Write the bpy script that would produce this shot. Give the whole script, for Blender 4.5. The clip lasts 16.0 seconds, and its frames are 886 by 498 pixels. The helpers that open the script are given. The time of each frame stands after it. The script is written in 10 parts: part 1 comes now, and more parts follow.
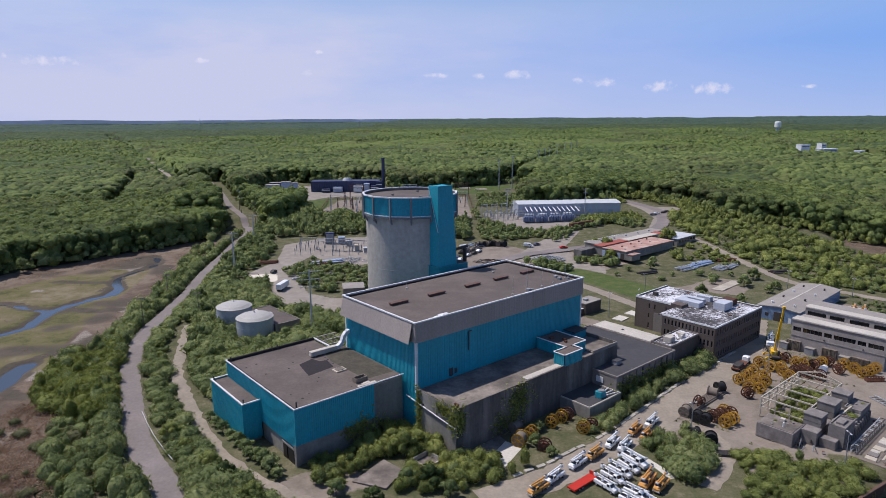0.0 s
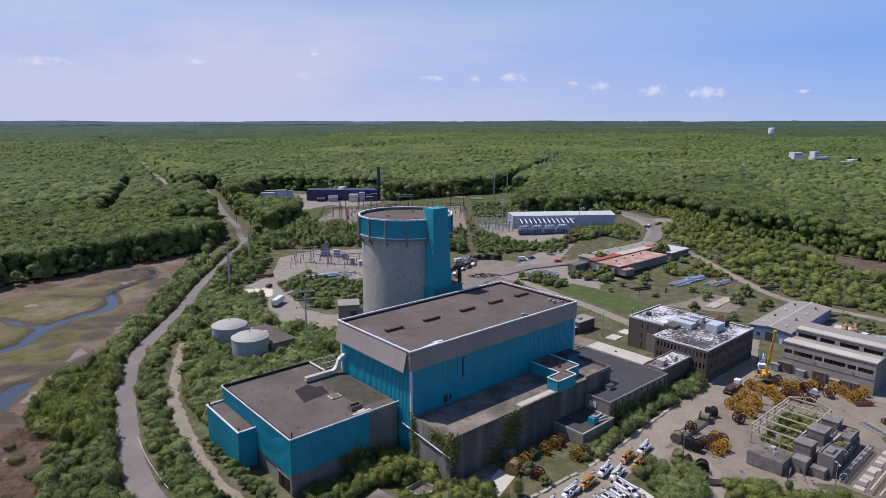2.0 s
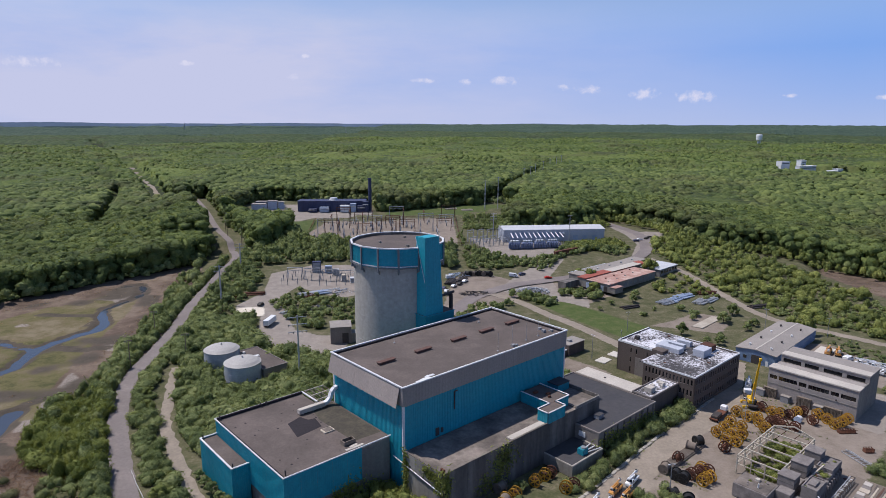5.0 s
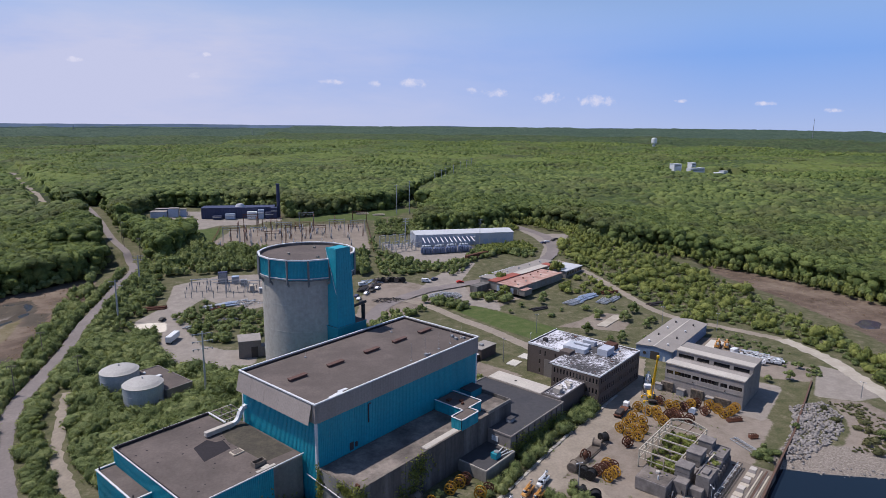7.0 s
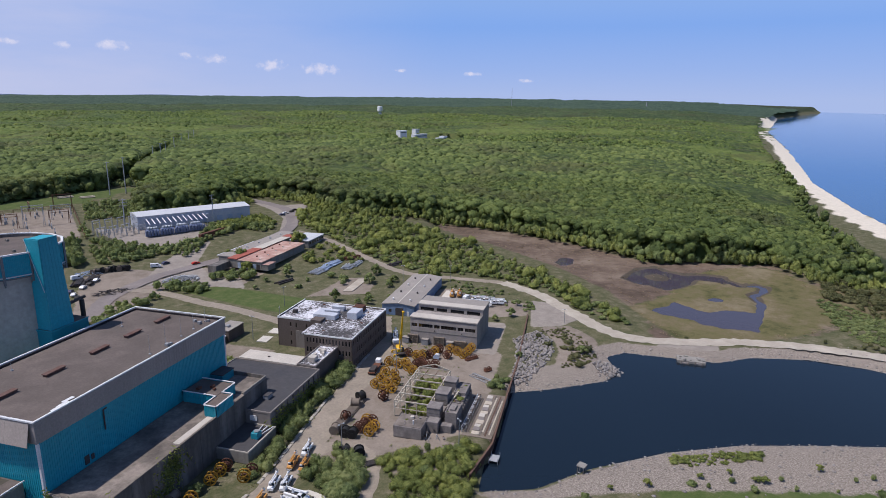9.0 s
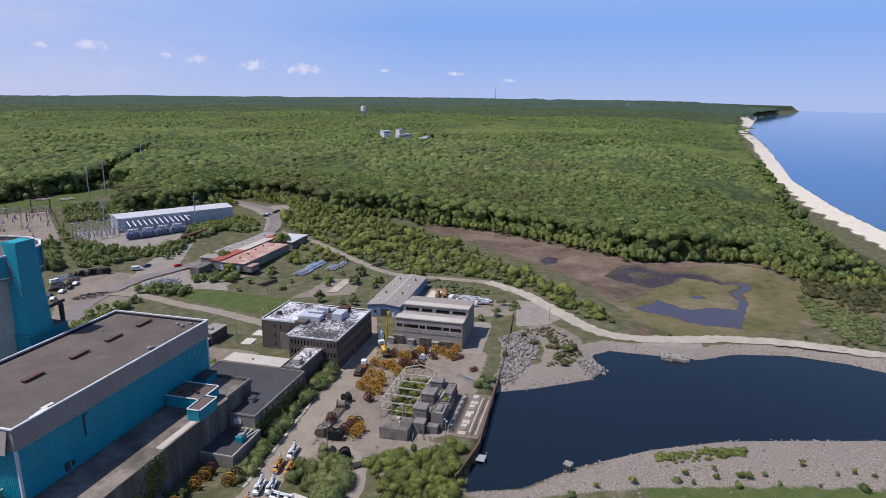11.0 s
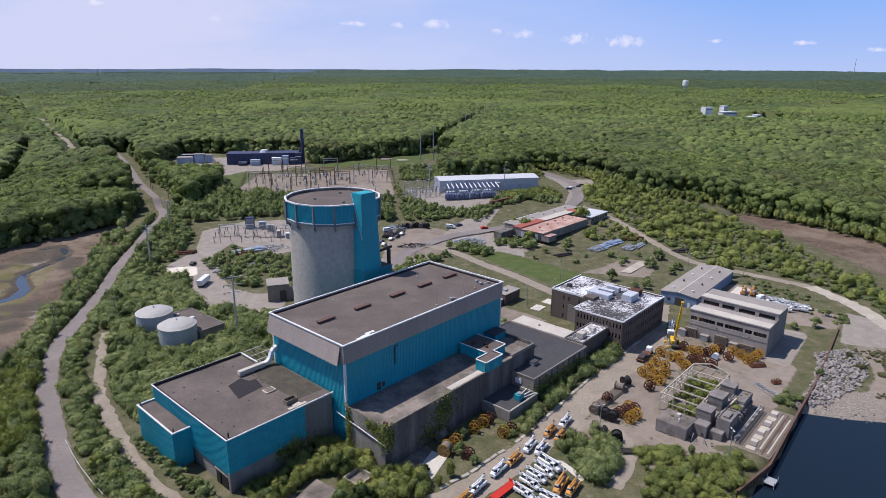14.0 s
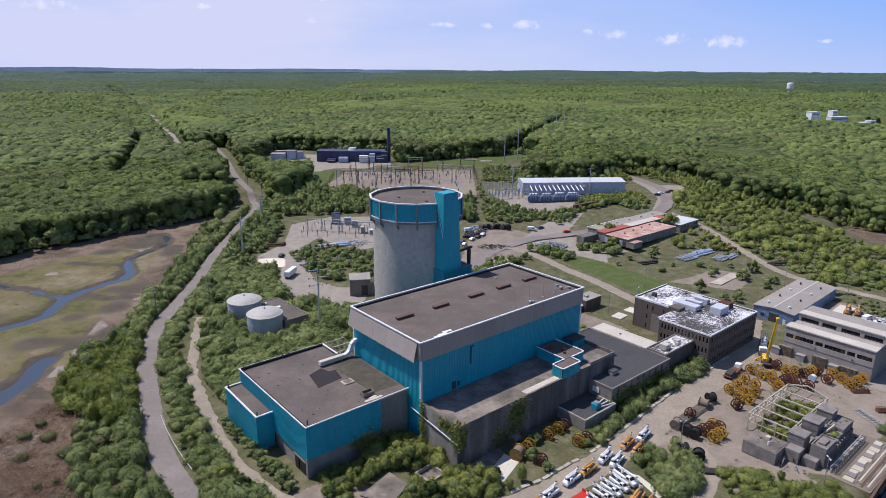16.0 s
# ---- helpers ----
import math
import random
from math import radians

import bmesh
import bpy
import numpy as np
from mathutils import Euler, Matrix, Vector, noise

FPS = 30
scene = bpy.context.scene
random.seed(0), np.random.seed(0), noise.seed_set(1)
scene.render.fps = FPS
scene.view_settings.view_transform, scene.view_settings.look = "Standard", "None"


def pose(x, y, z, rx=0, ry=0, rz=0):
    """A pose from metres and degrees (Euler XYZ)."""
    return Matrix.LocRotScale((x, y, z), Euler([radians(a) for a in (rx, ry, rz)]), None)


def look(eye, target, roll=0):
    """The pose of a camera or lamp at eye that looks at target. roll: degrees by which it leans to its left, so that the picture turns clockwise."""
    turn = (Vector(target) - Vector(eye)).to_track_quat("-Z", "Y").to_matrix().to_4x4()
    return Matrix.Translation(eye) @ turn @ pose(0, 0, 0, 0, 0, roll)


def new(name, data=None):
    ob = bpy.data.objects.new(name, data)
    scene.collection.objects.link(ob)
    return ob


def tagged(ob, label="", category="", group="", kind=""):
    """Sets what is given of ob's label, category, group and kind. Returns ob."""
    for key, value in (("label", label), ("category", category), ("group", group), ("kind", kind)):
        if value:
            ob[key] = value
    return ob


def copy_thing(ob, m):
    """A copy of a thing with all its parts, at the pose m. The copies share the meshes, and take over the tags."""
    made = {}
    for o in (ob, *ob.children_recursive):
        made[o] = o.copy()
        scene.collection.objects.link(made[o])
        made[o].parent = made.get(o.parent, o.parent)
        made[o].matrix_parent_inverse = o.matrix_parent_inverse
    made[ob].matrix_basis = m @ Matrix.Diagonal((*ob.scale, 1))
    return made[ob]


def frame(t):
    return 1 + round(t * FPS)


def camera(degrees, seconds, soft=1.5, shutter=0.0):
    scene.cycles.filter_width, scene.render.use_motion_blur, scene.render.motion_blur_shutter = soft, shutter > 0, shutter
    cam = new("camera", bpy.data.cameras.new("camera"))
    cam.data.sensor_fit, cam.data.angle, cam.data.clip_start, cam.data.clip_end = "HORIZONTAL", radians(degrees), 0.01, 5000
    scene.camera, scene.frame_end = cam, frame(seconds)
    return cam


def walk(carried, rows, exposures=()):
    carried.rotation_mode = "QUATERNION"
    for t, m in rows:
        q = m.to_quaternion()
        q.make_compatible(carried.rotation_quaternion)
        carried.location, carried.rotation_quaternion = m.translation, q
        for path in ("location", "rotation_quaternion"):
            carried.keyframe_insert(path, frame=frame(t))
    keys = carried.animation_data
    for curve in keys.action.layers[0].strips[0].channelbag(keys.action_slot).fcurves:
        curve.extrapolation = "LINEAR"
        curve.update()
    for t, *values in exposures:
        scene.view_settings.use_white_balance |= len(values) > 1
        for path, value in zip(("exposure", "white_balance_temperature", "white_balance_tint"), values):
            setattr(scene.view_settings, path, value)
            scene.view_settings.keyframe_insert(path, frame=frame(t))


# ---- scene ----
cam = camera(70.89, 16.0, soft=0.8)
PATH = [
    (0.0, pose(0.16, 0.13, 75.35, 78.13, 0.32, -0.04)),
    (0.5, pose(0.15, 0.29, 76.78, 78.13, 0.27, -0.12)),
    (1.0, pose(0.29, 0.23, 78.54, 78.16, 0.19, -0.22)),
    (1.5, pose(0.24, 0.25, 80.28, 78.21, 0.09, -0.33)),
    (2.0, pose(0.13, 0.21, 82.13, 78.27, 0.00, -0.45)),
    (2.5, pose(0.04, 0.21, 83.67, 78.31, -0.06, -0.59)),
    (3.0, pose(-0.14, 0.16, 85.16, 78.34, -0.10, -0.77)),
    (3.5, pose(-0.16, -0.06, 86.57, 78.36, -0.13, -0.95)),
    (4.0, pose(-0.21, -0.32, 88.19, 78.37, -0.17, -1.10)),
    (6.5, pose(0.24, -0.09, 93.52, 78.50, -0.60, -2.57)),
    (7.0, pose(0.56, -0.11, 93.66, 78.61, -0.56, -9.33)),
    (7.5, pose(-0.21, -0.59, 93.43, 78.17, -0.74, -16.88)),
    (8.0, pose(-0.69, -0.57, 93.46, 76.67, -0.70, -24.62)),
    (8.5, pose(-0.78, -0.52, 93.44, 76.10, -0.71, -32.11)),
    (11.0, pose(-0.54, -0.13, 93.40, 76.10, -0.48, -34.98)),
    (11.5, pose(-0.57, 0.05, 93.29, 76.08, -0.47, -30.97)),
    (12.0, pose(-0.18, 0.02, 93.18, 76.04, -0.19, -24.90)),
    (12.5, pose(-0.10, -0.20, 93.32, 75.65, -0.24, -19.37)),
    (13.0, pose(-0.07, -0.18, 93.35, 73.59, -0.30, -17.78)),
    (13.5, pose(-0.07, -0.35, 93.40, 73.64, -0.13, -11.72)),
    (14.0, pose(-0.07, -0.63, 93.56, 73.65, -0.20, -7.21)),
    (14.5, pose(-0.10, -0.55, 93.52, 73.68, -0.17, -2.87)),
    (15.0, pose(-0.08, -0.73, 93.64, 73.62, -0.45, -0.28)),
    (15.5, pose(-0.08, -0.80, 93.68, 73.59, -0.52, 0.34)),
    (16.0, pose(-0.13, -0.57, 93.55, 73.68, -0.38, 0.52)),
]
walk(cam, PATH, [(0.0, -0.09, 6080, 16.4), (4.0, -0.12, 6080, 16.4), (8.0, -0.13, 6080, 16.4), (11.0, -0.07, 6080, 16.4), (13.5, 0.05, 6080, 16.4), (16.0, 0.1, 6080, 16.4)])
# ---- light ----
SUN_AZ = Vector((-0.935, 0.354, 0.0)).normalized()
SUN_EL = radians(61)
sun_data = bpy.data.lights.new("sun", "SUN")
sun_data.energy, sun_data.angle, sun_data.color = 4.8, radians(0.6), (1.0, 0.93, 0.81)
sun = new("sun", sun_data)
sun_from = SUN_AZ * math.cos(SUN_EL) + Vector((0, 0, math.sin(SUN_EL)))
sun.matrix_world = look((0, 0, 300), Vector((0, 0, 300)) - sun_from)
world = bpy.data.worlds.new("sky")
scene.world = world
world.use_nodes = True
wt = world.node_tree
sky = wt.nodes.new("ShaderNodeTexSky")
sky.sky_type, sky.sun_disc = "NISHITA", False
sky.sun_elevation, sky.sun_rotation = SUN_EL, math.atan2(SUN_AZ.x, SUN_AZ.y)
sky.air_density, sky.dust_density, sky.ozone_density, sky.altitude = 1.0, 0.4, 4.0, 0.0
bg = wt.nodes["Background"]
bg.inputs["Strength"].default_value = 0.115
wt.links.new(sky.outputs[0], bg.inputs["Color"])
# haze towards the skyline, thin high cloud on the landward side
wco = wt.nodes.new("ShaderNodeTexCoord").outputs["Generated"]
wsep = wt.nodes.new("ShaderNodeSeparateXYZ")
wt.links.new(wco, wsep.inputs[0])


def wnode(kind, **kw):
    n = wt.nodes.new(kind)
    for k, v in kw.items():
        n.inputs[k].default_value = v
    return n


hz = wnode("ShaderNodeMapRange", **{"From Min": 0.10, "From Max": 0.26, "To Min": 1.0, "To Max": 0.0})
hz.interpolation_type = "SMOOTHSTEP"
wt.links.new(wsep.outputs["Z"], hz.inputs["Value"])
hr = wt.nodes.new("ShaderNodeValToRGB")
for el, (p, c) in zip((hr.color_ramp.elements[0], hr.color_ramp.elements[1], hr.color_ramp.elements.new(0.05), hr.color_ramp.elements.new(0.11)),
                      ((0.0, (0.44, 0.55, 0.80, 1)), (0.22, (0.16, 0.36, 0.82, 1)), (0.04, (0.35, 0.50, 0.82, 1)), (0.10, (0.25, 0.44, 0.83, 1)))):
    el.position, el.color = p, c
wt.links.new(wsep.outputs["Z"], hr.inputs[0])
wmap = wnode("ShaderNodeMapping", Scale=(1.2, 1.2, 5.0))
wt.links.new(wco, wmap.inputs[0])
wn = wnode("ShaderNodeTexNoise", Scale=2.2, Detail=6.0, Roughness=0.6)
wt.links.new(wmap.outputs[0], wn.inputs["Vector"])
side = wnode("ShaderNodeMapRange", **{"From Min": 0.55, "From Max": -0.2})
wt.links.new(wsep.outputs["X"], side.inputs["Value"])
low = wnode("ShaderNodeMapRange", **{"From Min": 0.34, "From Max": 0.08})
low.interpolation_type = "SMOOTHSTEP"
wt.links.new(wsep.outputs["Z"], low.inputs["Value"])
cir = wt.nodes.new("ShaderNodeMath")
cir.operation = "MULTIPLY"
wt.links.new(side.outputs[0], cir.inputs[0])
wt.links.new(low.outputs[0], cir.inputs[1])
cir2 = wt.nodes.new("ShaderNodeMath")
cir2.operation, cir2.use_clamp = "MULTIPLY", True
wt.links.new(wn.outputs["Fac"], cir2.inputs[0])
wt.links.new(cir.outputs[0], cir2.inputs[1])
cir3 = wt.nodes.new("ShaderNodeMath")
cir3.operation, cir3.use_clamp = "MULTIPLY", True
wt.links.new(cir2.outputs[0], cir3.inputs[0])
cir3.inputs[1].default_value = 1.85
wmix = wt.nodes.new("ShaderNodeMix")
wmix.data_type = "RGBA"
wt.links.new(cir3.outputs[0], wmix.inputs[0])
wt.links.new(hr.outputs[0], wmix.inputs[6])
wmix.inputs[7].default_value = (0.61, 0.64, 0.80, 1)
bg2 = wt.nodes.new("ShaderNodeBackground")
wt.links.new(wmix.outputs[2], bg2.inputs["Color"])
bg2.inputs["Strength"].default_value = 1.0
ms = wt.nodes.new("ShaderNodeMixShader")
wt.links.new(hz.outputs[0], ms.inputs[0])
wt.links.new(bg.outputs[0], ms.inputs[1])
wt.links.new(bg2.outputs[0], ms.inputs[2])
wt.links.new(ms.outputs[0], wt.nodes["World Output"].inputs["Surface"])
scene.view_settings.exposure = 0.0


# ---- materials ----
def shader(name, rough=0.8, metal=0.0, spec=0.3):
    m = bpy.data.materials.new(name)
    m.use_nodes = True
    t = m.node_tree
    b = t.nodes["Principled BSDF"]
    b.inputs["Roughness"].default_value, b.inputs["Metallic"].default_value = rough, metal
    b.inputs["Specular IOR Level"].default_value = spec
    return m, t, b


def noise_node(t, co, scale, detail=4.0, rough=0.6):
    n = t.nodes.new("ShaderNodeTexNoise")
    n.inputs["Scale"].default_value, n.inputs["Detail"].default_value, n.inputs["Roughness"].default_value = scale, detail, rough
    t.links.new(co, n.inputs["Vector"])
    return n.outputs["Fac"]


def ramp(t, fac, stops):
    r = t.nodes.new("ShaderNodeValToRGB")
    e = r.color_ramp.elements
    while len(e) < len(stops):
        e.new(0.5)
    for el, (p, c) in zip(e, stops):
        el.position, el.color = p, (*c, 1)
    t.links.new(fac, r.inputs[0])
    return r.outputs["Color"]


def mix(t, fac, a, b, mode="MIX"):
    n = t.nodes.new("ShaderNodeMix")
    n.data_type, n.blend_type = "RGBA", mode
    for sock, v in ((n.inputs[0], fac), (n.inputs[6], a), (n.inputs[7], b)):
        if isinstance(v, (int, float)):
            sock.default_value = v
        elif isinstance(v, tuple):
            sock.default_value = (*v, 1)
        else:
            t.links.new(v, sock)
    return n.outputs[2]


def math_node(t, op, a, b=0.0, clamp=False):
    n = t.nodes.new("ShaderNodeMath")
    n.operation, n.use_clamp = op, clamp
    for sock, v in ((n.inputs[0], a), (n.inputs[1], b)):
        if isinstance(v, (int, float)):
            sock.default_value = v
        else:
            t.links.new(v, sock)
    return n.outputs[0]


def place_co(t):
    return t.nodes.new("ShaderNodeNewGeometry").outputs["Position"]


def bump(t, b, height, strength=0.4, dist=0.1):
    n = t.nodes.new("ShaderNodeBump")
    n.inputs["Strength"].default_value, n.inputs["Distance"].default_value = strength, dist
    t.links.new(height, n.inputs["Height"])
    t.links.new(n.outputs[0], b.inputs["Normal"])


def surface(name, base, stain=None, rough=0.8, metal=0.0, big=0.15, fine=2.0, amount=0.5, vary=0.0, bumps=0.3, dist=0.05, streak=False, island=False, spec=0.3):
    """A painted, weathered or stony surface: base colour, stains at a large scale, grain at a fine one."""
    m, t, b = shader(name, rough, metal, spec)
    co = place_co(t)
    if stain is None:
        stain = tuple(c * 0.6 for c in base)
    v = co
    if streak:
        mp = t.nodes.new("ShaderNodeMapping")
        mp.inputs["Scale"].default_value = (1, 1, 0.12)
        t.links.new(co, mp.inputs["Vector"])
        v = mp.outputs[0]
    n1 = noise_node(t, v, big, 5, 0.65)
    n2 = noise_node(t, co, fine, 4, 0.7)
    c1 = ramp(t, n1, [(0.35, base), (0.5, tuple((p + q) / 2 for p, q in zip(base, stain))), (0.75, stain)])
    col = mix(t, amount, base, c1)
    g = ramp(t, n2, [(0.25, (0.72, 0.72, 0.72)), (0.75, (1.2, 1.2, 1.2))])
    col = mix(t, 0.7, col, g, "MULTIPLY")
    if vary:
        src = t.nodes.new("ShaderNodeNewGeometry").outputs["Random Per Island"] if island else t.nodes.new("ShaderNodeObjectInfo").outputs["Random"]
        g2 = ramp(t, src, [(0.0, (1 - vary,) * 3), (1.0, (1 + vary,) * 3)])
        col = mix(t, 1.0, col, g2, "MULTIPLY")
    t.links.new(col, b.inputs["Base Color"])
    if bumps:
        bump(t, b, n2, bumps, dist)
    return m


def foliage(name, dark, mid, light, rough=0.75, big=0.02, crowns=0.0, lift=0.6, bare=0.0):
    """Leaves: colour differs from crown to crown, from patch to patch and from leaf to leaf."""
    m, t, b = shader(name, rough, 0.0, 0.2)
    co = place_co(t)
    isl = t.nodes.new("ShaderNodeNewGeometry").outputs["Random Per Island"]
    patch = noise_node(t, co, big, 3, 0.6)
    leafy = noise_node(t, co, 1.5, 5, 0.8)
    tone = noise_node(t, co, 0.13, 2, 0.6)
    f = math_node(t, "ADD", math_node(t, "MULTIPLY", isl, 0.45), math_node(t, "MULTIPLY", patch, 0.75))
    f = math_node(t, "ADD", f, math_node(t, "MULTIPLY", leafy, 1.5))
    f = math_node(t, "ADD", f, math_node(t, "MULTIPLY", math_node(t, "SUBTRACT", tone, 0.5), 1.1))
    f = math_node(t, "SUBTRACT", f, 0.85)
    if crowns:
        vor = t.nodes.new("ShaderNodeTexVoronoi")
        vor.feature, vor.inputs["Scale"].default_value, vor.inputs["Randomness"].default_value = "F1", crowns, 1.0
        t.links.new(co, vor.inputs["Vector"])
        sepc = t.nodes.new("ShaderNodeSeparateColor")
        t.links.new(vor.outputs["Color"], sepc.inputs[0])
        f = math_node(t, "ADD", f, math_node(t, "MULTIPLY", math_node(t, "SUBTRACT", sepc.outputs[0], 0.5), 0.45))
        dome = math_node(t, "SUBTRACT", math_node(t, "MULTIPLY", leafy, 0.35), vor.outputs["Distance"])
    col = ramp(t, f, [(0.15, dark), (0.5, mid), (0.85, light)])
    if bare:
        # stands not yet in leaf
        late = ramp(t, noise_node(t, co, 0.011, 4, 0.7), [(0.5, (0, 0, 0)), (0.64, (bare,) * 3)])
        col = mix(t, late, col, (0.098, 0.088, 0.052))
    t.links.new(col, b.inputs["Base Color"])
    # light shines through the leaves
    tl = t.nodes.new("ShaderNodeBsdfTranslucent")
    t.links.new(mix(t, 1.0, col, (1.5, 1.35, 0.9), "MULTIPLY"), tl.inputs["Color"])
    ms = t.nodes.new("ShaderNodeMixShader")
    ms.inputs[0].default_value = 0.30
    t.links.new(b.outputs[0], ms.inputs[1])
    t.links.new(tl.outputs[0], ms.inputs[2])
    t.links.new(ms.outputs[0], t.nodes["Material Output"].inputs["Surface"])
    if crowns:
        bump(t, b, dome, 1.0, 0.55 / crowns)
    else:
        bump(t, b, leafy, 1.0, lift)
    return m


M = {}
M["teal"] = surface("teal_cladding", (0.016, 0.305, 0.40), (0.02, 0.23, 0.305), rough=0.45, amount=0.55, big=0.12, fine=1.2, bumps=0.05, streak=True, vary=0.05, spec=0.4)
M["teal_dark"] = surface("teal_block", (0.012, 0.23, 0.31), (0.016, 0.185, 0.25), rough=0.45, amount=0.5, big=0.1, bumps=0.05, streak=True, spec=0.4)
M["fascia"] = surface("grey_fascia", (0.345, 0.30, 0.275), (0.245, 0.215, 0.2), rough=0.6, big=0.12, amount=0.6, streak=True, bumps=0.08, vary=0.05)
M["white_trim"] = surface("white_trim", (0.68, 0.69, 0.71), (0.5, 0.5, 0.5), rough=0.5, big=0.3, amount=0.5, bumps=0.05)
M["roof_brown"] = surface("brown_roof_felt", (0.138, 0.112, 0.102), (0.082, 0.068, 0.062), rough=0.9, big=0.09, fine=1.6, amount=1.0, bumps=0.2)
M["roof_dark"] = surface("dark_roof_membrane", (0.046, 0.046, 0.054), (0.07, 0.066, 0.068), rough=0.75, big=0.08, fine=0.7, amount=0.9, bumps=0.15)
M["vent_brown"] = surface("brown_vent_steel", (0.105, 0.05, 0.04), (0.16, 0.12, 0.105), rough=0.8, big=0.8, bumps=0.1)
M["roof_moss"] = surface("mossy_roof_felt", (0.098, 0.088, 0.068), (0.055, 0.05, 0.045), rough=0.95, big=0.3, fine=2.2, amount=1.0, bumps=0.25, spec=0.1)
M["roof_patch"] = surface("roof_repair_felt", (0.042, 0.038, 0.043), rough=0.95, big=0.2, spec=0.08)
M["roof_dirty"] = surface("dirty_concrete_roof", (0.25, 0.212, 0.185), (0.06, 0.052, 0.048), rough=0.9, big=0.16, fine=0.9, amount=1.0, bumps=0.3)
M["roof_beige"] = surface("pale_roof", (0.5, 0.46, 0.41), (0.36, 0.33, 0.3), rough=0.85, big=0.1, amount=0.7, bumps=0.1)
M["concrete"] = surface("weathered_concrete", (0.27, 0.255, 0.235), (0.13, 0.12, 0.11), rough=0.9, big=0.14, fine=1.1, amount=0.8, streak=True, bumps=0.2)
M["concrete_mid"] = surface("grey_ruin_concrete", (0.235, 0.212, 0.203), (0.12, 0.108, 0.104), rough=0.92, big=0.35, fine=1.2, amount=0.9, bumps=0.3)
M["concrete_dark"] = surface("dark_stained_concrete", (0.185, 0.17, 0.16), (0.05, 0.046, 0.043), rough=0.92, big=0.24, fine=0.9, amount=1.0, streak=True, bumps=0.25)
M["tower_concrete"] = surface("tower_concrete", (0.43, 0.405, 0.37), (0.29, 0.275, 0.255), rough=0.88, big=0.1, fine=0.7, amount=0.8, streak=True, bumps=0.12)
M["grey_paint"] = surface("grey_metal", (0.27, 0.28, 0.3), rough=0.5, big=0.3, bumps=0.05)
M["dark_metal"] = surface("dark_metal", (0.05, 0.048, 0.05), (0.09, 0.06, 0.045), rough=0.6, big=0.5, bumps=0.1)
M["rib"] = surface("rib_grey", (0.2, 0.205, 0.215), rough=0.6, big=0.4, bumps=0.05)
M["glass"] = surface("dark_window_glass", (0.015, 0.017, 0.02), rough=0.12, big=0.5, bumps=0.0, spec=0.6)
M["brick"] = surface("brown_office_brick", (0.125, 0.10, 0.09), (0.085, 0.07, 0.065), rough=0.9, big=0.2, fine=2.5, amount=0.7, bumps=0.2, streak=True)
M["tan_brick"] = surface("grey_brown_block", (0.225, 0.2, 0.188), (0.15, 0.135, 0.127), rough=0.9, big=0.2, fine=2.0, amount=0.7, bumps=0.2, streak=True)
M["grey_block"] = surface("pale_grey_block", (0.34, 0.305, 0.285), (0.22, 0.2, 0.188), rough=0.9, big=0.2, fine=2.0, amount=0.8, bumps=0.2, streak=True)
M["blue_wall"] = surface("blue_metal_wall", (0.2, 0.285, 0.44), (0.16, 0.23, 0.36), rough=0.55, big=0.2, amount=0.6, streak=True, bumps=0.05)
M["roof_grey"] = surface("grey_metal_roof", (0.30, 0.272, 0.25), (0.225, 0.205, 0.19), rough=0.85, big=0.12, amount=0.8, bumps=0.08)
M["tank"] = surface("pale_tank_steel", (0.36, 0.385, 0.43), (0.27, 0.285, 0.31), rough=0.5, big=0.25, amount=0.7, streak=True, bumps=0.04)
M["tank_roof"] = surface("tank_roof_steel", (0.4, 0.385, 0.37), (0.3, 0.285, 0.27), rough=0.6, big=0.3, bumps=0.05)
M["rust"] = surface("rusty_steel", (0.125, 0.052, 0.032), (0.068, 0.034, 0.025), rough=0.85, big=0.7, fine=4, bumps=0.2, vary=0.25)
M["yellow"] = surface("yellow_steel", (0.47, 0.265, 0.028), (0.2, 0.09, 0.022), rough=0.6, big=0.7, fine=3, bumps=0.1, vary=0.25, amount=0.8)
M["black"] = surface("black_steel", (0.018, 0.018, 0.019), (0.03, 0.028, 0.026), rough=0.6, big=0.8, bumps=0.1)
M["wood"] = surface("grey_weathered_wood", (0.2, 0.165, 0.135), (0.12, 0.1, 0.085), rough=0.9, big=0.6, fine=6, bumps=0.2)
M["pale_wood"] = surface("pale_timber", (0.48, 0.42, 0.34), (0.34, 0.3, 0.25), rough=0.85, big=0.4, fine=5, bumps=0.15)
M["beige_steel"] = surface("beige_frame_steel", (0.47, 0.43, 0.36), (0.3, 0.24, 0.18), rough=0.7, big=0.5, bumps=0.1)
M["white_paint"] = surface("white_vehicle_paint", (0.72, 0.73, 0.75), (0.6, 0.6, 0.6), rough=0.35, big=0.8, amount=0.4, bumps=0.0, spec=0.5)
M["orange_paint"] = surface("orange_vehicle_paint", (0.56, 0.27, 0.06), (0.38, 0.17, 0.045), rough=0.4, big=0.8, amount=0.5, bumps=0.0, spec=0.5)
M["crane_yellow"] = surface("crane_yellow_paint", (0.75, 0.45, 0.015), (0.55, 0.33, 0.02), rough=0.4, big=0.5, amount=0.5, bumps=0.0)
M["red_paint"] = surface("red_paint", (0.5, 0.035, 0.02), rough=0.5, big=0.5, bumps=0.0)
M["tyre"] = surface("tyre_rubber", (0.02, 0.02, 0.021), rough=0.85, big=2, bumps=0.1)
M["blue_dark"] = surface("dark_blue_plant_cladding", (0.05, 0.058, 0.115), (0.034, 0.04, 0.085), rough=0.6, big=0.15, bumps=0.05, streak=True)
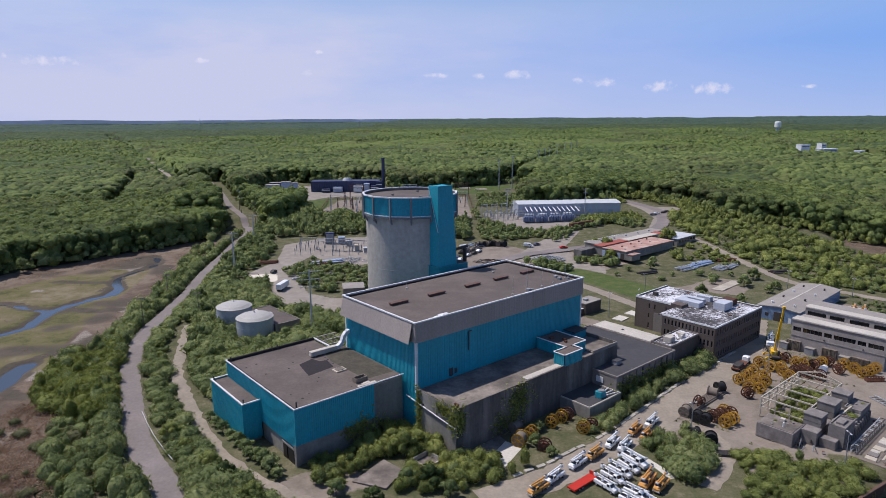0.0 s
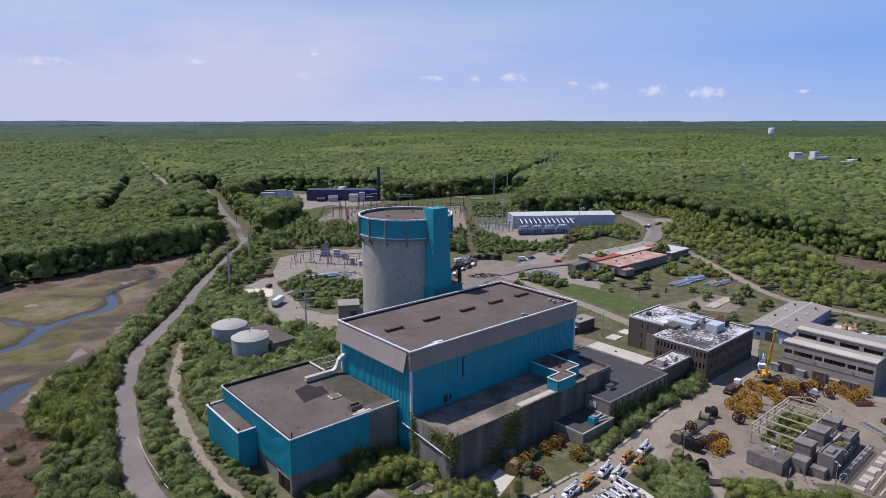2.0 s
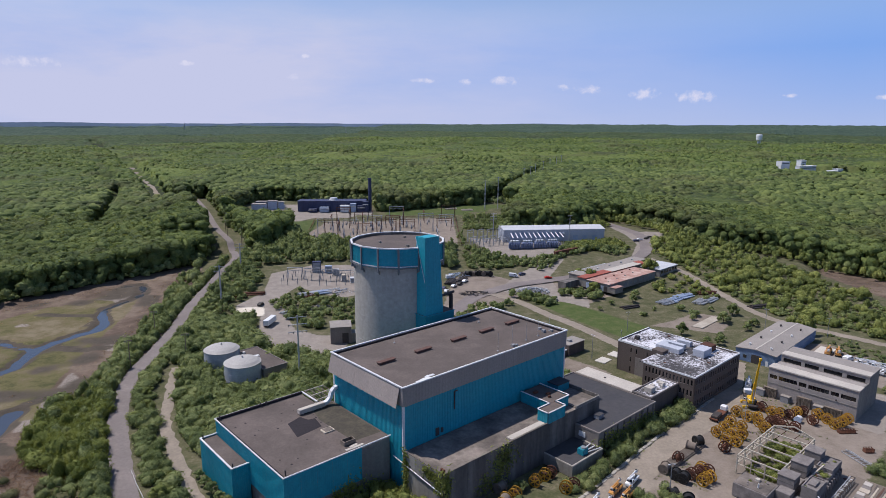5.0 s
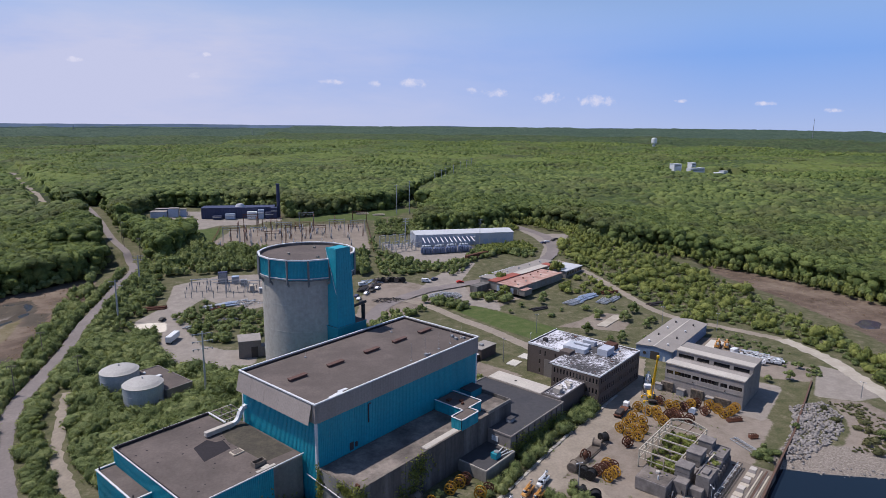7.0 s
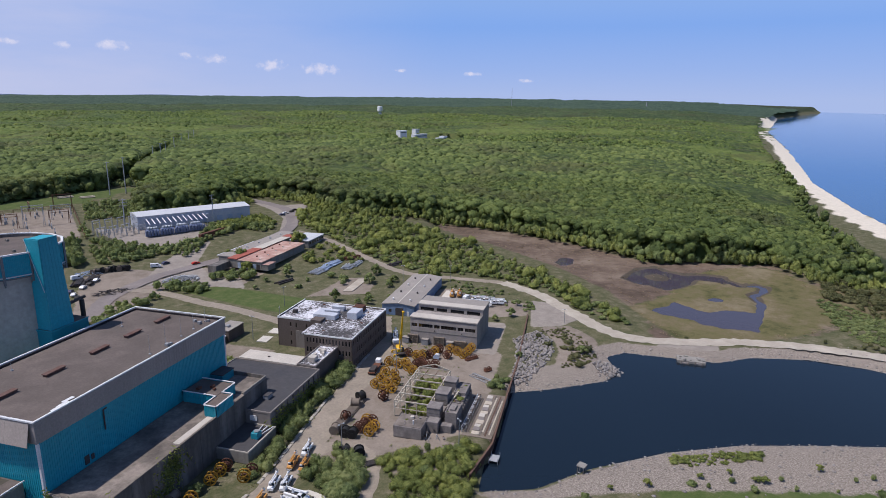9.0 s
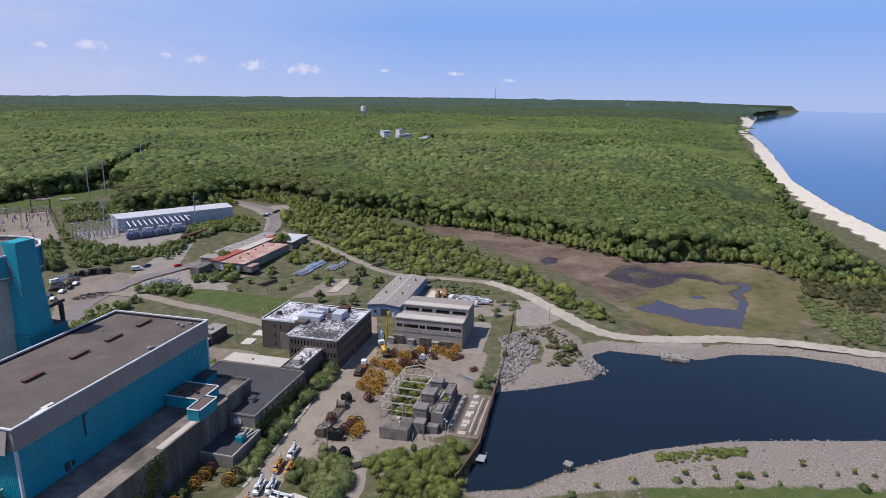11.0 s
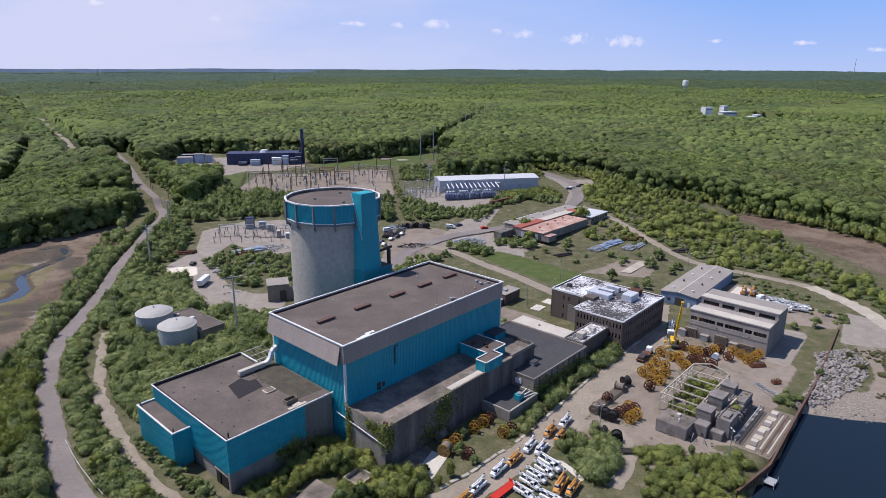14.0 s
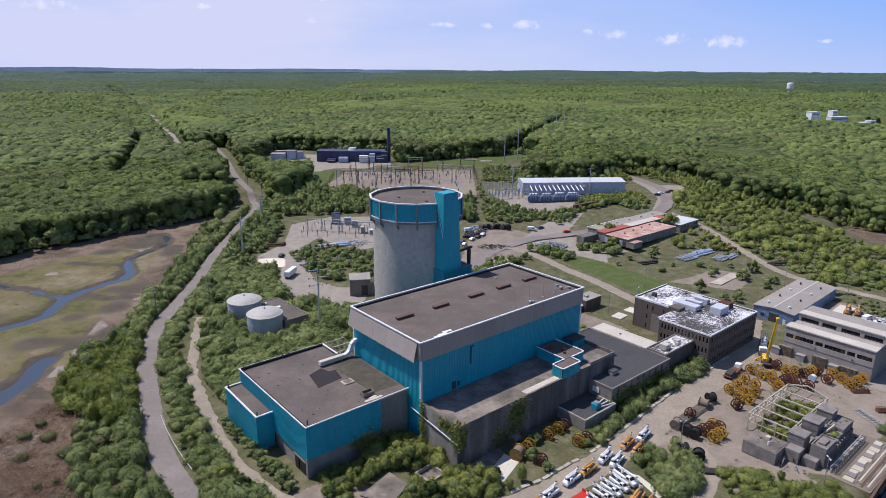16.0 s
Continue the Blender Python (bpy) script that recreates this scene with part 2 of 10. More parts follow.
M["blue_mid"] = surface("slate_blue_steel", (0.15, 0.185, 0.29), (0.1, 0.125, 0.2), rough=0.55, big=0.3, bumps=0.05)
M["blue_pale"] = surface("pale_blue_steel", (0.38, 0.45, 0.58), rough=0.5, big=0.2, bumps=0.05)
M["silver"] = surface("galvanised_steel", (0.42, 0.43, 0.45), (0.33, 0.33, 0.34), rough=0.5, metal=0.3, big=0.4, bumps=0.05)
M["white_wall"] = surface("white_metal_wall", (0.46, 0.485, 0.55), (0.37, 0.39, 0.45), rough=0.6, big=0.15, streak=True, bumps=0.04)
M["white_roof"] = surface("white_metal_roof", (0.5, 0.515, 0.545), (0.4, 0.41, 0.44), rough=0.7, big=0.1, bumps=0.04)
M["red_roof"] = surface("faded_red_roof", (0.33, 0.095, 0.07), (0.24, 0.08, 0.06), rough=0.8, big=0.15, bumps=0.1)
M["pink_roof"] = surface("faded_pink_roof", (0.5, 0.37, 0.32), (0.29, 0.125, 0.095), rough=0.85, big=0.16, fine=0.8, amount=1.0, bumps=0.15)
M["asphalt"] = surface("worn_asphalt", (0.222, 0.192, 0.184), (0.152, 0.133, 0.127), rough=0.92, big=0.09, fine=1.2, amount=0.9, bumps=0.15)
M["kerb"] = surface("kerb_concrete", (0.4, 0.37, 0.33), (0.25, 0.23, 0.2), rough=0.9, big=0.4, fine=3, bumps=0.15, vary=0.12)
M["slab"] = surface("pale_concrete_slab", (0.55, 0.52, 0.47), (0.42, 0.39, 0.35), rough=0.88, big=0.15, bumps=0.12)
M["dirt_track"] = surface("dirt_track", (0.295, 0.25, 0.205), (0.205, 0.175, 0.14), rough=0.95, big=0.12, fine=1.0, amount=0.9, bumps=0.25)
M["sand_track"] = surface("sandy_track", (0.43, 0.385, 0.325), (0.30, 0.265, 0.22), rough=0.95, big=0.15, fine=1.2, amount=0.9, bumps=0.25)
M["stone"] = surface("riprap_stone", (0.26, 0.238, 0.226), (0.15, 0.136, 0.13), rough=0.9, big=0.6, fine=3, bumps=0.3, vary=0.3, island=True)
M["sheet_pile"] = surface("rusty_sheet_piling", (0.13, 0.075, 0.055), (0.075, 0.05, 0.04), rough=0.85, big=0.4, fine=2, bumps=0.2, streak=True)
M["bark"] = surface("bark", (0.09, 0.07, 0.055), rough=0.95, big=1.0, fine=5)
M["mottled_roof"] = None
M["leaf_forest"] = foliage("forest_leaves", (0.073, 0.107, 0.037), (0.141, 0.190, 0.058), (0.235, 0.283, 0.088), bare=0.45)
M["leaf_far"] = foliage("far_forest_leaves", (0.073, 0.114, 0.033), (0.134, 0.187, 0.051), (0.205, 0.252, 0.071), big=0.006, bare=0.45)
M["leaf_canopy"] = foliage("closed_canopy_leaves", (0.068, 0.106, 0.033), (0.129, 0.180, 0.051), (0.197, 0.242, 0.071), big=0.006, crowns=0.11, bare=0.45)
# blue-grey haze of distance is mixed into these two leaf colours
M["leaf_mid"] = foliage("half_hazed_leaves", (0.054, 0.089, 0.039), (0.098, 0.141, 0.056), (0.142, 0.190, 0.075), big=0.005, crowns=0.09, bare=0.45)
M["leaf_haze"] = foliage("hazed_far_leaves", (0.052, 0.090, 0.064), (0.082, 0.130, 0.088), (0.118, 0.169, 0.112), big=0.004, crowns=0.075)
M["leaf_shrub"] = foliage("shrub_leaves", (0.095, 0.128, 0.046), (0.187, 0.234, 0.089), (0.313, 0.348, 0.147), big=0.06)
M["leaf_light"] = foliage("young_leaves", (0.107, 0.139, 0.042), (0.212, 0.248, 0.070), (0.339, 0.363, 0.111), big=0.05)
M["leaf_brown"] = foliage("dry_scrub_leaves", (0.149, 0.107, 0.072), (0.261, 0.196, 0.136), (0.356, 0.297, 0.201), big=0.08)
M["leaf_spring"] = foliage("bright_spring_leaves", (0.104, 0.135, 0.030), (0.180, 0.217, 0.052), (0.264, 0.295, 0.085), big=0.06)
M["leaf_olive"] = foliage("olive_scrub_leaves", (0.075, 0.085, 0.036), (0.135, 0.14, 0.062), (0.205, 0.2, 0.10), big=0.05)
M["leaf_heath"] = foliage("red_brown_scrub", (0.162, 0.106, 0.084), (0.285, 0.196, 0.152), (0.408, 0.314, 0.237), big=0.08)
M["leaf_dark"] = foliage("dark_scrub_leaves", (0.028, 0.050, 0.017), (0.059, 0.092, 0.028), (0.112, 0.147, 0.045), big=0.06)


def mottled():
    m, t, b = shader("peeling_white_roof_coat", 0.85)
    co = place_co(t)
    n1 = noise_node(t, co, 0.95, 7, 0.8)
    n2 = noise_node(t, co, 0.09, 3, 0.5)
    f = math_node(t, "ADD", n1, math_node(t, "MULTIPLY", math_node(t, "SUBTRACT", n2, 0.5), 0.7))
    t.links.new(ramp(t, f, [(0.44, (0.055, 0.052, 0.055)), (0.51, (0.2, 0.19, 0.2)), (0.56, (0.55, 0.55, 0.6)), (0.72, (0.68, 0.68, 0.72))]), b.inputs["Base Color"])
    bump(t, b, n1, 0.3, 0.05)
    return m


M["mottled_roof"] = mottled()


def water_material():
    m, t, b = shader("water", 0.06, 0.0, 0.5)
    co = place_co(t)
    b.inputs["IOR"].default_value = 1.33
    n = noise_node(t, co, 0.5, 3, 0.6)
    n2 = noise_node(t, co, 0.004, 3, 0.5)
    col = ramp(t, n2, [(0.3, (0.007, 0.013, 0.022)), (0.7, (0.010, 0.019, 0.031))])
    sp = t.nodes.new("ShaderNodeSeparateXYZ")
    t.links.new(co, sp.inputs[0])
    # sky reflection put into the base colour: blue sound, purple tint over muddy shallow pools
    off = t.nodes.new("ShaderNodeMapRange")
    off.inputs["From Min"].default_value, off.inputs["From Max"].default_value = 400, 560
    t.links.new(sp.outputs["X"], off.inputs["Value"])
    pools = math_node(t, "MULTIPLY", math_node(t, "GREATER_THAN", sp.outputs["Y"], 123), math_node(t, "MULTIPLY", math_node(t, "GREATER_THAN", sp.outputs["X"], 215), math_node(t, "LESS_THAN", sp.outputs["X"], 330)))
    col = mix(t, pools, col, (0.06, 0.052, 0.07))
    # western creeks: mud with a grey-blue sky tint mixed in
    col = mix(t, math_node(t, "LESS_THAN", sp.outputs["X"], -90.0), col, (0.05, 0.06, 0.08))
    t.links.new(mix(t, off.outputs[0], col, (0.012, 0.075, 0.21)), b.inputs["Base Color"])
    bump(t, b, n, 0.25, 0.06)
    return m


M["water"] = water_material()


def ground_material():
    m, t, b = shader("ground", 0.95, 0.0, 0.15)
    co = place_co(t)
    fine, mid, big = noise_node(t, co, 1.3, 5, 0.7), noise_node(t, co, 0.22, 5, 0.65), noise_node(t, co, 0.035, 4, 0.6)
    grit = noise_node(t, co, 5.5, 4, 0.75)
    two = math_node(t, "ADD", math_node(t, "MULTIPLY", mid, 0.52), math_node(t, "ADD", math_node(t, "MULTIPLY", fine, 0.3), math_node(t, "MULTIPLY", grit, 0.18)))

    def layer(col, name, chan, colour, wob=0.55):
        at = t.nodes.new("ShaderNodeAttribute")
        at.attribute_name = name
        sep = t.nodes.new("ShaderNodeSeparateColor")
        t.links.new(at.outputs["Color"], sep.inputs[0])
        a = math_node(t, "ADD", sep.outputs[chan], math_node(t, "MULTIPLY", math_node(t, "SUBTRACT", two, 0.5), wob * 2))
        mr = t.nodes.new("ShaderNodeMapRange")
        mr.interpolation_type = "SMOOTHSTEP"
        mr.inputs["From Min"].default_value, mr.inputs["From Max"].default_value = 0.38, 0.62
        t.links.new(a, mr.inputs["Value"])
        return mix(t, mr.outputs[0], col, colour)

    weeds = ramp(t, two, [(0.36, (0.048, 0.058, 0.025)), (0.47, (0.086, 0.088, 0.044)), (0.55, (0.122, 0.112, 0.067)), (0.64, (0.2, 0.172, 0.125))])
    dirt = ramp(t, mix(t, 0.35, two, big), [(0.32, (0.10, 0.098, 0.05)), (0.40, (0.155, 0.128, 0.104)), (0.52, (0.225, 0.188, 0.157)), (0.7, (0.31, 0.265, 0.225))])
    lawn = ramp(t, two, [(0.36, (0.05, 0.074, 0.023)), (0.5, (0.072, 0.098, 0.03)), (0.64, (0.115, 0.118, 0.055))])
    green_marsh = ramp(t, mix(t, 0.5, big, two), [(0.40, (0.062, 0.064, 0.026)), (0.47, (0.118, 0.108, 0.048)), (0.52, (0.135, 0.112, 0.062)), (0.60, (0.19, 0.16, 0.105))])
    reed = ramp(t, mix(t, 0.5, two, big), [(0.40, (0.075, 0.055, 0.041)), (0.5, (0.132, 0.097, 0.075)), (0.60, (0.2, 0.158, 0.122))])
    sand = ramp(t, two, [(0.3, (0.5, 0.45, 0.37)), (0.6, (0.66, 0.6, 0.51))])
    pebble = ramp(t, noise_node(t, co, 2.2, 6, 0.85), [(0.34, (0.066, 0.058, 0.048)), (0.44, (0.16, 0.137, 0.115)), (0.54, (0.265, 0.228, 0.198)), (0.66, (0.43, 0.375, 0.33))])
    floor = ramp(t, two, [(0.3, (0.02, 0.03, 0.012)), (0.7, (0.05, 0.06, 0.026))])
    mud = ramp(t, two, [(0.3, (0.05, 0.042, 0.034)), (0.7, (0.11, 0.092, 0.072))])
    gravel = ramp(t, two, [(0.3, (0.19, 0.165, 0.145)), (0.5, (0.25, 0.22, 0.195)), (0.68, (0.33, 0.295, 0.262))])
    col = weeds
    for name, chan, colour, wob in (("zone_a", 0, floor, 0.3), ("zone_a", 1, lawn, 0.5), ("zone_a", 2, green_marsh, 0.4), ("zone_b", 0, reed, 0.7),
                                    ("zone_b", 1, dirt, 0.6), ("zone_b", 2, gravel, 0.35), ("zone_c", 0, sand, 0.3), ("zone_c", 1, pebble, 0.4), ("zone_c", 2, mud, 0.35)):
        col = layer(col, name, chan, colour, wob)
    t.links.new(col, b.inputs["Base Color"])
    bump(t, b, two, 0.6, 0.25)
    return m


M["ground"] = ground_material()


# ---- helpers of this scene ----
def empty(name, loc=(0, 0, 0), turn=0.0, label="", category="", group="", kind=""):
    ob = new(name)
    ob.matrix_world = pose(loc[0], loc[1], loc[2], 0, 0, turn)
    return tagged(ob, label, category, group, kind)


def mesh_of(name, bm, mat):
    me = bpy.data.meshes.new(name)
    bmesh.ops.recalc_face_normals(bm, faces=bm.faces)
    bm.to_mesh(me)
    bm.free()
    me.materials.append(mat)
    return me


def part(name, bm, mat, parent, label=""):
    me = bm if isinstance(bm, bpy.types.Mesh) else mesh_of(name, bm, mat)
    ob = new(name, me)
    ob.parent = parent
    return tagged(ob, label)


def thing(name, bm, mat, label, category, group="", kind="", loc=(0, 0, 0), turn=0.0):
    ob = new(name, bm if isinstance(bm, bpy.types.Mesh) else mesh_of(name, bm, mat))
    ob.matrix_world = pose(loc[0], loc[1], loc[2], 0, 0, turn)
    return tagged(ob, label, category, group, kind)


def box(bm, x0, x1, y0, y1, z0, z1, bevel=0.0):
    v = [bm.verts.new((x, y, z)) for z in (z0, z1) for x, y in ((x0, y0), (x1, y0), (x1, y1), (x0, y1))]
    f = [bm.faces.new([v[i] for i in q]) for q in ((3, 2, 1, 0), (4, 5, 6, 7), (0, 1, 5, 4), (1, 2, 6, 5), (2, 3, 7, 6), (3, 0, 4, 7))]
    if bevel:
        es = list({e for q in f for e in q.edges})
        bmesh.ops.bevel(bm, geom=es, offset=bevel, segments=1, affect="EDGES", profile=0.5)
    return bm


def boxes(*dims, bevel=0.0):
    bm = bmesh.new()
    for d in dims:
        box(bm, *d, bevel=bevel)
    return bm


def prism(bm, pts, z0, z1):
    a = [bm.verts.new((x, y, z0)) for x, y in pts]
    b = [bm.verts.new((x, y, z1)) for x, y in pts]
    n = len(pts)
    bm.faces.new(a[::-1])
    bm.faces.new(b)
    for i in range(n):
        bm.faces.new((a[i], a[(i + 1) % n], b[(i + 1) % n], b[i]))
    return bm


def tube(bm, p, q, r0, r1=None, seg=8, caps=True):
    """A round bar from p to q."""
    r1 = r0 if r1 is None else r1
    p, q = Vector(p), Vector(q)
    d = (q - p).normalized()
    s = d.orthogonal().normalized()
    w = d.cross(s)
    ring = []
    for c, r in ((p, r0), (q, r1)):
        ring.append([bm.verts.new(c + (s * math.cos(k * math.tau / seg) + w * math.sin(k * math.tau / seg)) * r) for k in range(seg)])
    for k in range(seg):
        bm.faces.new((ring[0][k], ring[0][(k + 1) % seg], ring[1][(k + 1) % seg], ring[1][k]))
    if caps:
        bm.faces.new(ring[0][::-1])
        bm.faces.new(ring[1])
    return bm


def beam(bm, p, q, w, h=None):
    """A square bar from p to q."""
    h = h or w
    p, q = Vector(p), Vector(q)
    d = (q - p).normalized()
    s = d.cross(Vector((0, 0, 1)))
    s = s.normalized() if s.length > 1e-4 else Vector((1, 0, 0))
    u = s.cross(d)
    v = [bm.verts.new(c + s * a * w / 2 + u * b * h / 2) for c in (p, q) for a, b in ((-1, -1), (1, -1), (1, 1), (-1, 1))]
    for f in ((3, 2, 1, 0), (4, 5, 6, 7), (0, 1, 5, 4), (1, 2, 6, 5), (2, 3, 7, 6), (3, 0, 4, 7)):
        bm.faces.new([v[i] for i in f])
    return bm


def lathe(bm, prof, seg=32, a0=0.0, a1=math.tau):
    full = abs(a1 - a0 - math.tau) < 1e-6
    n = seg if full else seg + 1
    rings = [[bm.verts.new((r * math.cos(a0 + (a1 - a0) * k / seg), r * math.sin(a0 + (a1 - a0) * k / seg), z)) for k in range(n)] for r, z in prof]
    for i in range(len(rings) - 1):
        for k in range(seg):
            bm.faces.new((rings[i][k], rings[i][(k + 1) % n], rings[i + 1][(k + 1) % n], rings[i + 1][k]))
    return rings


def arrays_mesh(name, V, F, mat, smooth=False):
    me = bpy.data.meshes.new(name)
    n, k = len(F), F.shape[1]
    me.vertices.add(len(V))
    me.vertices.foreach_set("co", np.ascontiguousarray(V, dtype=np.float32).ravel())
    me.loops.add(n * k)
    me.loops.foreach_set("vertex_index", np.ascontiguousarray(F, dtype=np.int32).ravel())
    me.polygons.add(n)
    me.polygons.foreach_set("loop_start", np.arange(0, n * k, k, dtype=np.int32))
    me.polygons.foreach_set("use_smooth", np.full(n, smooth))
    me.update(calc_edges=True)
    me.materials.append(mat)
    return me


def sm(x):
    x = np.clip(x, 0, 1)
    return x * x * (3 - 2 * x)


def sd(poly, X, Y):
    """Signed distance to a closed outline, below zero inside."""
    d = np.full(X.shape, 1e18)
    inside = np.zeros(X.shape, bool)
    n = len(poly)
    for i in range(n):
        ax, ay = poly[i]
        bx, by = poly[(i + 1) % n]
        ex, ey = bx - ax, by - ay
        wx, wy = X - ax, Y - ay
        tt = np.clip((wx * ex + wy * ey) / (ex * ex + ey * ey + 1e-9), 0, 1)
        d = np.minimum(d, (wx - ex * tt) ** 2 + (wy - ey * tt) ** 2)
        c = ((ay > Y) != (by > Y)) & (X < (bx - ax) * (Y - ay) / ((by - ay) if by != ay else 1e-9) + ax)
        inside ^= c
    d = np.sqrt(d)
    return np.where(inside, -d, d)


def line_d(pts, X, Y):
    d = np.full(X.shape, 1e18)
    for (ax, ay), (bx, by) in zip(pts, pts[1:]):
        ex, ey = bx - ax, by - ay
        wx, wy = X - ax, Y - ay
        tt = np.clip((wx * ex + wy * ey) / (ex * ex + ey * ey + 1e-9), 0, 1)
        d = np.minimum(d, (wx - ex * tt) ** 2 + (wy - ey * tt) ** 2)
    return np.sqrt(d)


def lumps(X, Y, s, seed):
    """Smooth value noise over the plan, 0 to 1."""
    r = np.random.RandomState(seed)
    g = r.rand(256, 256)
    x, y = X / s + 1000.3, Y / s + 1000.7
    i, j = np.floor(x).astype(int), np.floor(y).astype(int)
    fx, fy = sm(x - i), sm(y - j)
    a, b, c, d = g[i % 256, j % 256], g[(i + 1) % 256, j % 256], g[i % 256, (j + 1) % 256], g[(i + 1) % 256, (j + 1) % 256]
    return (a * (1 - fx) + b * fx) * (1 - fy) + (c * (1 - fx) + d * fx) * fy


# ---- plan: outlines in metres ----
TURN = 40.6
UX, UY = math.cos(radians(TURN)), math.sin(radians(TURN))
ORG = (-6.5, 140.8)


def at(a, b):
    """From the plant's own axes (a along the turbine hall, b across it) to the world."""
    return (ORG[0] + a * UX - b * UY, ORG[1] + a * UY + b * UX)


POND = [(82, 107), (120, 145), (134, 139), (155, 133), (163, 134), (168, 140), (172, 147), (181, 146), (194, 131), (203, 121), (218, 117), (235, 104),
        (245, 88), (248, 77), (262, 50), (300, 20), (380, 0), (420, -60), (330, -120), (280, -50), (240, 10), (215, 40), (196, 58), (174, 73), (157, 84), (136, 93), (112, 99), (95, 100)]
SEA = [(6400, 3130), (4519, 2209), (3010, 1662), (1797, 1016), (1127, 588), (762, 366), (599, 246), (522, 179), (440, 105), (380, 40), (330, -10), (260, -60), (150, 20), (60, 62), (-40, 85), (-160, 95), (-420, 90), (-1200, 60), (-5000, -100), (-5000, -5000), (6400, -5000)]
SAND_IN = [(2950, 1700), (1730, 1009), (1085, 586), (783, 398), (570, 252), (456, 154), (400, 95)]
SEA_EDGE = [(3010, 1662), (1797, 1016), (1127, 588), (762, 366), (599, 246), (522, 179), (440, 105)]
FOREST_R = [(4480, 2330), (2700, 1560), (1690, 985), (1311, 751), (826, 429), (583, 278), (466, 192), (416, 152), (378, 121)]
MARSH_POND = [(230, 174), (240, 172), (249, 174), (249, 168), (249, 161), (251, 157), (261, 153), (268, 145.3), (278, 150), (286, 153), (283, 148.8), (266, 139.4), (246, 130), (243, 134), (238, 139), (236, 143), (234, 148), (235, 156), (232, 162), (230, 167)]
MARSH_POOL = [(259, 213), (279, 221), (292, 219), (290, 210), (292, 202), (303, 193), (307, 186), (297, 179), (297, 184), (291, 192), (281, 188), (269, 187), (262, 189), (261, 199), (258, 203)]
SMALL_POOLS = [[(265, 169), (272, 169), (274, 164), (267, 162)], [(251, 259), (263, 265), (267, 260), (258, 250), (249, 251)]]
CREEK_R = [(284, 153), (290, 159), (298, 159), (308, 163), (308, 168), (300, 172), (303, 184)]
CREEK = [(-168, 213), (-161, 220), (-158, 226), (-160, 237), (-162, 246), (-159, 254), (-155, 264), (-150, 270), (-151, 280), (-158, 291)]
CREEK_UP = [(-158, 291), (-162, 302), (-160, 310), (-157, 318), (-156, 330), (-160, 341), (-166, 349), (-173, 346)]
RUNNELS = [[(-160, 290), (-171, 291), (-188, 292)], [(-160, 251), (-152, 246), (-141.5, 245), (-134, 247)], [(-131.3, 171), (-124, 166), (-118.6, 164)], [(-134.6, 188), (-132.8, 195), (-130, 200)]]
CREEK_B = [(-225, 266), (-204, 262), (-191, 256), (-183, 255), (-174, 250), (-164, 246)]
CREEK_C = [(-150, 152), (-133.4, 160), (-132, 168), (-132, 175), (-134, 183), (-134.6, 188)]
LEFT_MARSH = [(-420, 90), (-120, 100), (-92, 150), (-108, 205), (-116, 245), (-124, 300), (-135, 345), (-145, 386), (-154, 392), (-158, 386), (-167, 369), (-180, 357), (-190, 344), (-200, 327), (-210, 320), (-216, 309), (-224, 292), (-245, 284), (-420, 262)]
LEFT_GREEN = [(-212, 280), (-200, 298), (-168, 300), (-158, 281), (-166, 257), (-195, 258)]
LEFT_BROWN = [(-140, 100), (-86, 118), (-98, 150), (-112, 168), (-128, 182), (-142, 172), (-150, 140)]
RIGHT_MARSH = [(200, 148), (214, 164), (233, 201), (242, 246), (244, 300), (241, 366), (251, 386), (276, 340), (291, 279), (295, 228), (330, 204), (354, 184), (338, 153), (343, 137), (330, 110), (262, 112), (232, 120), (210, 138)]
RIGHT_GREEN = [(208, 140), (222, 180), (255, 182), (290, 200), (330, 194), (345, 182), (330, 155), (330, 120), (262, 116), (235, 122)]
RIGHT_OLIVE = [(290, 198), (335, 188), (345, 178), (333, 152), (335, 135), (330, 104), (300, 100), (290, 150)]
SITE = [(-140, 366), (-125, 300), (-108, 215), (-92, 152), (-75, 117), (-45, 100), (60, 88), (160, 62), (230, 0), (330, 60), (440, 118), (374, 115), (346, 134), (340, 153), (354, 182), (332, 200), (296, 224), (292, 279), (276, 340), (252, 384),
        (226, 402), (200, 410), (182, 440), (184, 470), (160, 505), (142, 515), (128, 478), (60, 470), (62, 520), (90, 585), (62, 602), (-10, 566), (-46, 552), (-56, 606), (-168, 616), (-174, 560), (-160, 505), (-132, 478), (-98, 480), (-100, 440),
        (-112, 398), (-128, 430), (-158, 488), (-190, 555), (-226, 630), (-240, 622), (-206, 550), (-174, 480), (-148, 425), (-146, 386)]


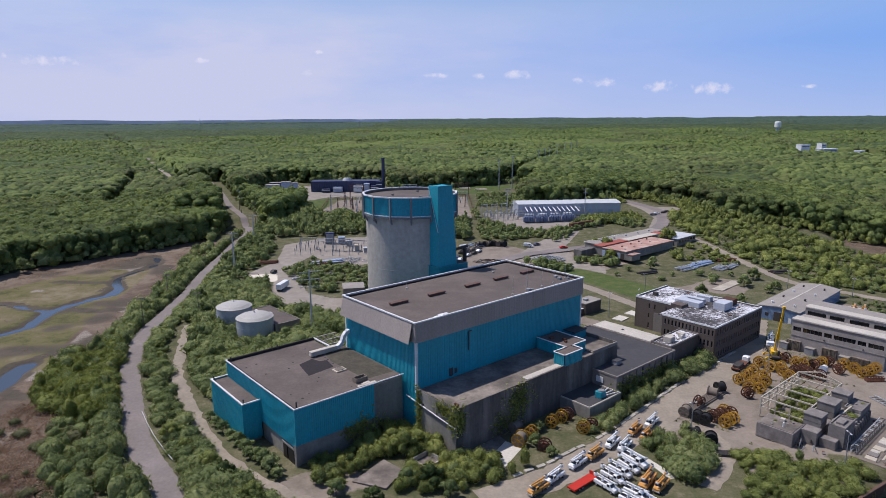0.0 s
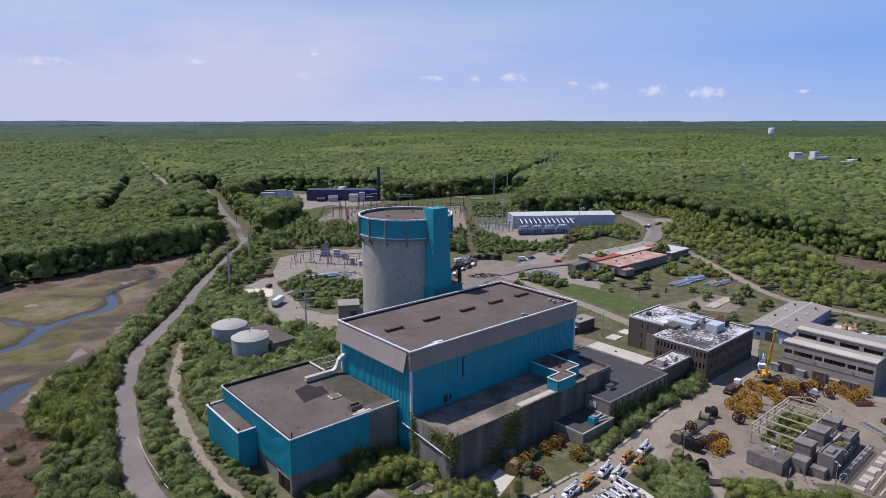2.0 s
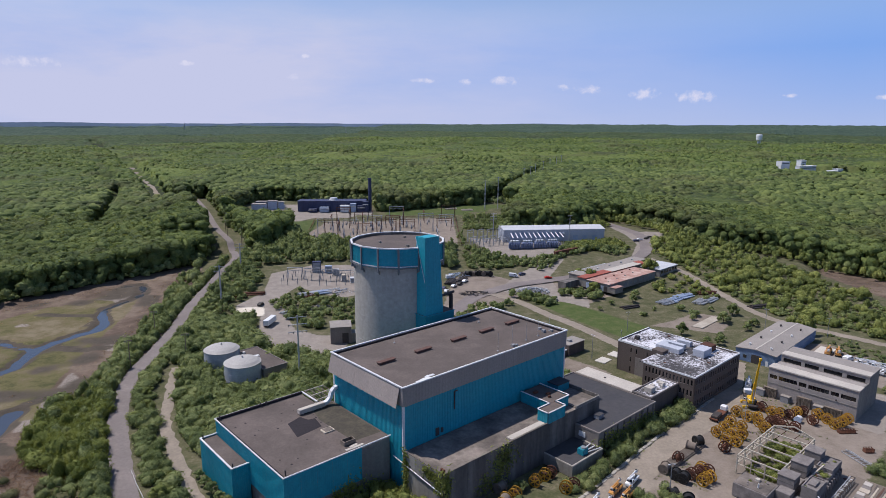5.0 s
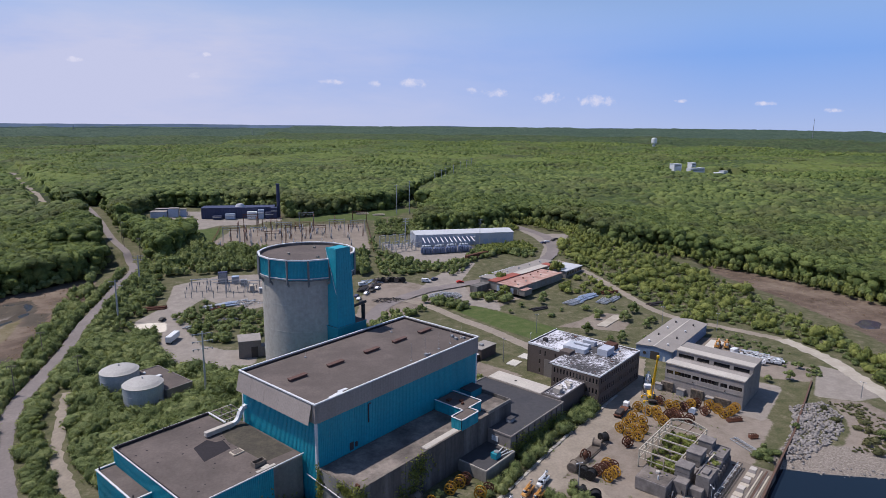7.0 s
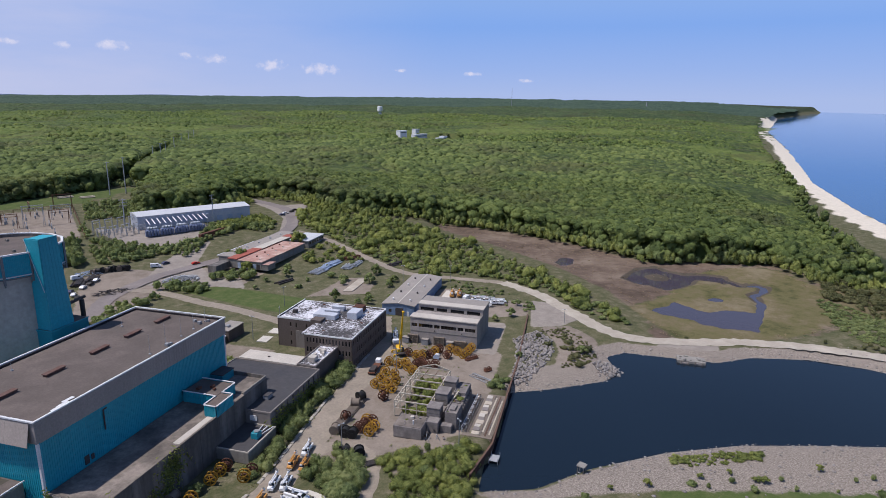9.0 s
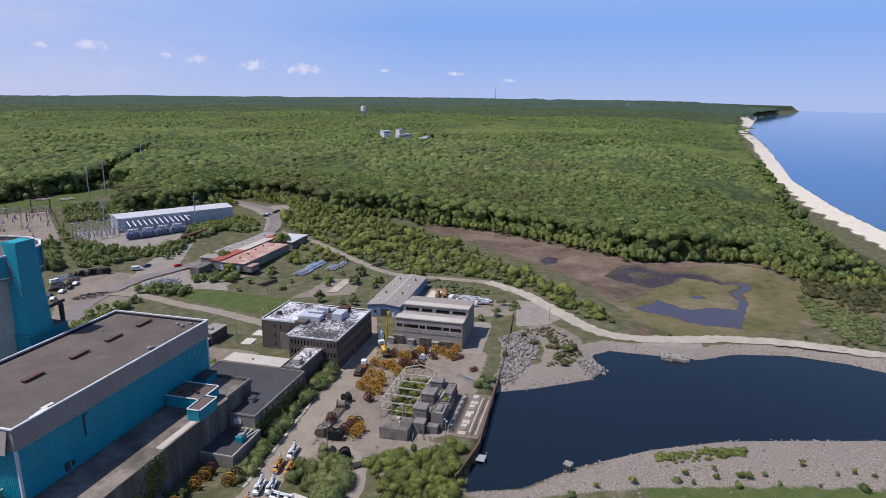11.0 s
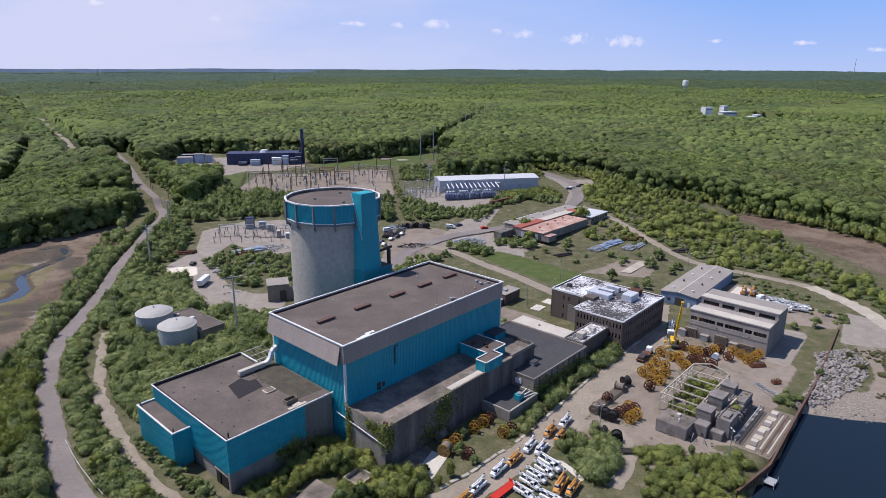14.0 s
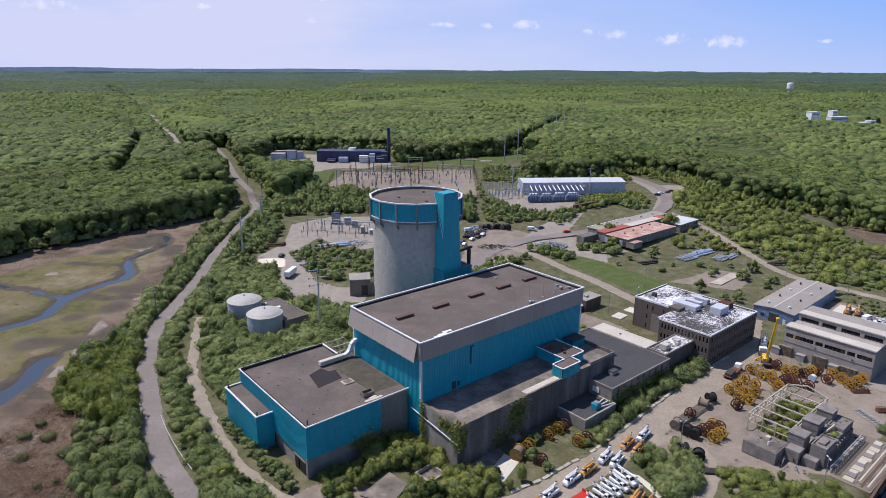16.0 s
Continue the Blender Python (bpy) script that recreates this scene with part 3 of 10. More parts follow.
def height(X, Y):
    """The lie of the land; past 2200 m it rises to fit the camera's skyline."""
    X, Y = np.asarray(X, float), np.asarray(Y, float)
    w = 1 - sm((X - 190) / 120)
    w2 = sm((Y - 300) / 500)
    west = sm((-165 - X) / 40)
    k = np.maximum(w, w2) * sm((X + 150) / 40 + (sm((Y - 420) / 60) * (1 - west) + 0.45 * sm((Y - 300) / 420) * west) * 9)
    z = k * (9 * sm((Y - 270) / 190) + 5 * sm((Y - 450) / 200)) + 18 * sm((Y - 700) / 1500)
    far = np.hypot(X, Y)
    inland = np.where(X > 600, sm(sd(SEA, X, Y) / 800), 1.0)
    z = z + inland * 30 * sm((far - 2200) / 2000) * (0.35 + 0.65 * lumps(X, Y, 900, 5)) + (lumps(X, Y, 120, 6) - 0.5) * 8 * sm((far - 650) / 600)
    z = z + (lumps(X, Y, 23, 3) - 0.5) * 0.5 + (lumps(X, Y, 6, 4) - 0.5) * 0.15
    bluff = sm((np.minimum(line_d(FOREST_R, X, Y), 400) - 5) / 160)
    z = np.where((X > 300) & (Y > 100), np.maximum(z, 0.5 + 9 * bluff * sm((X - 380) / 200)), z)
    for poly, drop in ((LEFT_MARSH, 1.3), (RIGHT_MARSH, 1.2)):
        d = sd(poly, X, Y)
        z = np.where(d < 12, z * sm(d / 12) - drop * (1 - sm((d + 6) / 14)) + 0.25 * (lumps(X, Y, 9, 8) - 0.5), z)
    return z


def land(X, Y):
    z = height(X, Y)
    for poly, bank in ((POND, 7.0), (SEA, 24.0)):
        d = sd(poly, X, Y)
        z = z * sm((d + 1) / bank) + np.where(d < bank, (-2.0 + 2.0 * np.clip(d / bank, -1.5, 1)), 0)
    for poly in (MARSH_POND, MARSH_POOL, *SMALL_POOLS):
        d = sd(poly, X, Y) + (lumps(X, Y, 4, 12) - 0.5) * 2
        if poly is MARSH_POOL:
            d = np.maximum(d, 6.5 - np.hypot(X - 277, Y - 206))
        z = np.where(d < 2, np.minimum(z, -2.0 + 0.45 * d), z)
    for line, w in ((CREEK, 2.3), (CREEK_UP, 1.5), (CREEK_B, 1.2), (CREEK_C, 3.2), (CREEK_R, 1.5)):
        d = line_d(line, X, Y) - w + (lumps(X, Y, 5, 13) - 0.5) * 2.2
        z = np.where(d < 2.5, np.minimum(z, -2.0 + 0.4 * d), z)
    # the yard stands behind a vertical wall along the basin
    yard = sd([at(40, -76), at(62, -82.6), at(95, -81.4), at(130, -76), at(130, -60), at(40, -60)], X, Y)
    z = np.where(yard < 0, np.maximum(z, 0.0), z)
    return z


def axis(lo, hi, f0, f1, step, grow=1.12, cap=90):
    mid = np.arange(f0, f1 + step, step)
    out, s = [], step
    p = mid[-1]
    while p < hi:
        s = min(s * grow, cap if p < 3500 else 90)
        p += s
        out.append(p)
    right = np.array(out)
    out, s, p = [], step, mid[0]
    while p > lo:
        s = min(s * 1.12, 90)
        p -= s
        out.append(p)
    return np.concatenate([np.array(out)[::-1], mid, right])


gx, gy = axis(-4900, 4900, -200, 310, 2.1, 1.1, 28), axis(-900, 4900, 86, 396, 2.1, 1.1, 28)
GX, GY = np.meshgrid(gx, gy)
GZ = land(GX, GY)
nx, ny = len(gx), len(gy)
idx = np.arange(nx * ny).reshape(ny, nx)
quads = np.stack([idx[:-1, :-1], idx[:-1, 1:], idx[1:, 1:], idx[1:, :-1]], -1).reshape(-1, 4)
me = arrays_mesh("ground", np.stack([GX, GY, GZ], -1).reshape(-1, 3), quads, M["ground"], True)
ground = tagged(new("ground", me), "weedy ground, marsh, sand and forest floor in one sheet", "ground", kind="structure")

DIRT = [[(168, 180), (180, 174), (178, 158), (170, 147), (152, 141), (145, 147), (158, 158), (164, 168)], [(118, 262), (128, 258), (138, 270), (130, 276)], [(-92, 440), (-84, 506), (20, 522), (20, 420)], [(5, 285), (14, 345), (28, 357), (48, 340), (66, 328), (62, 312), (50, 315), (33, 300), (20, 282)],
        [at(66, -30), at(88, -33), at(118, -28), at(127, -34), at(132, -64), at(126, -74), at(96, -76), at(70, -76), at(58, -64), at(48, -52), at(44, -40), at(52, -34)],
        [(100, 268), (118, 262), (140, 282), (128, 286), (112, 275)], [(-36, 116), (-26, 112), (-14, 118), (-22, 126), (-31, 122)],
        [(168, 243), (176, 224), (183, 205), (173, 193), (158, 200), (150, 232), (158, 246)], [(56, 318), (70, 336), (96, 330), (100, 318), (80, 300), (64, 306)],
        [at(62, -62), at(62, -78), at(40, -74), at(44, -60)], [at(64, 14), at(104, 8), at(104, 34), at(80, 40)]]
PAVED = [(38.7, 327), (51.7, 352), (82.2, 394), (85.2, 382), (68.4, 345), (70.4, 324), (82.6, 310), (79.9, 295), (64.0, 309), (54.1, 320), (41.7, 317)]
WARE_YARD = [(28, 440), (38, 402), (51, 383), (66, 379), (80, 390), (92, 415), (94, 446), (59, 438)]
GRAVEL = [WARE_YARD, PAVED, [(188, 208), (194, 200), (190, 178), (176, 176), (165, 182)], [(186, 138), (196, 142), (214, 128), (206, 122)], [at(124, -62), at(158, -62), at(158, -70), at(124, -72)], [(-92, 355), (-88, 322), (-96, 300), (-92, 288), (-80, 284), (-76, 266), (-64, 241), (-44, 235), (-34, 240), (-34, 258), (-48, 258), (-60, 266), (-69, 288), (-77, 314), (-72, 330), (-45, 312), (-20, 330), (-14, 380), (-50, 372), (-72, 370)], [(-150, 530), (-165, 600), (-56, 590), (-48, 536), (-122, 507)], [(140, 508), (158, 462), (178, 462), (164, 430), (146, 408), (137, 384), (130, 388), (144, 420), (146, 455)]]
LAWN = [[(46, 317), (64, 310), (85, 288), (102, 263), (89, 246), (76, 265), (62, 290)], [(96, 255), (112, 242), (120, 232), (112, 215), (104, 228)],
        [(-46, 550), (-8, 566), (60, 598), (76, 582), (28, 538), (-20, 530)], [(-120, 510), (-92, 515), (-86, 440), (-108, 440)], [(118, 84), (160, 72), (190, 40), (150, 40), (110, 66)], [(-172, 262), (-152, 292), (-148, 315), (-146, 300), (-140, 270)]]
PEBBLE = [[(-134, 222), (-128, 216), (-126, 206), (-131, 207)], [(-138, 253), (-131, 250), (-128, 242), (-134, 244)], [(-130, 197), (-123, 200), (-122, 192), (-127, 190)], [(-128, 183), (-122, 185), (-121, 176), (-126, 175)],
          [(-118, 137), (-110, 146), (-107, 142), (-108, 133), (-114, 132)], [(-155, 303), (-158, 315), (-158, 327), (-160, 339), (-169, 329), (-175, 318), (-165, 316)], [(-190, 276), (-186, 279), (-182, 275), (-187, 273)], [(80, 108), (95, 99), (112, 98), (136, 92), (157, 83), (174, 72), (196, 57), (215, 39), (200, 20), (150, 60), (120, 80), (84, 98)], [(118, 146), (130, 152), (142, 151), (156, 146), (166, 146), (160, 132), (134, 138)],
          [(165, 138), (172, 150), (183, 150), (205, 126), (220, 122), (240, 108), (262, 78), (250, 72), (230, 100), (200, 118)], [at(-6, 60), at(-20, 66), at(-14, 76), at(0, 70)]]
SANDY = [[(-95, 296), (-82, 298), (-78, 284), (-92, 286)]]


def zone(polys, soft=2.5):
    d = np.full(GX.shape, 1e9)
    for p in polys:
        d = np.minimum(d, sd(p, GX, GY))
    return 1 - sm((d + soft) / (2 * soft))


sea_d = sd(SEA, GX, GY)
beach = sd(SEA_EDGE + SAND_IN[::-1], GX, GY)
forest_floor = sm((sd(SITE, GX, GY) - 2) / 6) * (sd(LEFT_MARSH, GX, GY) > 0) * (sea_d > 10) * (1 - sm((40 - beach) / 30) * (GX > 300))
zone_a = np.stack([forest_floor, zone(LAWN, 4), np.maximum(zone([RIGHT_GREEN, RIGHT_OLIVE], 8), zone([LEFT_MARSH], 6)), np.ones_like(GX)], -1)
brown = np.maximum(zone([RIGHT_MARSH], 6) * (1 - zone([RIGHT_GREEN, RIGHT_OLIVE], 10)), np.maximum(zone([LEFT_BROWN], 7), (1 - sm((np.abs(sd(LEFT_MARSH, GX, GY) + 11) - 10) / 6)) * (GY > 205)))
zone_b = np.stack([brown, zone(DIRT, 3), zone(GRAVEL, 2), np.ones_like(GX)], -1)
sandy = np.maximum(zone(SANDY, 3), (1 - sm((beach + 3) / (6 + 0.010 * np.hypot(GX, GY)))) * (GX < 3600))
mud = np.zeros_like(GX)
for line, w in ((CREEK, 3.0), (CREEK_UP, 2.2), (CREEK_B, 2.0), (CREEK_C, 4.2), (CREEK_R, 2.4), *((q, 1.4) for q in RUNNELS)):
    mud = np.maximum(mud, 1 - sm((line_d(line, GX, GY) - w) / 1.8))
mud = np.maximum(mud, 0.72 * (sd(LEFT_MARSH, GX, GY) < -12) * (sd(LEFT_GREEN, GX, GY) > 0) * lumps(GX, GY, 11, 44))
mud = np.maximum(mud, 1 - sm((sd(MARSH_POOL, GX, GY) - 1) / 3))
zone_c = np.stack([sandy, np.maximum(zone(PEBBLE, 3), (1 - sm((sd(POND, GX, GY) - 5) / 3)) * (GX > 120)), mud, np.ones_like(GX)], -1)
for nm, z in (("zone_a", zone_a), ("zone_b", zone_b), ("zone_c", zone_c)):
    la = me.attributes.new(nm, "FLOAT_COLOR", "POINT")
    la.data.foreach_set("color", z.astype(np.float32).ravel())

bm = bmesh.new()
box(bm, -4900, 4950, -900, 4900, -2.6, -2.0)
thing("water", bm, M["water"], "dark blue water of the basin, creeks and open sound", "water", kind="structure")


def land_z(x, y):
    """The sheet's height at a place, from its own grid."""
    i, j = min(max(np.searchsorted(gx, x) - 1, 0), nx - 2), min(max(np.searchsorted(gy, y) - 1, 0), ny - 2)
    fx, fy = (x - gx[i]) / (gx[i + 1] - gx[i]), (y - gy[j]) / (gy[j + 1] - gy[j])
    return float((GZ[j, i] * (1 - fx) + GZ[j, i + 1] * fx) * (1 - fy) + (GZ[j + 1, i] * (1 - fx) + GZ[j + 1, i + 1] * fx) * fy)


def ribbon(name, pts, wid, mat, label, lift=0.06, kind="structure", category="road", rag=0.25, step=2.0, seed=1):
    """A strip laid along a line on the land."""
    P = [Vector((*p, 0)) for p in pts]
    out = []
    for i in range(len(P) - 1):
        p0, p1, p2, p3 = P[max(i - 1, 0)], P[i], P[i + 1], P[min(i + 2, len(P) - 1)]
        n = max(1, int((p2 - p1).length / step))
        for k in range(n):
            s = k / n
            out.append(0.5 * ((2 * p1) + (p2 - p0) * s + (2 * p0 - 5 * p1 + 4 * p2 - p3) * s * s + (3 * p1 - p0 - 3 * p2 + p3) * s ** 3))
    out.append(P[-1])
    r = random.Random(seed)
    rows = []
    for i, p in enumerate(out):
        d = (out[min(i + 1, len(out) - 1)] - out[max(i - 1, 0)]).normalized()
        s = Vector((d.y, -d.x, 0))
        w = wid(i / len(out)) if callable(wid) else wid
        rows.append([p + s * (w * f + (r.uniform(-rag, rag) if abs(f) == 0.5 else 0)) for f in (-0.5, -0.25, 0, 0.25, 0.5)])
    V = np.array([[(q.x, q.y, 0) for q in row] for row in rows]).reshape(-1, 3)
    V[:, 2] = land(V[:, 0], V[:, 1]) + lift
    zc = V[:, 2].reshape(-1, 5)
    zc[:] = zc.max(1, keepdims=True)
    F = [(i * 5 + k, i * 5 + k + 1, i * 5 + k + 6, i * 5 + k + 5) for i in range(len(rows) - 1) for k in range(4)]
    return tagged(new(name, arrays_mesh(name, V, np.array(F), mat, True)), label, category, kind=kind)


def flat_patch(name, poly, mat, label, lift=0.05, category="slab", kind="structure", thick=0.15):
    z = max(land_z(*p) for p in poly)
    return thing(name, prism(bmesh.new(), poly, z - thick - 0.3, z + lift), mat, label, category, kind=kind)


MAIN_ROAD = [(-40, 92), (-57.5, 116.5), (-66.5, 127.5), (-75, 139.5), (-87.5, 162), (-92.8, 172.5), (-98, 183.5), (-103.5, 198), (-108.5, 217), (-111, 246), (-115, 275), (-119, 302), (-121.5, 345), (-122.5, 372), (-124, 392), (-137, 425), (-165, 480), (-198, 553), (-232, 622)]
DIRT_PATH = [(-95, 222), (-92, 211), (-88.5, 200), (-82, 180), (-74, 165), (-65, 150), (-56, 137), (-49, 128), (-40, 119.5), (-30, 113), (-20, 109), (-5, 104)]
KERB_ROAD = [at(-8, -31), at(10, -35), at(30, -35.5), at(50, -34.5), at(65, -33.5), at(80, -32.5), at(97, -31.5), at(110, -30.5), at(122, -27), (118, 226)]
PLANT_ROAD = [(26, 322), (39, 312), (48, 301), (57, 286), (67, 270), (75, 253), (82, 238), (94, 226), (110, 221), (118, 226)]
MID_ROAD = [(12, 285), (22, 310), (44, 330), (66, 340), (94, 352), (118, 372), (138, 392), (150, 420), (156, 458), (144, 500)]
SIDE_ROAD = [(140, 384), (152, 350), (157, 304), (162, 278), (176, 260), (195, 238)]
BEACH_ROAD = [(195, 238), (197, 215), (193, 188), (189, 164), (193, 150), (207, 137), (226, 125), (242, 108), (262, 80), (290, 50)]
ribbon("road", MAIN_ROAD, lambda f: 6.3 - 1.6 * min(1.0, f * 2.2), M["asphalt"], "worn pale grey asphalt access road along the marsh", 0.08)
ribbon("dirt_path", DIRT_PATH, 3.5, M["dirt_track"], "pale dirt track between overgrown banks", 0.06, category="path", rag=0.5)
ribbon("yard_road", KERB_ROAD, lambda f: 7.6 + 2 * f, M["dirt_track"], "dusty paved road beside the yard", 0.05, rag=0.4)
ribbon("plant_road", PLANT_ROAD, 5.6, M["dirt_track"], "dusty road past the mown grass", 0.06, rag=0.35)
ribbon("middle_road", MID_ROAD, 8.0, M["asphalt"], "grey road to the substation", 0.09, rag=0.3)
ribbon("side_road", SIDE_ROAD, 5.0, M["dirt_track"], "dirt road beside the scrub", 0.06, rag=0.6)
ribbon("beach_road", BEACH_ROAD, 7.0, M["sand_track"], "pale sandy road along the basin", 0.08, rag=0.8)
ribbon("yard_loop", [(50, 140), (58, 143), (64, 140), (65, 132), (61, 124), (55, 116)], 4.0, M["dirt_track"], "curved dirt track round a bush island", 0.05, rag=0.5, category="path")
ribbon("forest_track", [(-217, 583), (-257, 610), (-300, 700), (-306, 715), (-369, 840), (-470, 1020), (-661, 1367)], 5.5, M["dirt_track"], "sandy track through the forest cutting", 0.5, rag=1.5, step=12, category="path")
ribbon("gap_track", [(-259, 479), (-281, 532), (-314, 620), (-388, 785)], 4.0, M["sand_track"], "pale track in a narrow forest gap", 0.4, rag=0.8, step=8, category="path")
ribbon("forest_road", [(-430, 860), (-483, 948), (-560, 1080), (-700, 1315)], 9.0, M["asphalt"], "road through the forest cutting", 0.5, rag=0.8, step=12)


# ---- trees ----
def ico_arrays(sub):
    bm = bmesh.new()
    bmesh.ops.create_icosphere(bm, subdivisions=sub, radius=1.0)
    bm.verts.ensure_lookup_table()
    V = np.array([v.co[:] for v in bm.verts])
    F = np.array([[v.index for v in f.verts] for f in bm.faces])
    bm.free()
    return V, F


def crown_arrays(seed, sub=2, n_lumps=9, leaves=60, leaf=0.16, cut=-0.55, rough=0.22, body=1.0):
    """One crown, about 1 wide to each side: a lumpy body with loose leaf sprays on it."""
    r = np.random.RandomState(seed)
    V, F = ico_arrays(sub)
    C = r.normal(size=(n_lumps, 3))
    C[:, 2] = np.abs(C[:, 2]) * 0.8 - 0.25
    C /= np.linalg.norm(C, axis=1, keepdims=True)
    rad = r.uniform(0.3, 0.55, n_lumps)
    d = V / np.linalg.norm(V, axis=1, keepdims=True)
    bulge = np.zeros(len(V))
    for c, q in zip(C, rad):
        bulge = np.maximum(bulge, np.clip(1 - np.linalg.norm(d - c, axis=1) / (q * 1.5), 0, 1))
    k = 0.78 + 0.34 * np.sqrt(bulge) + r.uniform(-rough, rough, len(V)) * 0.5
    W = d * k[:, None]
    keep = (V[F].mean(1)[:, 2] > cut)
    F = F[keep]
    if leaves:
        pick = r.randint(0, len(F), leaves)
        c = W[F[pick]].mean(1) * r.uniform(0.97, 1.16, (leaves, 1))
        nn = c / np.linalg.norm(c, axis=1, keepdims=True) + r.normal(size=(leaves, 3)) * 0.55
        t1 = np.cross(nn, r.normal(size=(leaves, 3)))
        t1 /= np.linalg.norm(t1, axis=1, keepdims=True)
        t2 = np.cross(nn, t1)
        t2 /= np.linalg.norm(t2, axis=1, keepdims=True)
        ab = r.normal(size=(leaves, 3, 2)) * leaf * 1.25
        q = t1[:, None] * ab[..., :1] + t2[:, None] * ab[..., 1:]
        W = W * body
        LV = (c[:, None] + q).reshape(-1, 3)
        LF = np.arange(leaves * 3).reshape(-1, 3) + len(W)
        W, F = np.concatenate([W, LV]), np.concatenate([F, LF])
    return W, F


def scatter_mesh(name, temps, places, mat):
    """Joins crowns at places of rows x, y, z, width, height, turn."""
    Vs, Fs, base = [], [], 0
    places = np.asarray(places)
    for i, (V, F) in enumerate(temps):
        P = places[i::len(temps)]
        if not len(P):
            continue
        c, s = np.cos(P[:, 5])[:, None], np.sin(P[:, 5])[:, None]
        x = (V[None, :, 0] * c - V[None, :, 1] * s) * P[:, 3:4] + P[:, 0:1]
        y = (V[None, :, 0] * s + V[None, :, 1] * c) * P[:, 3:4] + P[:, 1:2]
        z = V[None, :, 2] * P[:, 4:5] + P[:, 2:3]
        Vs.append(np.stack([x, y, z], -1).reshape(-1, 3))
        Fs.append((F[None] + (np.arange(len(P)) * len(V))[:, None, None]).reshape(-1, 3) + base)
        base += len(P) * len(V)
    return arrays_mesh(name, np.concatenate(Vs), np.concatenate(Fs), mat, True)


def grid_points(x0, x1, y0, y1, step, seed):
    r = np.random.RandomState(seed)
    X, Y = np.meshgrid(np.arange(x0, x1, step), np.arange(y0, y1, step))
    X = X + r.uniform(-0.42, 0.42, X.shape) * step + (np.arange(X.shape[0]) % 2)[:, None] * step * 0.5
    Y = Y + r.uniform(-0.42, 0.42, Y.shape) * step
    return X.ravel(), Y.ravel(), r


MAIN_ROAD_LINE = [(-42, 96), (-91, 175), (-107, 232), (-117, 304), (-122, 372), (-137, 425), (-198, 553), (-232, 622)]
POWER_CUT = [(61, 600), (100, 720), (140, 837), (190, 960)]
LEFT_CUT = [(-217, 583), (-257, 610), (-306, 707), (-369, 840), (-478, 1030), (-661, 1367), (-1043, 1985)]
TRACK_CUT = [(-430, 860), (-483, 948), (-560, 1080), (-700, 1315), (-860, 1590)]
LEFT_GAP = [(-259, 479), (-281, 532), (-314, 620), (-388, 785)]


def in_forest(X, Y):
    ok = (sd(SITE, X, Y) > 3) & (sd(LEFT_MARSH, X, Y) > 4) & (sd(SEA, X, Y) > 12) & (sd(POND, X, Y) > 20)
    coast = sd([(x * 0.86, y * 0.86) for x, y in FOREST_R] + [(300, 300), (800, 1700), (2000, 2800), (3000, 2900)], X, Y)
    right = (X > 330) & (Y < 0.64 * X + 50)
    ok &= ~right | (coast < 2)
    for line, w in ((POWER_CUT, 9), (LEFT_CUT, 14), (TRACK_CUT, 11), (LEFT_GAP, 7)):
        ok &= line_d(line, X, Y) > w
    ok &= ~((Y < 100) & (X < 300)) & ~((Y < 262) & (X < 60))
    ok &= np.abs(X - 540) + np.abs(Y - 865) > 85
    ang = np.degrees(np.arctan2(X, Y))
    ok &= (ang > -42) & (ang < 76)
    return ok


SHORE_WOOD = [(x * 0.86, y * 0.86) for x, y in FOREST_R]


def shore_low(X, Y):
    """How far the woods grow up: low on the bluff by the sound, full height inland."""
    return np.where(X > 300, 0.3 + 0.7 * sm((line_d(SHORE_WOOD, X, Y) - 4) / (60 + 0.07 * np.hypot(X, Y))), 1.0)


def forest_rows(x0, x1, y0, y1, step, seed, near, far, width, tall):
    X, Y, r = grid_points(x0, x1, y0, y1, step, seed)
    D = np.hypot(X, Y)
    m = (D >= near) & (D < far)
    X, Y = X[m], Y[m]
    m = in_forest(X, Y)
    X, Y = X[m], Y[m]
    n = len(X)
    stand = lumps(X, Y, 70, 21)
    w = width * r.uniform(0.72, 1.3, n) * (0.85 + 0.3 * stand)
    h = tall * r.uniform(0.9, 1.07, n) * (0.86 + 0.28 * stand)
    f = shore_low(X, Y)
    w, h = w * (0.5 + 0.5 * f), h * f
    return np.stack([X, Y, height(X, Y) + h - w * 0.5, w, w * r.uniform(0.55, 0.8, n), r.uniform(0, 6.3, n)], -1)


T_A = [crown_arrays(s, 2, 12, 105, 0.15, -0.45, 0.28, 0.95) for s in range(10)]
T_B = [crown_arrays(40 + s, 2, 9, 8, 0.2, 0.1, 0.28) for s in range(8)]
T_C = [crown_arrays(80 + s, 1, 5, 6, 0.25, 0.0, 0.3) for s in range(6)]
rows = forest_rows(-420, 700, 100, 620, 6.2, 11, 0, 600, 4.9, 15.0)
tagged(new("near_forest", scatter_mesh("near_forest", T_A, rows, M["leaf_forest"])), "spring-green oak forest with rounded crowns round the site", "forest", kind="stuff")
rows2 = forest_rows(-900, 1250, 200, 1250, 7.4, 12, 600, 930, 5.2, 15.0)
tagged(new("middle_forest", scatter_mesh("middle_forest", T_B, rows2, M["leaf_forest"])), "dense spring-green forest behind the plant", "forest", kind="stuff")
rows3 = forest_rows(-1500, 2100, 300, 2100, 14.0, 13, 930, 1900, 5.6, 15.2)
tagged(new("far_forest", scatter_mesh("far_forest", T_C, rows3, M["leaf_far"])), "far green forest reaching to the skyline", "forest", kind="stuff")

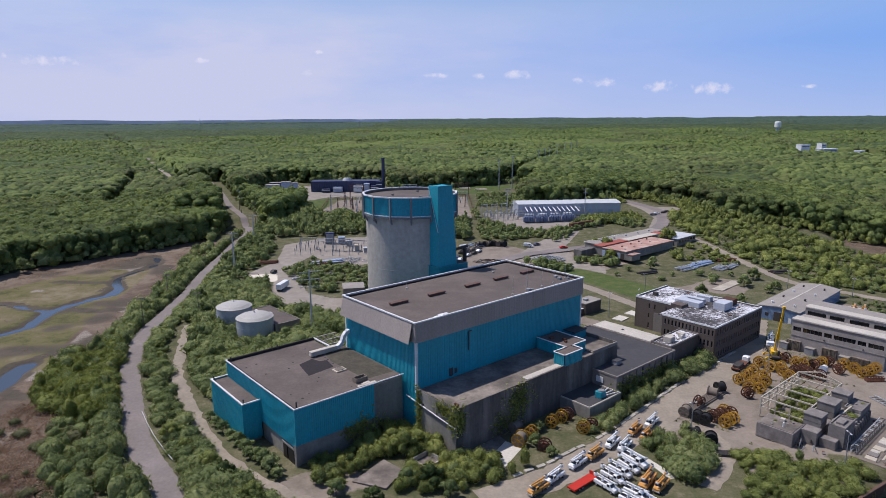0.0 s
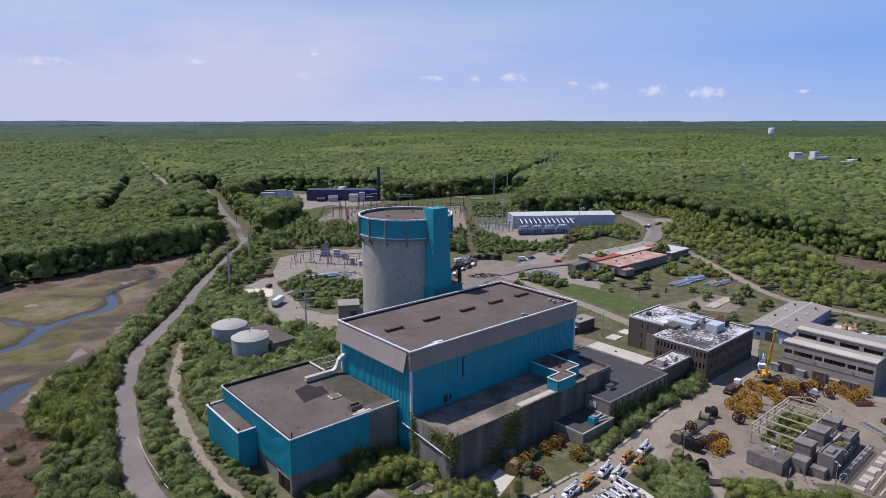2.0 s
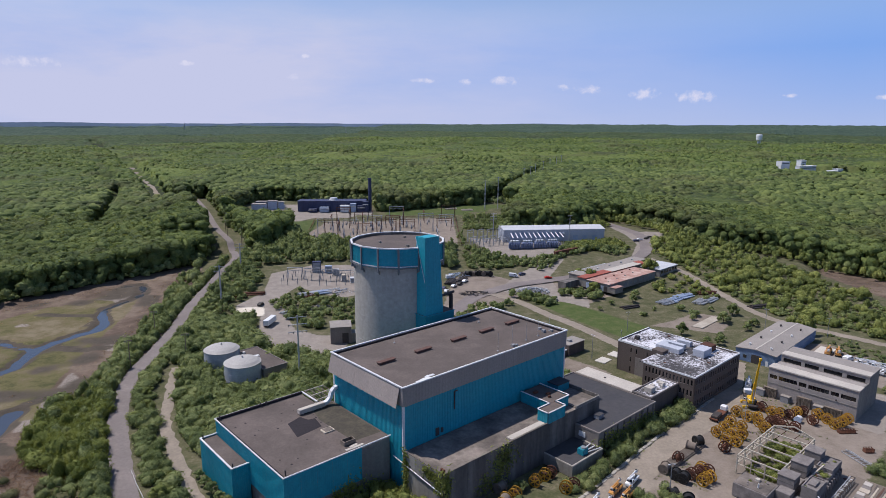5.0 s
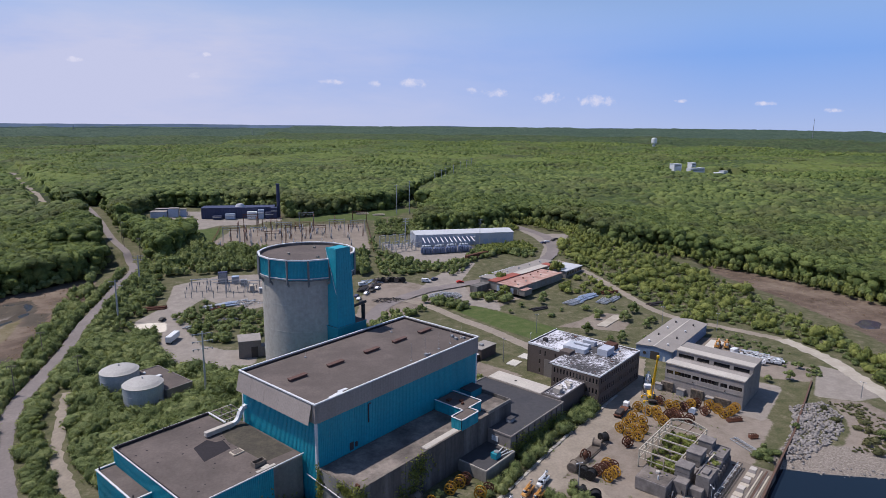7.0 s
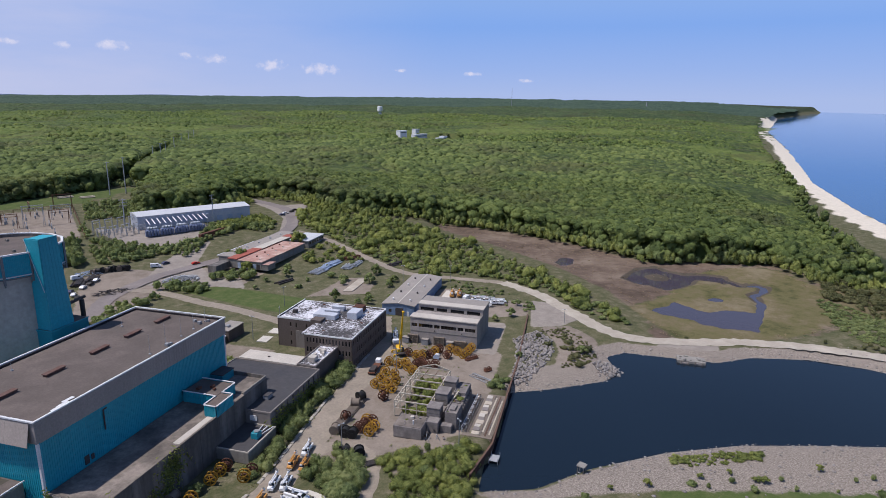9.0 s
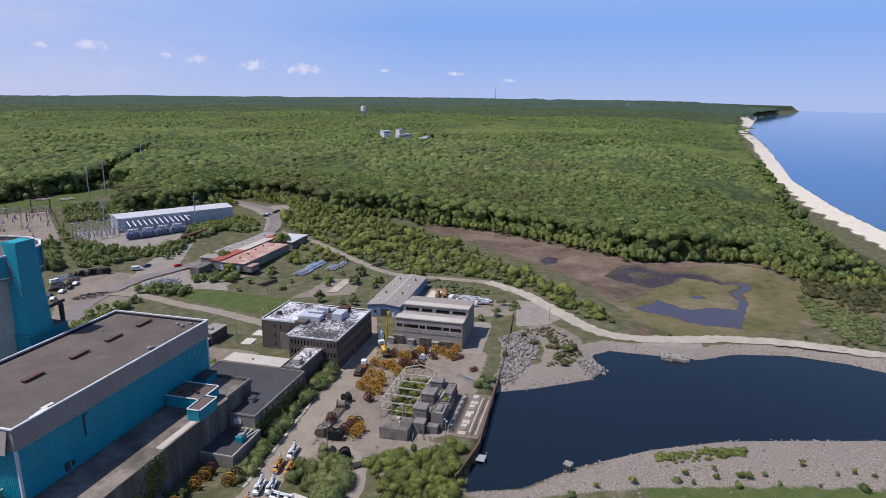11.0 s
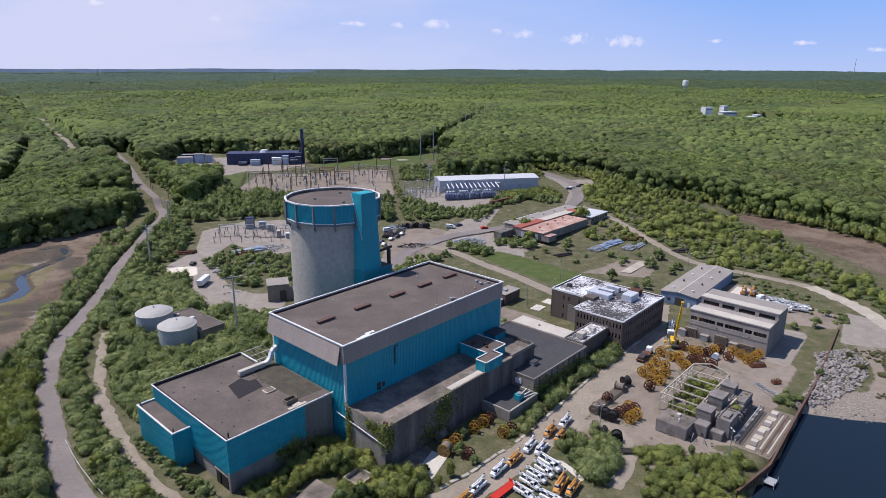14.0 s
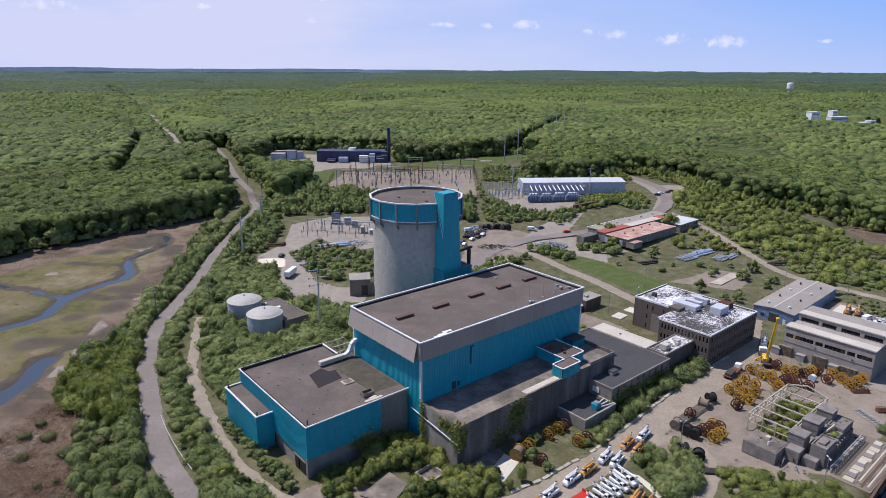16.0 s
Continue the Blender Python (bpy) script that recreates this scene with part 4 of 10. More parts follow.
# the closed canopy under the crowns, and on to the skyline
cx, cy = axis(-4850, 4850, -300, 700, 9.0), axis(90, 4850, 90, 800, 9.0)
CX, CY = np.meshgrid(cx, cy)
inside = np.ones_like(CX, bool)
for dx, dy in ((0, 0), (7, 0), (-7, 0), (0, 7), (0, -7)):
    inside &= in_forest(CX + dx, CY + dy)
far_out = np.hypot(CX, CY) > 1900
CZ = height(CX, CY) + np.where(inside, np.where(far_out, 12.5, 12.6) * shore_low(CX, CY) + 2.0 * (lumps(CX, CY, 14, 61) - 0.5) + 5.0 * (lumps(CX, CY, 60, 62) - 0.5), -1.5)
ci = np.arange(CX.size).reshape(CX.shape)
CF = np.stack([ci[:-1, :-1], ci[:-1, 1:], ci[1:, 1:], ci[1:, :-1]], -1).reshape(-1, 4)
CF = CF[inside.ravel()[CF].any(1)]
fd = np.hypot(CX, CY).ravel()[CF].mean(1)
sel = CF[fd < 1950]
keep, inv = np.unique(sel.ravel(), return_inverse=True)
tagged(new("forest_canopy", arrays_mesh("forest_canopy", np.stack([CX, CY, CZ], -1).reshape(-1, 3)[keep], inv.reshape(-1, 4), M["leaf_canopy"], True)), "closed leafy canopy below the crowns", "forest", kind="stuff")
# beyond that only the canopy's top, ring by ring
for nm, r0_, r1_, dr, da, mt, lab in (("mid_canopy", 930, 1400, 5.5, 0.30, "leaf_far", "rolling green forest canopy behind the plant"), ("back_canopy", 1380, 1880, 8, 0.27, "leaf_far", "far green forest canopy"), ("distant_canopy", 1850, 2750, 13, 0.24, "leaf_mid", "distant forest canopy"), ("far_canopy", 2700, 4850, 30, 0.24, "leaf_haze", "far forest towards the skyline, haze tint in its colour")):
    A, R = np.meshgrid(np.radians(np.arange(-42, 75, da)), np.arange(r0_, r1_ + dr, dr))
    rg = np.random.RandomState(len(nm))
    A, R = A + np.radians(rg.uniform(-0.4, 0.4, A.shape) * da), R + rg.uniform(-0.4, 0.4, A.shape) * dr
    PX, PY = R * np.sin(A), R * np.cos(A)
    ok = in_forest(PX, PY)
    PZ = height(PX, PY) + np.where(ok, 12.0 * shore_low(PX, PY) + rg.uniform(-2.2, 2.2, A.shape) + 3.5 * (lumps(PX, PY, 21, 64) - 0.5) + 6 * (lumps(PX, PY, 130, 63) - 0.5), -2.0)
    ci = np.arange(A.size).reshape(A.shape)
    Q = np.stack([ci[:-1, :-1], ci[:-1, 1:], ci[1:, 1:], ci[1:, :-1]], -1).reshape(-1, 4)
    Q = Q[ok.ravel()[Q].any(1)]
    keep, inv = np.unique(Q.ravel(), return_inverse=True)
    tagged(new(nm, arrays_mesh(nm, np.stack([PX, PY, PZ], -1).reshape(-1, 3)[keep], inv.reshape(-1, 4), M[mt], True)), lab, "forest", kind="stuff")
# young growth along the forest's edge
X, Y, r1 = grid_points(-260, 420, 95, 620, 2.7, 15)
ds, dm = sd(SITE, X, Y), sd(LEFT_MARSH, X, Y)
m = (((ds > -0.5) & (ds < 6) & (dm > 0)) | ((dm > -0.5) & (dm < 6) & (ds > 0))) & (np.hypot(X, Y) > 215) & (line_d(MAIN_ROAD_LINE, X, Y) > 9) & ~((Y < 262) & (X < 60)) & (r1.rand(len(X)) < 0.8)
X, Y = X[m], Y[m]
w = r1.uniform(1.2, 3.2, len(X)) * (0.7 + 0.6 * lumps(X, Y, 16, 66))
P = np.stack([X, Y, height(X, Y) + w * r1.uniform(0.5, 2.0, len(X)), w, w * r1.uniform(0.8, 1.2, len(X)), r1.uniform(0, 6.3, len(X))], -1)
both = np.concatenate([rows, rows2])
dist = np.hypot(both[:, 0], both[:, 1])
m = ~in_forest(both[:, 0] * (1 - 10 / dist), both[:, 1] * (1 - 10 / dist)) | ~in_forest(both[:, 0] + 9, both[:, 1]) | ~in_forest(both[:, 0] - 9, both[:, 1])
E = np.repeat(both[m], 3, 0)
n = len(E)
E[:, 0] += r1.uniform(-3.0, 3.0, n)
E[:, 1] += r1.uniform(-4.5, 1.5, n)
E[:, 2] = height(E[:, 0], E[:, 1]) + r1.uniform(2.5, 11.0, n)
E[:, 3] *= r1.uniform(0.55, 0.9, n)
E[:, 4] = E[:, 3] * r1.uniform(0.9, 1.4, n)
skirt = (np.minimum(np.abs(sd(SITE, E[:, 0], E[:, 1])), np.abs(sd(LEFT_MARSH, E[:, 0], E[:, 1]))) < 6) & (r1.rand(n) < 0.8)
F_ = E[skirt].copy()
F_[:, 1] -= r1.uniform(1.0, 4.0, len(F_))
F_[:, 2] = height(F_[:, 0], F_[:, 1]) + r1.uniform(2.0, 8.5, len(F_))
F_[:, 3:5] *= 0.85
E = np.concatenate([E, F_])
tagged(new("edge_foliage", scatter_mesh("edge_foliage", [crown_arrays(160 + k, 1, 6, 44, 0.2, -0.8, 0.3) for k in range(6)], E, M["leaf_forest"])), "leafy sides of the trees along the forest edge", "forest", kind="stuff")
tagged(new("edge_growth", scatter_mesh("edge_growth", [crown_arrays(140 + k, 1, 5, 40, 0.2, -0.6, 0.3) for k in range(6)], P, M["leaf_shrub"])), "bushes and saplings along the forest edge", "shrubs", kind="stuff")

# trunks along the forest's edge
bm = bmesh.new()
r0 = random.Random(5)
edge = np.abs(sd(SITE, rows[:, 0], rows[:, 1])) < 14
for x, y, z, w, h, a in rows[edge][::2]:
    g = land_z(x, y)
    tube(bm, (x, y, g - 0.3), (x + r0.uniform(-0.5, 0.5), y, z - 0.3 * h), 0.24, 0.12, 5, False)
    for k in range(2):
        b0 = g + (z - g) * r0.uniform(0.4, 0.7)
        aa = r0.uniform(0, 6.3)
        tube(bm, (x, y, b0), (x + math.cos(aa) * w * 0.6, y + math.sin(aa) * w * 0.6, b0 + w * 0.5), 0.1, 0.05, 4, False)
thing("forest_trunks", bm, M["bark"], "grey trunks and limbs along the forest edge", "tree trunks", kind="stuff")

# hills far off, their blue haze painted into the base colour
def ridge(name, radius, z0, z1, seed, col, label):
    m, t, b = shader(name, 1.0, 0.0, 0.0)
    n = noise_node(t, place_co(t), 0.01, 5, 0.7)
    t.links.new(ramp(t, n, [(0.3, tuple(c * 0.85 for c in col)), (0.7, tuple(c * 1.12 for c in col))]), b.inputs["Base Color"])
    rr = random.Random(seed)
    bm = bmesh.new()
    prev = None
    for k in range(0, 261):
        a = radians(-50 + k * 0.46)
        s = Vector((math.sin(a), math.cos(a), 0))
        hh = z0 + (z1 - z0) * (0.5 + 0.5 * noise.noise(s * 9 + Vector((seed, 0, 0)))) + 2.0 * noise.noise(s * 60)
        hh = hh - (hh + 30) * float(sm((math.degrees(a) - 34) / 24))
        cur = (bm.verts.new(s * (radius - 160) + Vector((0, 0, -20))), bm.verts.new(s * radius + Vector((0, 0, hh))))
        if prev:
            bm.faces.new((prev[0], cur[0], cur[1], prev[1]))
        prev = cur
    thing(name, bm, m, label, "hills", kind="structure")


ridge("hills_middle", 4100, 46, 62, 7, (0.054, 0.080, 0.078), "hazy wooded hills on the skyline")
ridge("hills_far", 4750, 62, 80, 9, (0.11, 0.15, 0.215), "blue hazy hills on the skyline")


# ---- the plant ----
def ribbed(bm, w, z0, z1, pitch=0.5, depth=0.09, y=0.0):
    """Ribbed cladding standing in the plane y, facing -y, from x 0 to w."""
    n = max(2, int(w / pitch))
    xs = []
    for i in range(n):
        x = w * i / n
        p = w / n
        xs += [(x, 0), (x + p * 0.55, 0), (x + p * 0.62, -depth), (x + p * 0.93, -depth)]
    xs.append((w, 0))
    lo = [bm.verts.new((x, y + d, z0)) for x, d in xs]
    hi = [bm.verts.new((x, y + d, z1)) for x, d in xs]
    for i in range(len(xs) - 1):
        bm.faces.new((lo[i], lo[i + 1], hi[i + 1], hi[i]))
    return bm


def clad(parent, p, q, z0, z1, mat, piece=4.0, name="cladding_panel", out=0.12, pitch=0.5, depth=0.07):
    """Ribbed panels side by side along a wall from p to q (its outer side to the right of the way)."""
    p, q = Vector((*p, 0)), Vector((*q, 0))
    L = (q - p).length
    n = max(1, round(L / piece))
    w = L / n
    mesh = mesh_of(name, ribbed(bmesh.new(), w - 0.03, z0, z1, pitch, depth), mat)
    ang = math.degrees(math.atan2(q.y - p.y, q.x - p.x))
    d = (q - p).normalized()
    o = Vector((d.y, -d.x, 0)) * out
    for i in range(n):
        ob = part(name, mesh, mat, parent)
        c = p + d * (i * w + 0.015) + o
        ob.matrix_local = pose(c.x, c.y, 0, 0, 0, ang)


def wall_open(bm, L, H, T, holes, x0=0.0, z0=0.0):
    """A wall along x, thick along y, with square openings (x0, x1, z0, z1) through it."""
    zs = sorted({0.0, H, *(h[2] for h in holes), *(h[3] for h in holes)})
    for za, zb in zip(zs, zs[1:]):
        cuts = sorted((h[0], h[1]) for h in holes if h[2] <= za + 1e-6 and h[3] >= zb - 1e-6)
        x = 0.0
        for c0, c1 in cuts:
            if c0 > x + 1e-6:
                box(bm, x0 + x, x0 + c0, 0, T, z0 + za, z0 + zb)
            x = c1
        if x < L - 1e-6:
            box(bm, x0 + x, x0 + L, 0, T, z0 + za, z0 + zb)
    return bm


def placed(ob, x, y, z=0.0, turn=0.0):
    ob.matrix_local = pose(x, y, z, 0, 0, turn)
    return ob


def rim(bm, a0, a1, b0, b1, z0, z1, w):
    """A raised edge round a flat roof."""
    box(bm, a0, a1, b0, b0 + w, z0, z1)
    box(bm, a0, a1, b1 - w, b1, z0, z1)
    box(bm, a0, a0 + w, b0 + w, b1 - w, z0, z1)
    box(bm, a1 - w, a1, b0 + w, b1 - w, z0, z1)
    return bm


def here(a, b, z=0.0):
    x, y = at(a, b)
    return (x, y, z)


# turbine hall
L, W, TOP = 63.5, 31.0, 28.2
hall = empty("turbine_hall", here(0, 0), TURN, "large teal clad turbine hall with grey fascia and flat brown roof", "industrial building")
part("core", boxes((0.3, L - 0.3, 0.3, W - 0.3, 0, TOP - 1.2)), M["concrete"], hall)
part("roof", boxes((0.6, L - 0.6, 0.6, W - 0.6, TOP - 1.2, TOP - 0.75)), M["roof_brown"], hall, "brown felt roof")
clad(hall, (0, W), (0, 0), 0, TOP - 5, M["teal"])
clad(hall, (0, 0), (L, 0), 10.5, TOP - 5, M["teal"])
clad(hall, (L, 0), (L, W), 0, TOP - 5, M["teal"])
clad(hall, (L, W), (0, W), 0, TOP - 5, M["teal"])
for p, q, nm in (((0.3, -0.5), (L + 0.5, -0.5), "south"), ((L + 0.5, -0.5), (L + 0.5, W + 0.5), "east"), ((L + 0.5, W + 0.5), (-0.55, W + 0.5), "north")):
    clad(hall, p, q, TOP - 5.3, TOP - 0.35, M["fascia"], 6.0, "fascia_panel", 0.0, 0.9, 0.025)
for k in range(5):
    b0, b1 = W + 0.5 - k * (W - 0.2) / 5, W + 0.5 - (k + 1) * (W - 0.2) / 5
    bm = bmesh.new()
    prof = [(-0.55, TOP - 0.35), (-1.75, TOP - 5.5), (-1.67, TOP - 5.55), (-0.4, TOP - 0.4)]
    e0, e1 = [bm.verts.new((a, b0 - 0.02, z)) for a, z in prof], [bm.verts.new((a, b1 + 0.02, z)) for a, z in prof]
    for i in range(4):
        bm.faces.new((e0[i], e0[(i + 1) % 4], e1[(i + 1) % 4], e1[i]))
    bm.faces.new(e0[::-1])
    bm.faces.new(e1)
    part("fascia_skirt", bm, M["fascia"], hall, "flared beige fascia sheet")
part("fascia_backing", rim(bmesh.new(), -0.45, L + 0.4, -0.4, W + 0.4, TOP - 5.2, TOP - 0.4, 0.5), M["fascia"], hall)
part("parapet_coping", rim(bmesh.new(), -0.75, L + 0.7, -0.7, W + 0.7, TOP - 0.3, TOP, 0.45), M["white_trim"], hall, "white metal coping")
part("parapet_lining", rim(bmesh.new(), -0.1, L + 0.1, -0.1, W + 0.1, TOP - 0.9, TOP - 0.37, 0.3), M["roof_patch"], hall)
for x, y in ((-0.25, -0.25), (-0.25, W - 0.2), (L - 0.2, -0.25)):
    part("corner_trim", boxes((x, x + 0.55, y, y + 0.5, 10.2, TOP - 0.4)), M["white_trim"], hall, "white corner trim")
bm = boxes((-0.1, 0.35, -0.15, 0.1, TOP - 5.4, TOP - 0.5))
part("corner_flashing", bm, M["grey_paint"], hall)
for k, a in enumerate((7.3, 20.2, 34.0, 45.8, 57.6)):
    v = empty("roof_vent")
    v.parent = hall
    placed(v, a, 16.4, TOP - 0.75)
    part("vent_box", boxes((-2.7, 2.7, -0.55, 0.55, 0, 0.55), bevel=0.05), M["vent_brown"], v)
    part("vent_cap", boxes((-2.85, 2.85, -0.75, 0.75, 0.55, 0.75), bevel=0.04), M["vent_brown"], v)
for a, b, h in ((36, 2.3, 5.5), (42.5, 2.8, 6.0), (48.6, 2.7, 5.5), (54.4, 3.1, 5.5), (60.6, 3.8, 4.5), (50, 24, 3.0), (18, 27, 2.0)):
    bm = tube(bmesh.new(), (a, b, TOP - 0.8), (a, b, TOP - 0.75 + h), 0.06, 0.03, 6)
    box(bm, a - 0.25, a + 0.25, b - 0.25, b + 0.25, TOP - 0.8, TOP - 0.5)
    part("lightning_rod", bm, M["silver"], hall)
for a, b, s in ((42, 1.9, 0.5), (43.2, 1.7, 0.35), (58.5, 4.2, 0.5), (61, 3, 0.4), (59.5, 6.5, 0.45)):
    part("roof_fitting", boxes((a - s, a + s, b - s, b + s, TOP - 0.76, TOP - 0.76 + s * 1.6), bevel=0.05), M["grey_paint"], hall)
for i, (a, b, rr) in enumerate(((8.2, 1.3, 4), (10.2, 1.9, -3), (6.4, 0.9, 2))):
    ob = part("loose_board", boxes((-1.4, 1.4, -0.45, 0.45, 0, 0.08)), M["white_trim"], hall)
    placed(ob, a, b, TOP - 0.72 + 0.02 * i, rr)
bm = tube(bmesh.new(), (16.8, -0.4, TOP - 6.2), (16.8, -0.4, TOP - 11.2), 0.16)
tube(bm, (16.8, -0.4, TOP - 6.2), (17.9, -0.3, TOP - 6.2), 0.16)
part("wall_duct", bm, M["dark_metal"], hall)
part("side_door", boxes((10.4, 11.6, -0.32, -0.1, 11.5, 13.6)), M["dark_metal"], hall, "dark steel door")
part("wall_louvre", boxes((12.2, 13.0, -0.3, -0.1, 11.9, 13.2)), M["dark_metal"], hall)

# lower hall in front
AZ = 13.9
aux = empty("auxiliary_building", here(0, 0), TURN, "lower teal clad hall with flat brown roof on a concrete base", "industrial building")
part("core", prism(bmesh.new(), [(-29.7, 4.8), (-0.7, 4.8), (-0.7, 31.6), (-4.9, 32.8), (-4.9, 41.6), (-29.7, 41.6)], 0, AZ - 0.7), M["concrete"], aux)
part("roof", prism(bmesh.new(), [(-29.5, 5), (-0.65, 5), (-0.65, 31.5), (-5, 32.6), (-5, 41.4), (-29.5, 41.4)], AZ - 0.69, AZ - 0.4), M["roof_brown"], aux, "brown felt roof with dark repairs")
clad(aux, (-30, 41.9), (-30, 4.5), 4.6, AZ - 0.1, M["teal"])
clad(aux, (-30, 4.5), (-9.4, 4.5), 5.2, AZ - 0.1, M["teal"])
clad(aux, (-12.8, 4.45), (-9.4, 4.45), 8.8, AZ - 0.2, M["teal"], 3.4)
clad(aux, (-4.6, 41.9), (-30, 41.9), 4.6, AZ - 0.1, M["teal"])
for x, y, z0 in ((-30.28, 4.22, 5.2), (-12.85, 4.3, 5.4)):
    part("corner_trim", boxes((x, x + 0.32, y, y + 0.32, z0, AZ - 0.15)), M["teal"], aux)
part("corner_pier", boxes((-30.25, -29.2, 4.3, 5.3, 0, 5.2)), M["concrete"], aux)
bm = boxes((-30.3, -0.6, 4.25, 4.5, AZ - 0.15, AZ + 0.1), (-30.3, -30.05, 4.5, 41.9, AZ - 0.15, AZ + 0.1), (-30.3, -4.3, 41.9, 42.15, AZ - 0.15, AZ + 0.12), (-4.75, -4.3, 33.2, 41.7, AZ - 0.15, AZ + 0.12))
part("roof_coping", bm, M["white_trim"], aux, "white metal coping")
part("roof_kerb", boxes((-29.8, -4.8, 41.2, 41.7, AZ - 0.45, AZ + 0.3), (-29.85, -29.6, 5, 41.4, AZ - 0.45, AZ - 0.1)), M["roof_patch"], aux)
bm = bmesh.new()
prism(bm, [(-18.4, 19.4), (-10.8, 20.4), (-9.8, 25.5), (-11.6, 26.0), (-12.4, 28.8), (-16.8, 27.4)], AZ - 0.4, AZ - 0.385)
part("roof_repair", bm, M["roof_patch"], aux, "dark rectangular felt repair")
part("roof_repair", prism(bmesh.new(), [(-8.9, 8.5), (-1.0, 8.0), (-1.0, 30.8), (-7.5, 31.2), (-9.4, 24.0)], AZ - 0.4, AZ - 0.392), M["roof_moss"], aux, "mossy weathered felt")
hatch = part("roof_hatch", boxes((-12.4, -9.4, 16.2, 18.6, AZ - 0.4, AZ - 0.05), bevel=0.06), M["pale_wood"], aux, "ochre roof hatch")
part("hatch_lid", boxes((-12.0, -9.8, 16.5, 18.3, AZ - 0.05, AZ + 0.03)), M["roof_dirty"], hatch)
bm = rim(bmesh.new(), -12.2, -9.0, 7.6, 9.4, AZ - 0.4, AZ + 0.75, 0.18)
curb = part("open_curb", bm, M["wood"], aux, "open topped brown kerb box")
part("curb_floor", boxes((-12.1, -9.1, 7.7, 9.3, AZ - 0.4, AZ - 0.2)), M["dark_metal"], curb)
for i, (a, b, s) in enumerate(((-11.4, 5.9, 1.5), (-9.2, 5.8, 1.3), (-10.2, 6.6, 1.1))):
    placed(part("loose_board", boxes((-s, s, -0.4, 0.4, 0, 0.1)), M["roof_beige"], aux), a, b, AZ - 0.38 + 0.03 * i, 6 * i - 4)
for a, b in ((-28.9, 5.8), (-29.2, 41), (-16, 41.2), (-17.6, 41.2)):
    part("roof_pipe", tube(bmesh.new(), (a, b, AZ - 0.4), (a, b, AZ + 0.9), 0.18, 0.18, 8), M["dark_metal"], aux)
rr = random.Random(4)
for k in range(26):
    a, b, s = rr.uniform(-28, -8), rr.uniform(7, 40), rr.uniform(0.15, 0.4)
    part("tar_spot", prism(bmesh.new(), [(a + s * rr.uniform(0.5, 1) * math.cos(q), b + s * rr.uniform(0.5, 1) * math.sin(q)) for q in np.linspace(0, 5.6, 7)], AZ - 0.4, AZ - 0.388 + 0.001 * (k % 5)), M["roof_patch"], aux)
# black slabs on the wall stand for the shade inside open doorways
for b0, b1 in ((5.9, 8.6), (9.2, 11.0)):
    d = part("doorway", boxes((-30.1, -29.6, b0, b1, 0.1, 3.6)), M["black"], aux, "black slab standing for the shaded doorway")
part("door_lintel", boxes((-30.2, -29.6, 5.6, 11.4, 3.6, 4.0)), M["concrete"], aux)
# teal side box
ext = empty("teal_side_building", here(0, 0), TURN, "narrow teal clad annex with a flat roof beside the lower hall", "industrial building")
part("core", boxes((-34.4, -30.3, 22.1, 41.2, 0, 9.5)), M["concrete"], ext)
part("roof", boxes((-34.3, -30.3, 22.2, 41.1, 9.5, 9.75)), M["roof_brown"], ext)
clad(ext, (-34.5, 41.4), (-34.5, 22), 0.6, 10.0, M["teal"])
clad(ext, (-34.5, 22), (-30.1, 22), 0.6, 10.0, M["teal"])
clad(ext, (-30.1, 41.4), (-34.5, 41.4), 0.6, 10.0, M["teal"])
part("roof_coping", boxes((-34.75, -30.1, 21.75, 22.15, 9.95, 10.2), (-34.75, -34.35, 22.15, 41.2, 9.95, 10.2), (-34.75, -30.1, 41.2, 41.6, 9.95, 10.2)), M["white_trim"], ext)
part("corner_trim", boxes((-34.78, -34.45, 21.72, 22.05, 0.6, 9.95)), M["teal"], ext)
for b in (22.6, 40.9):
    part("roof_pipe", tube(bmesh.new(), (-34.0, b, 9.7), (-34.0, b, 11.0), 0.17), M["dark_metal"], ext)

# duct bridging both roofs, and the steel platform behind it
duct = empty("roof_duct", here(0, 0), TURN, "white sheet metal duct bending from roof to hall wall", "duct")
bm = boxes((-12.2, -4.4, 29.2, 30.6, AZ - 0.1, AZ + 1.15), bevel=0.08)
part("duct_run", bm, M["roof_beige"], duct)
bm = bmesh.new()
pts = [(-4.6, AZ + 0.5), (-3.4, AZ + 0.7), (-2.4, AZ + 1.6), (-1.8, AZ + 3.2), (-0.9, AZ + 4.1), (0.2, AZ + 4.3)]
for (x0, z0), (x1, z1) in zip(pts, pts[1:]):
    beam(bm, (x0, 29.9, z0), (x1, 29.9, z1), 1.2, 0.95)
part("duct_elbow", bm, M["white_trim"], duct, "white painted elbow")
for a in (-11, -8, -5.5):
    part("duct_foot", boxes((a - 0.15, a + 0.15, 29.3, 30.5, AZ - 0.42, AZ - 0.08)), M["grey_paint"], duct)
frm = empty("steel_platform", here(-4.0, 33.6), TURN, "pale galvanised steel frame behind the lower hall", "steel frame")
for a in (0, 3.0, 6.0):
    for b in (0, 3.5, 7.5):
        part("post", beam(bmesh.new(), (a, b, 0), (a, b, 14.3), 0.22), M["wood"], frm)
for z in (9.5, 14.2):
    for b in (0, 3.5, 7.5):
        part("girder", beam(bmesh.new(), (-0.2, b, z), (6.2, b, z), 0.22), M["beige_steel"], frm)
    for a in (0, 1.5, 3.0, 4.5, 6.0):
        part("joist", beam(bmesh.new(), (a, -0.2, z - 0.02), (a, 7.7, z - 0.02), 0.16), M["wood"], frm)

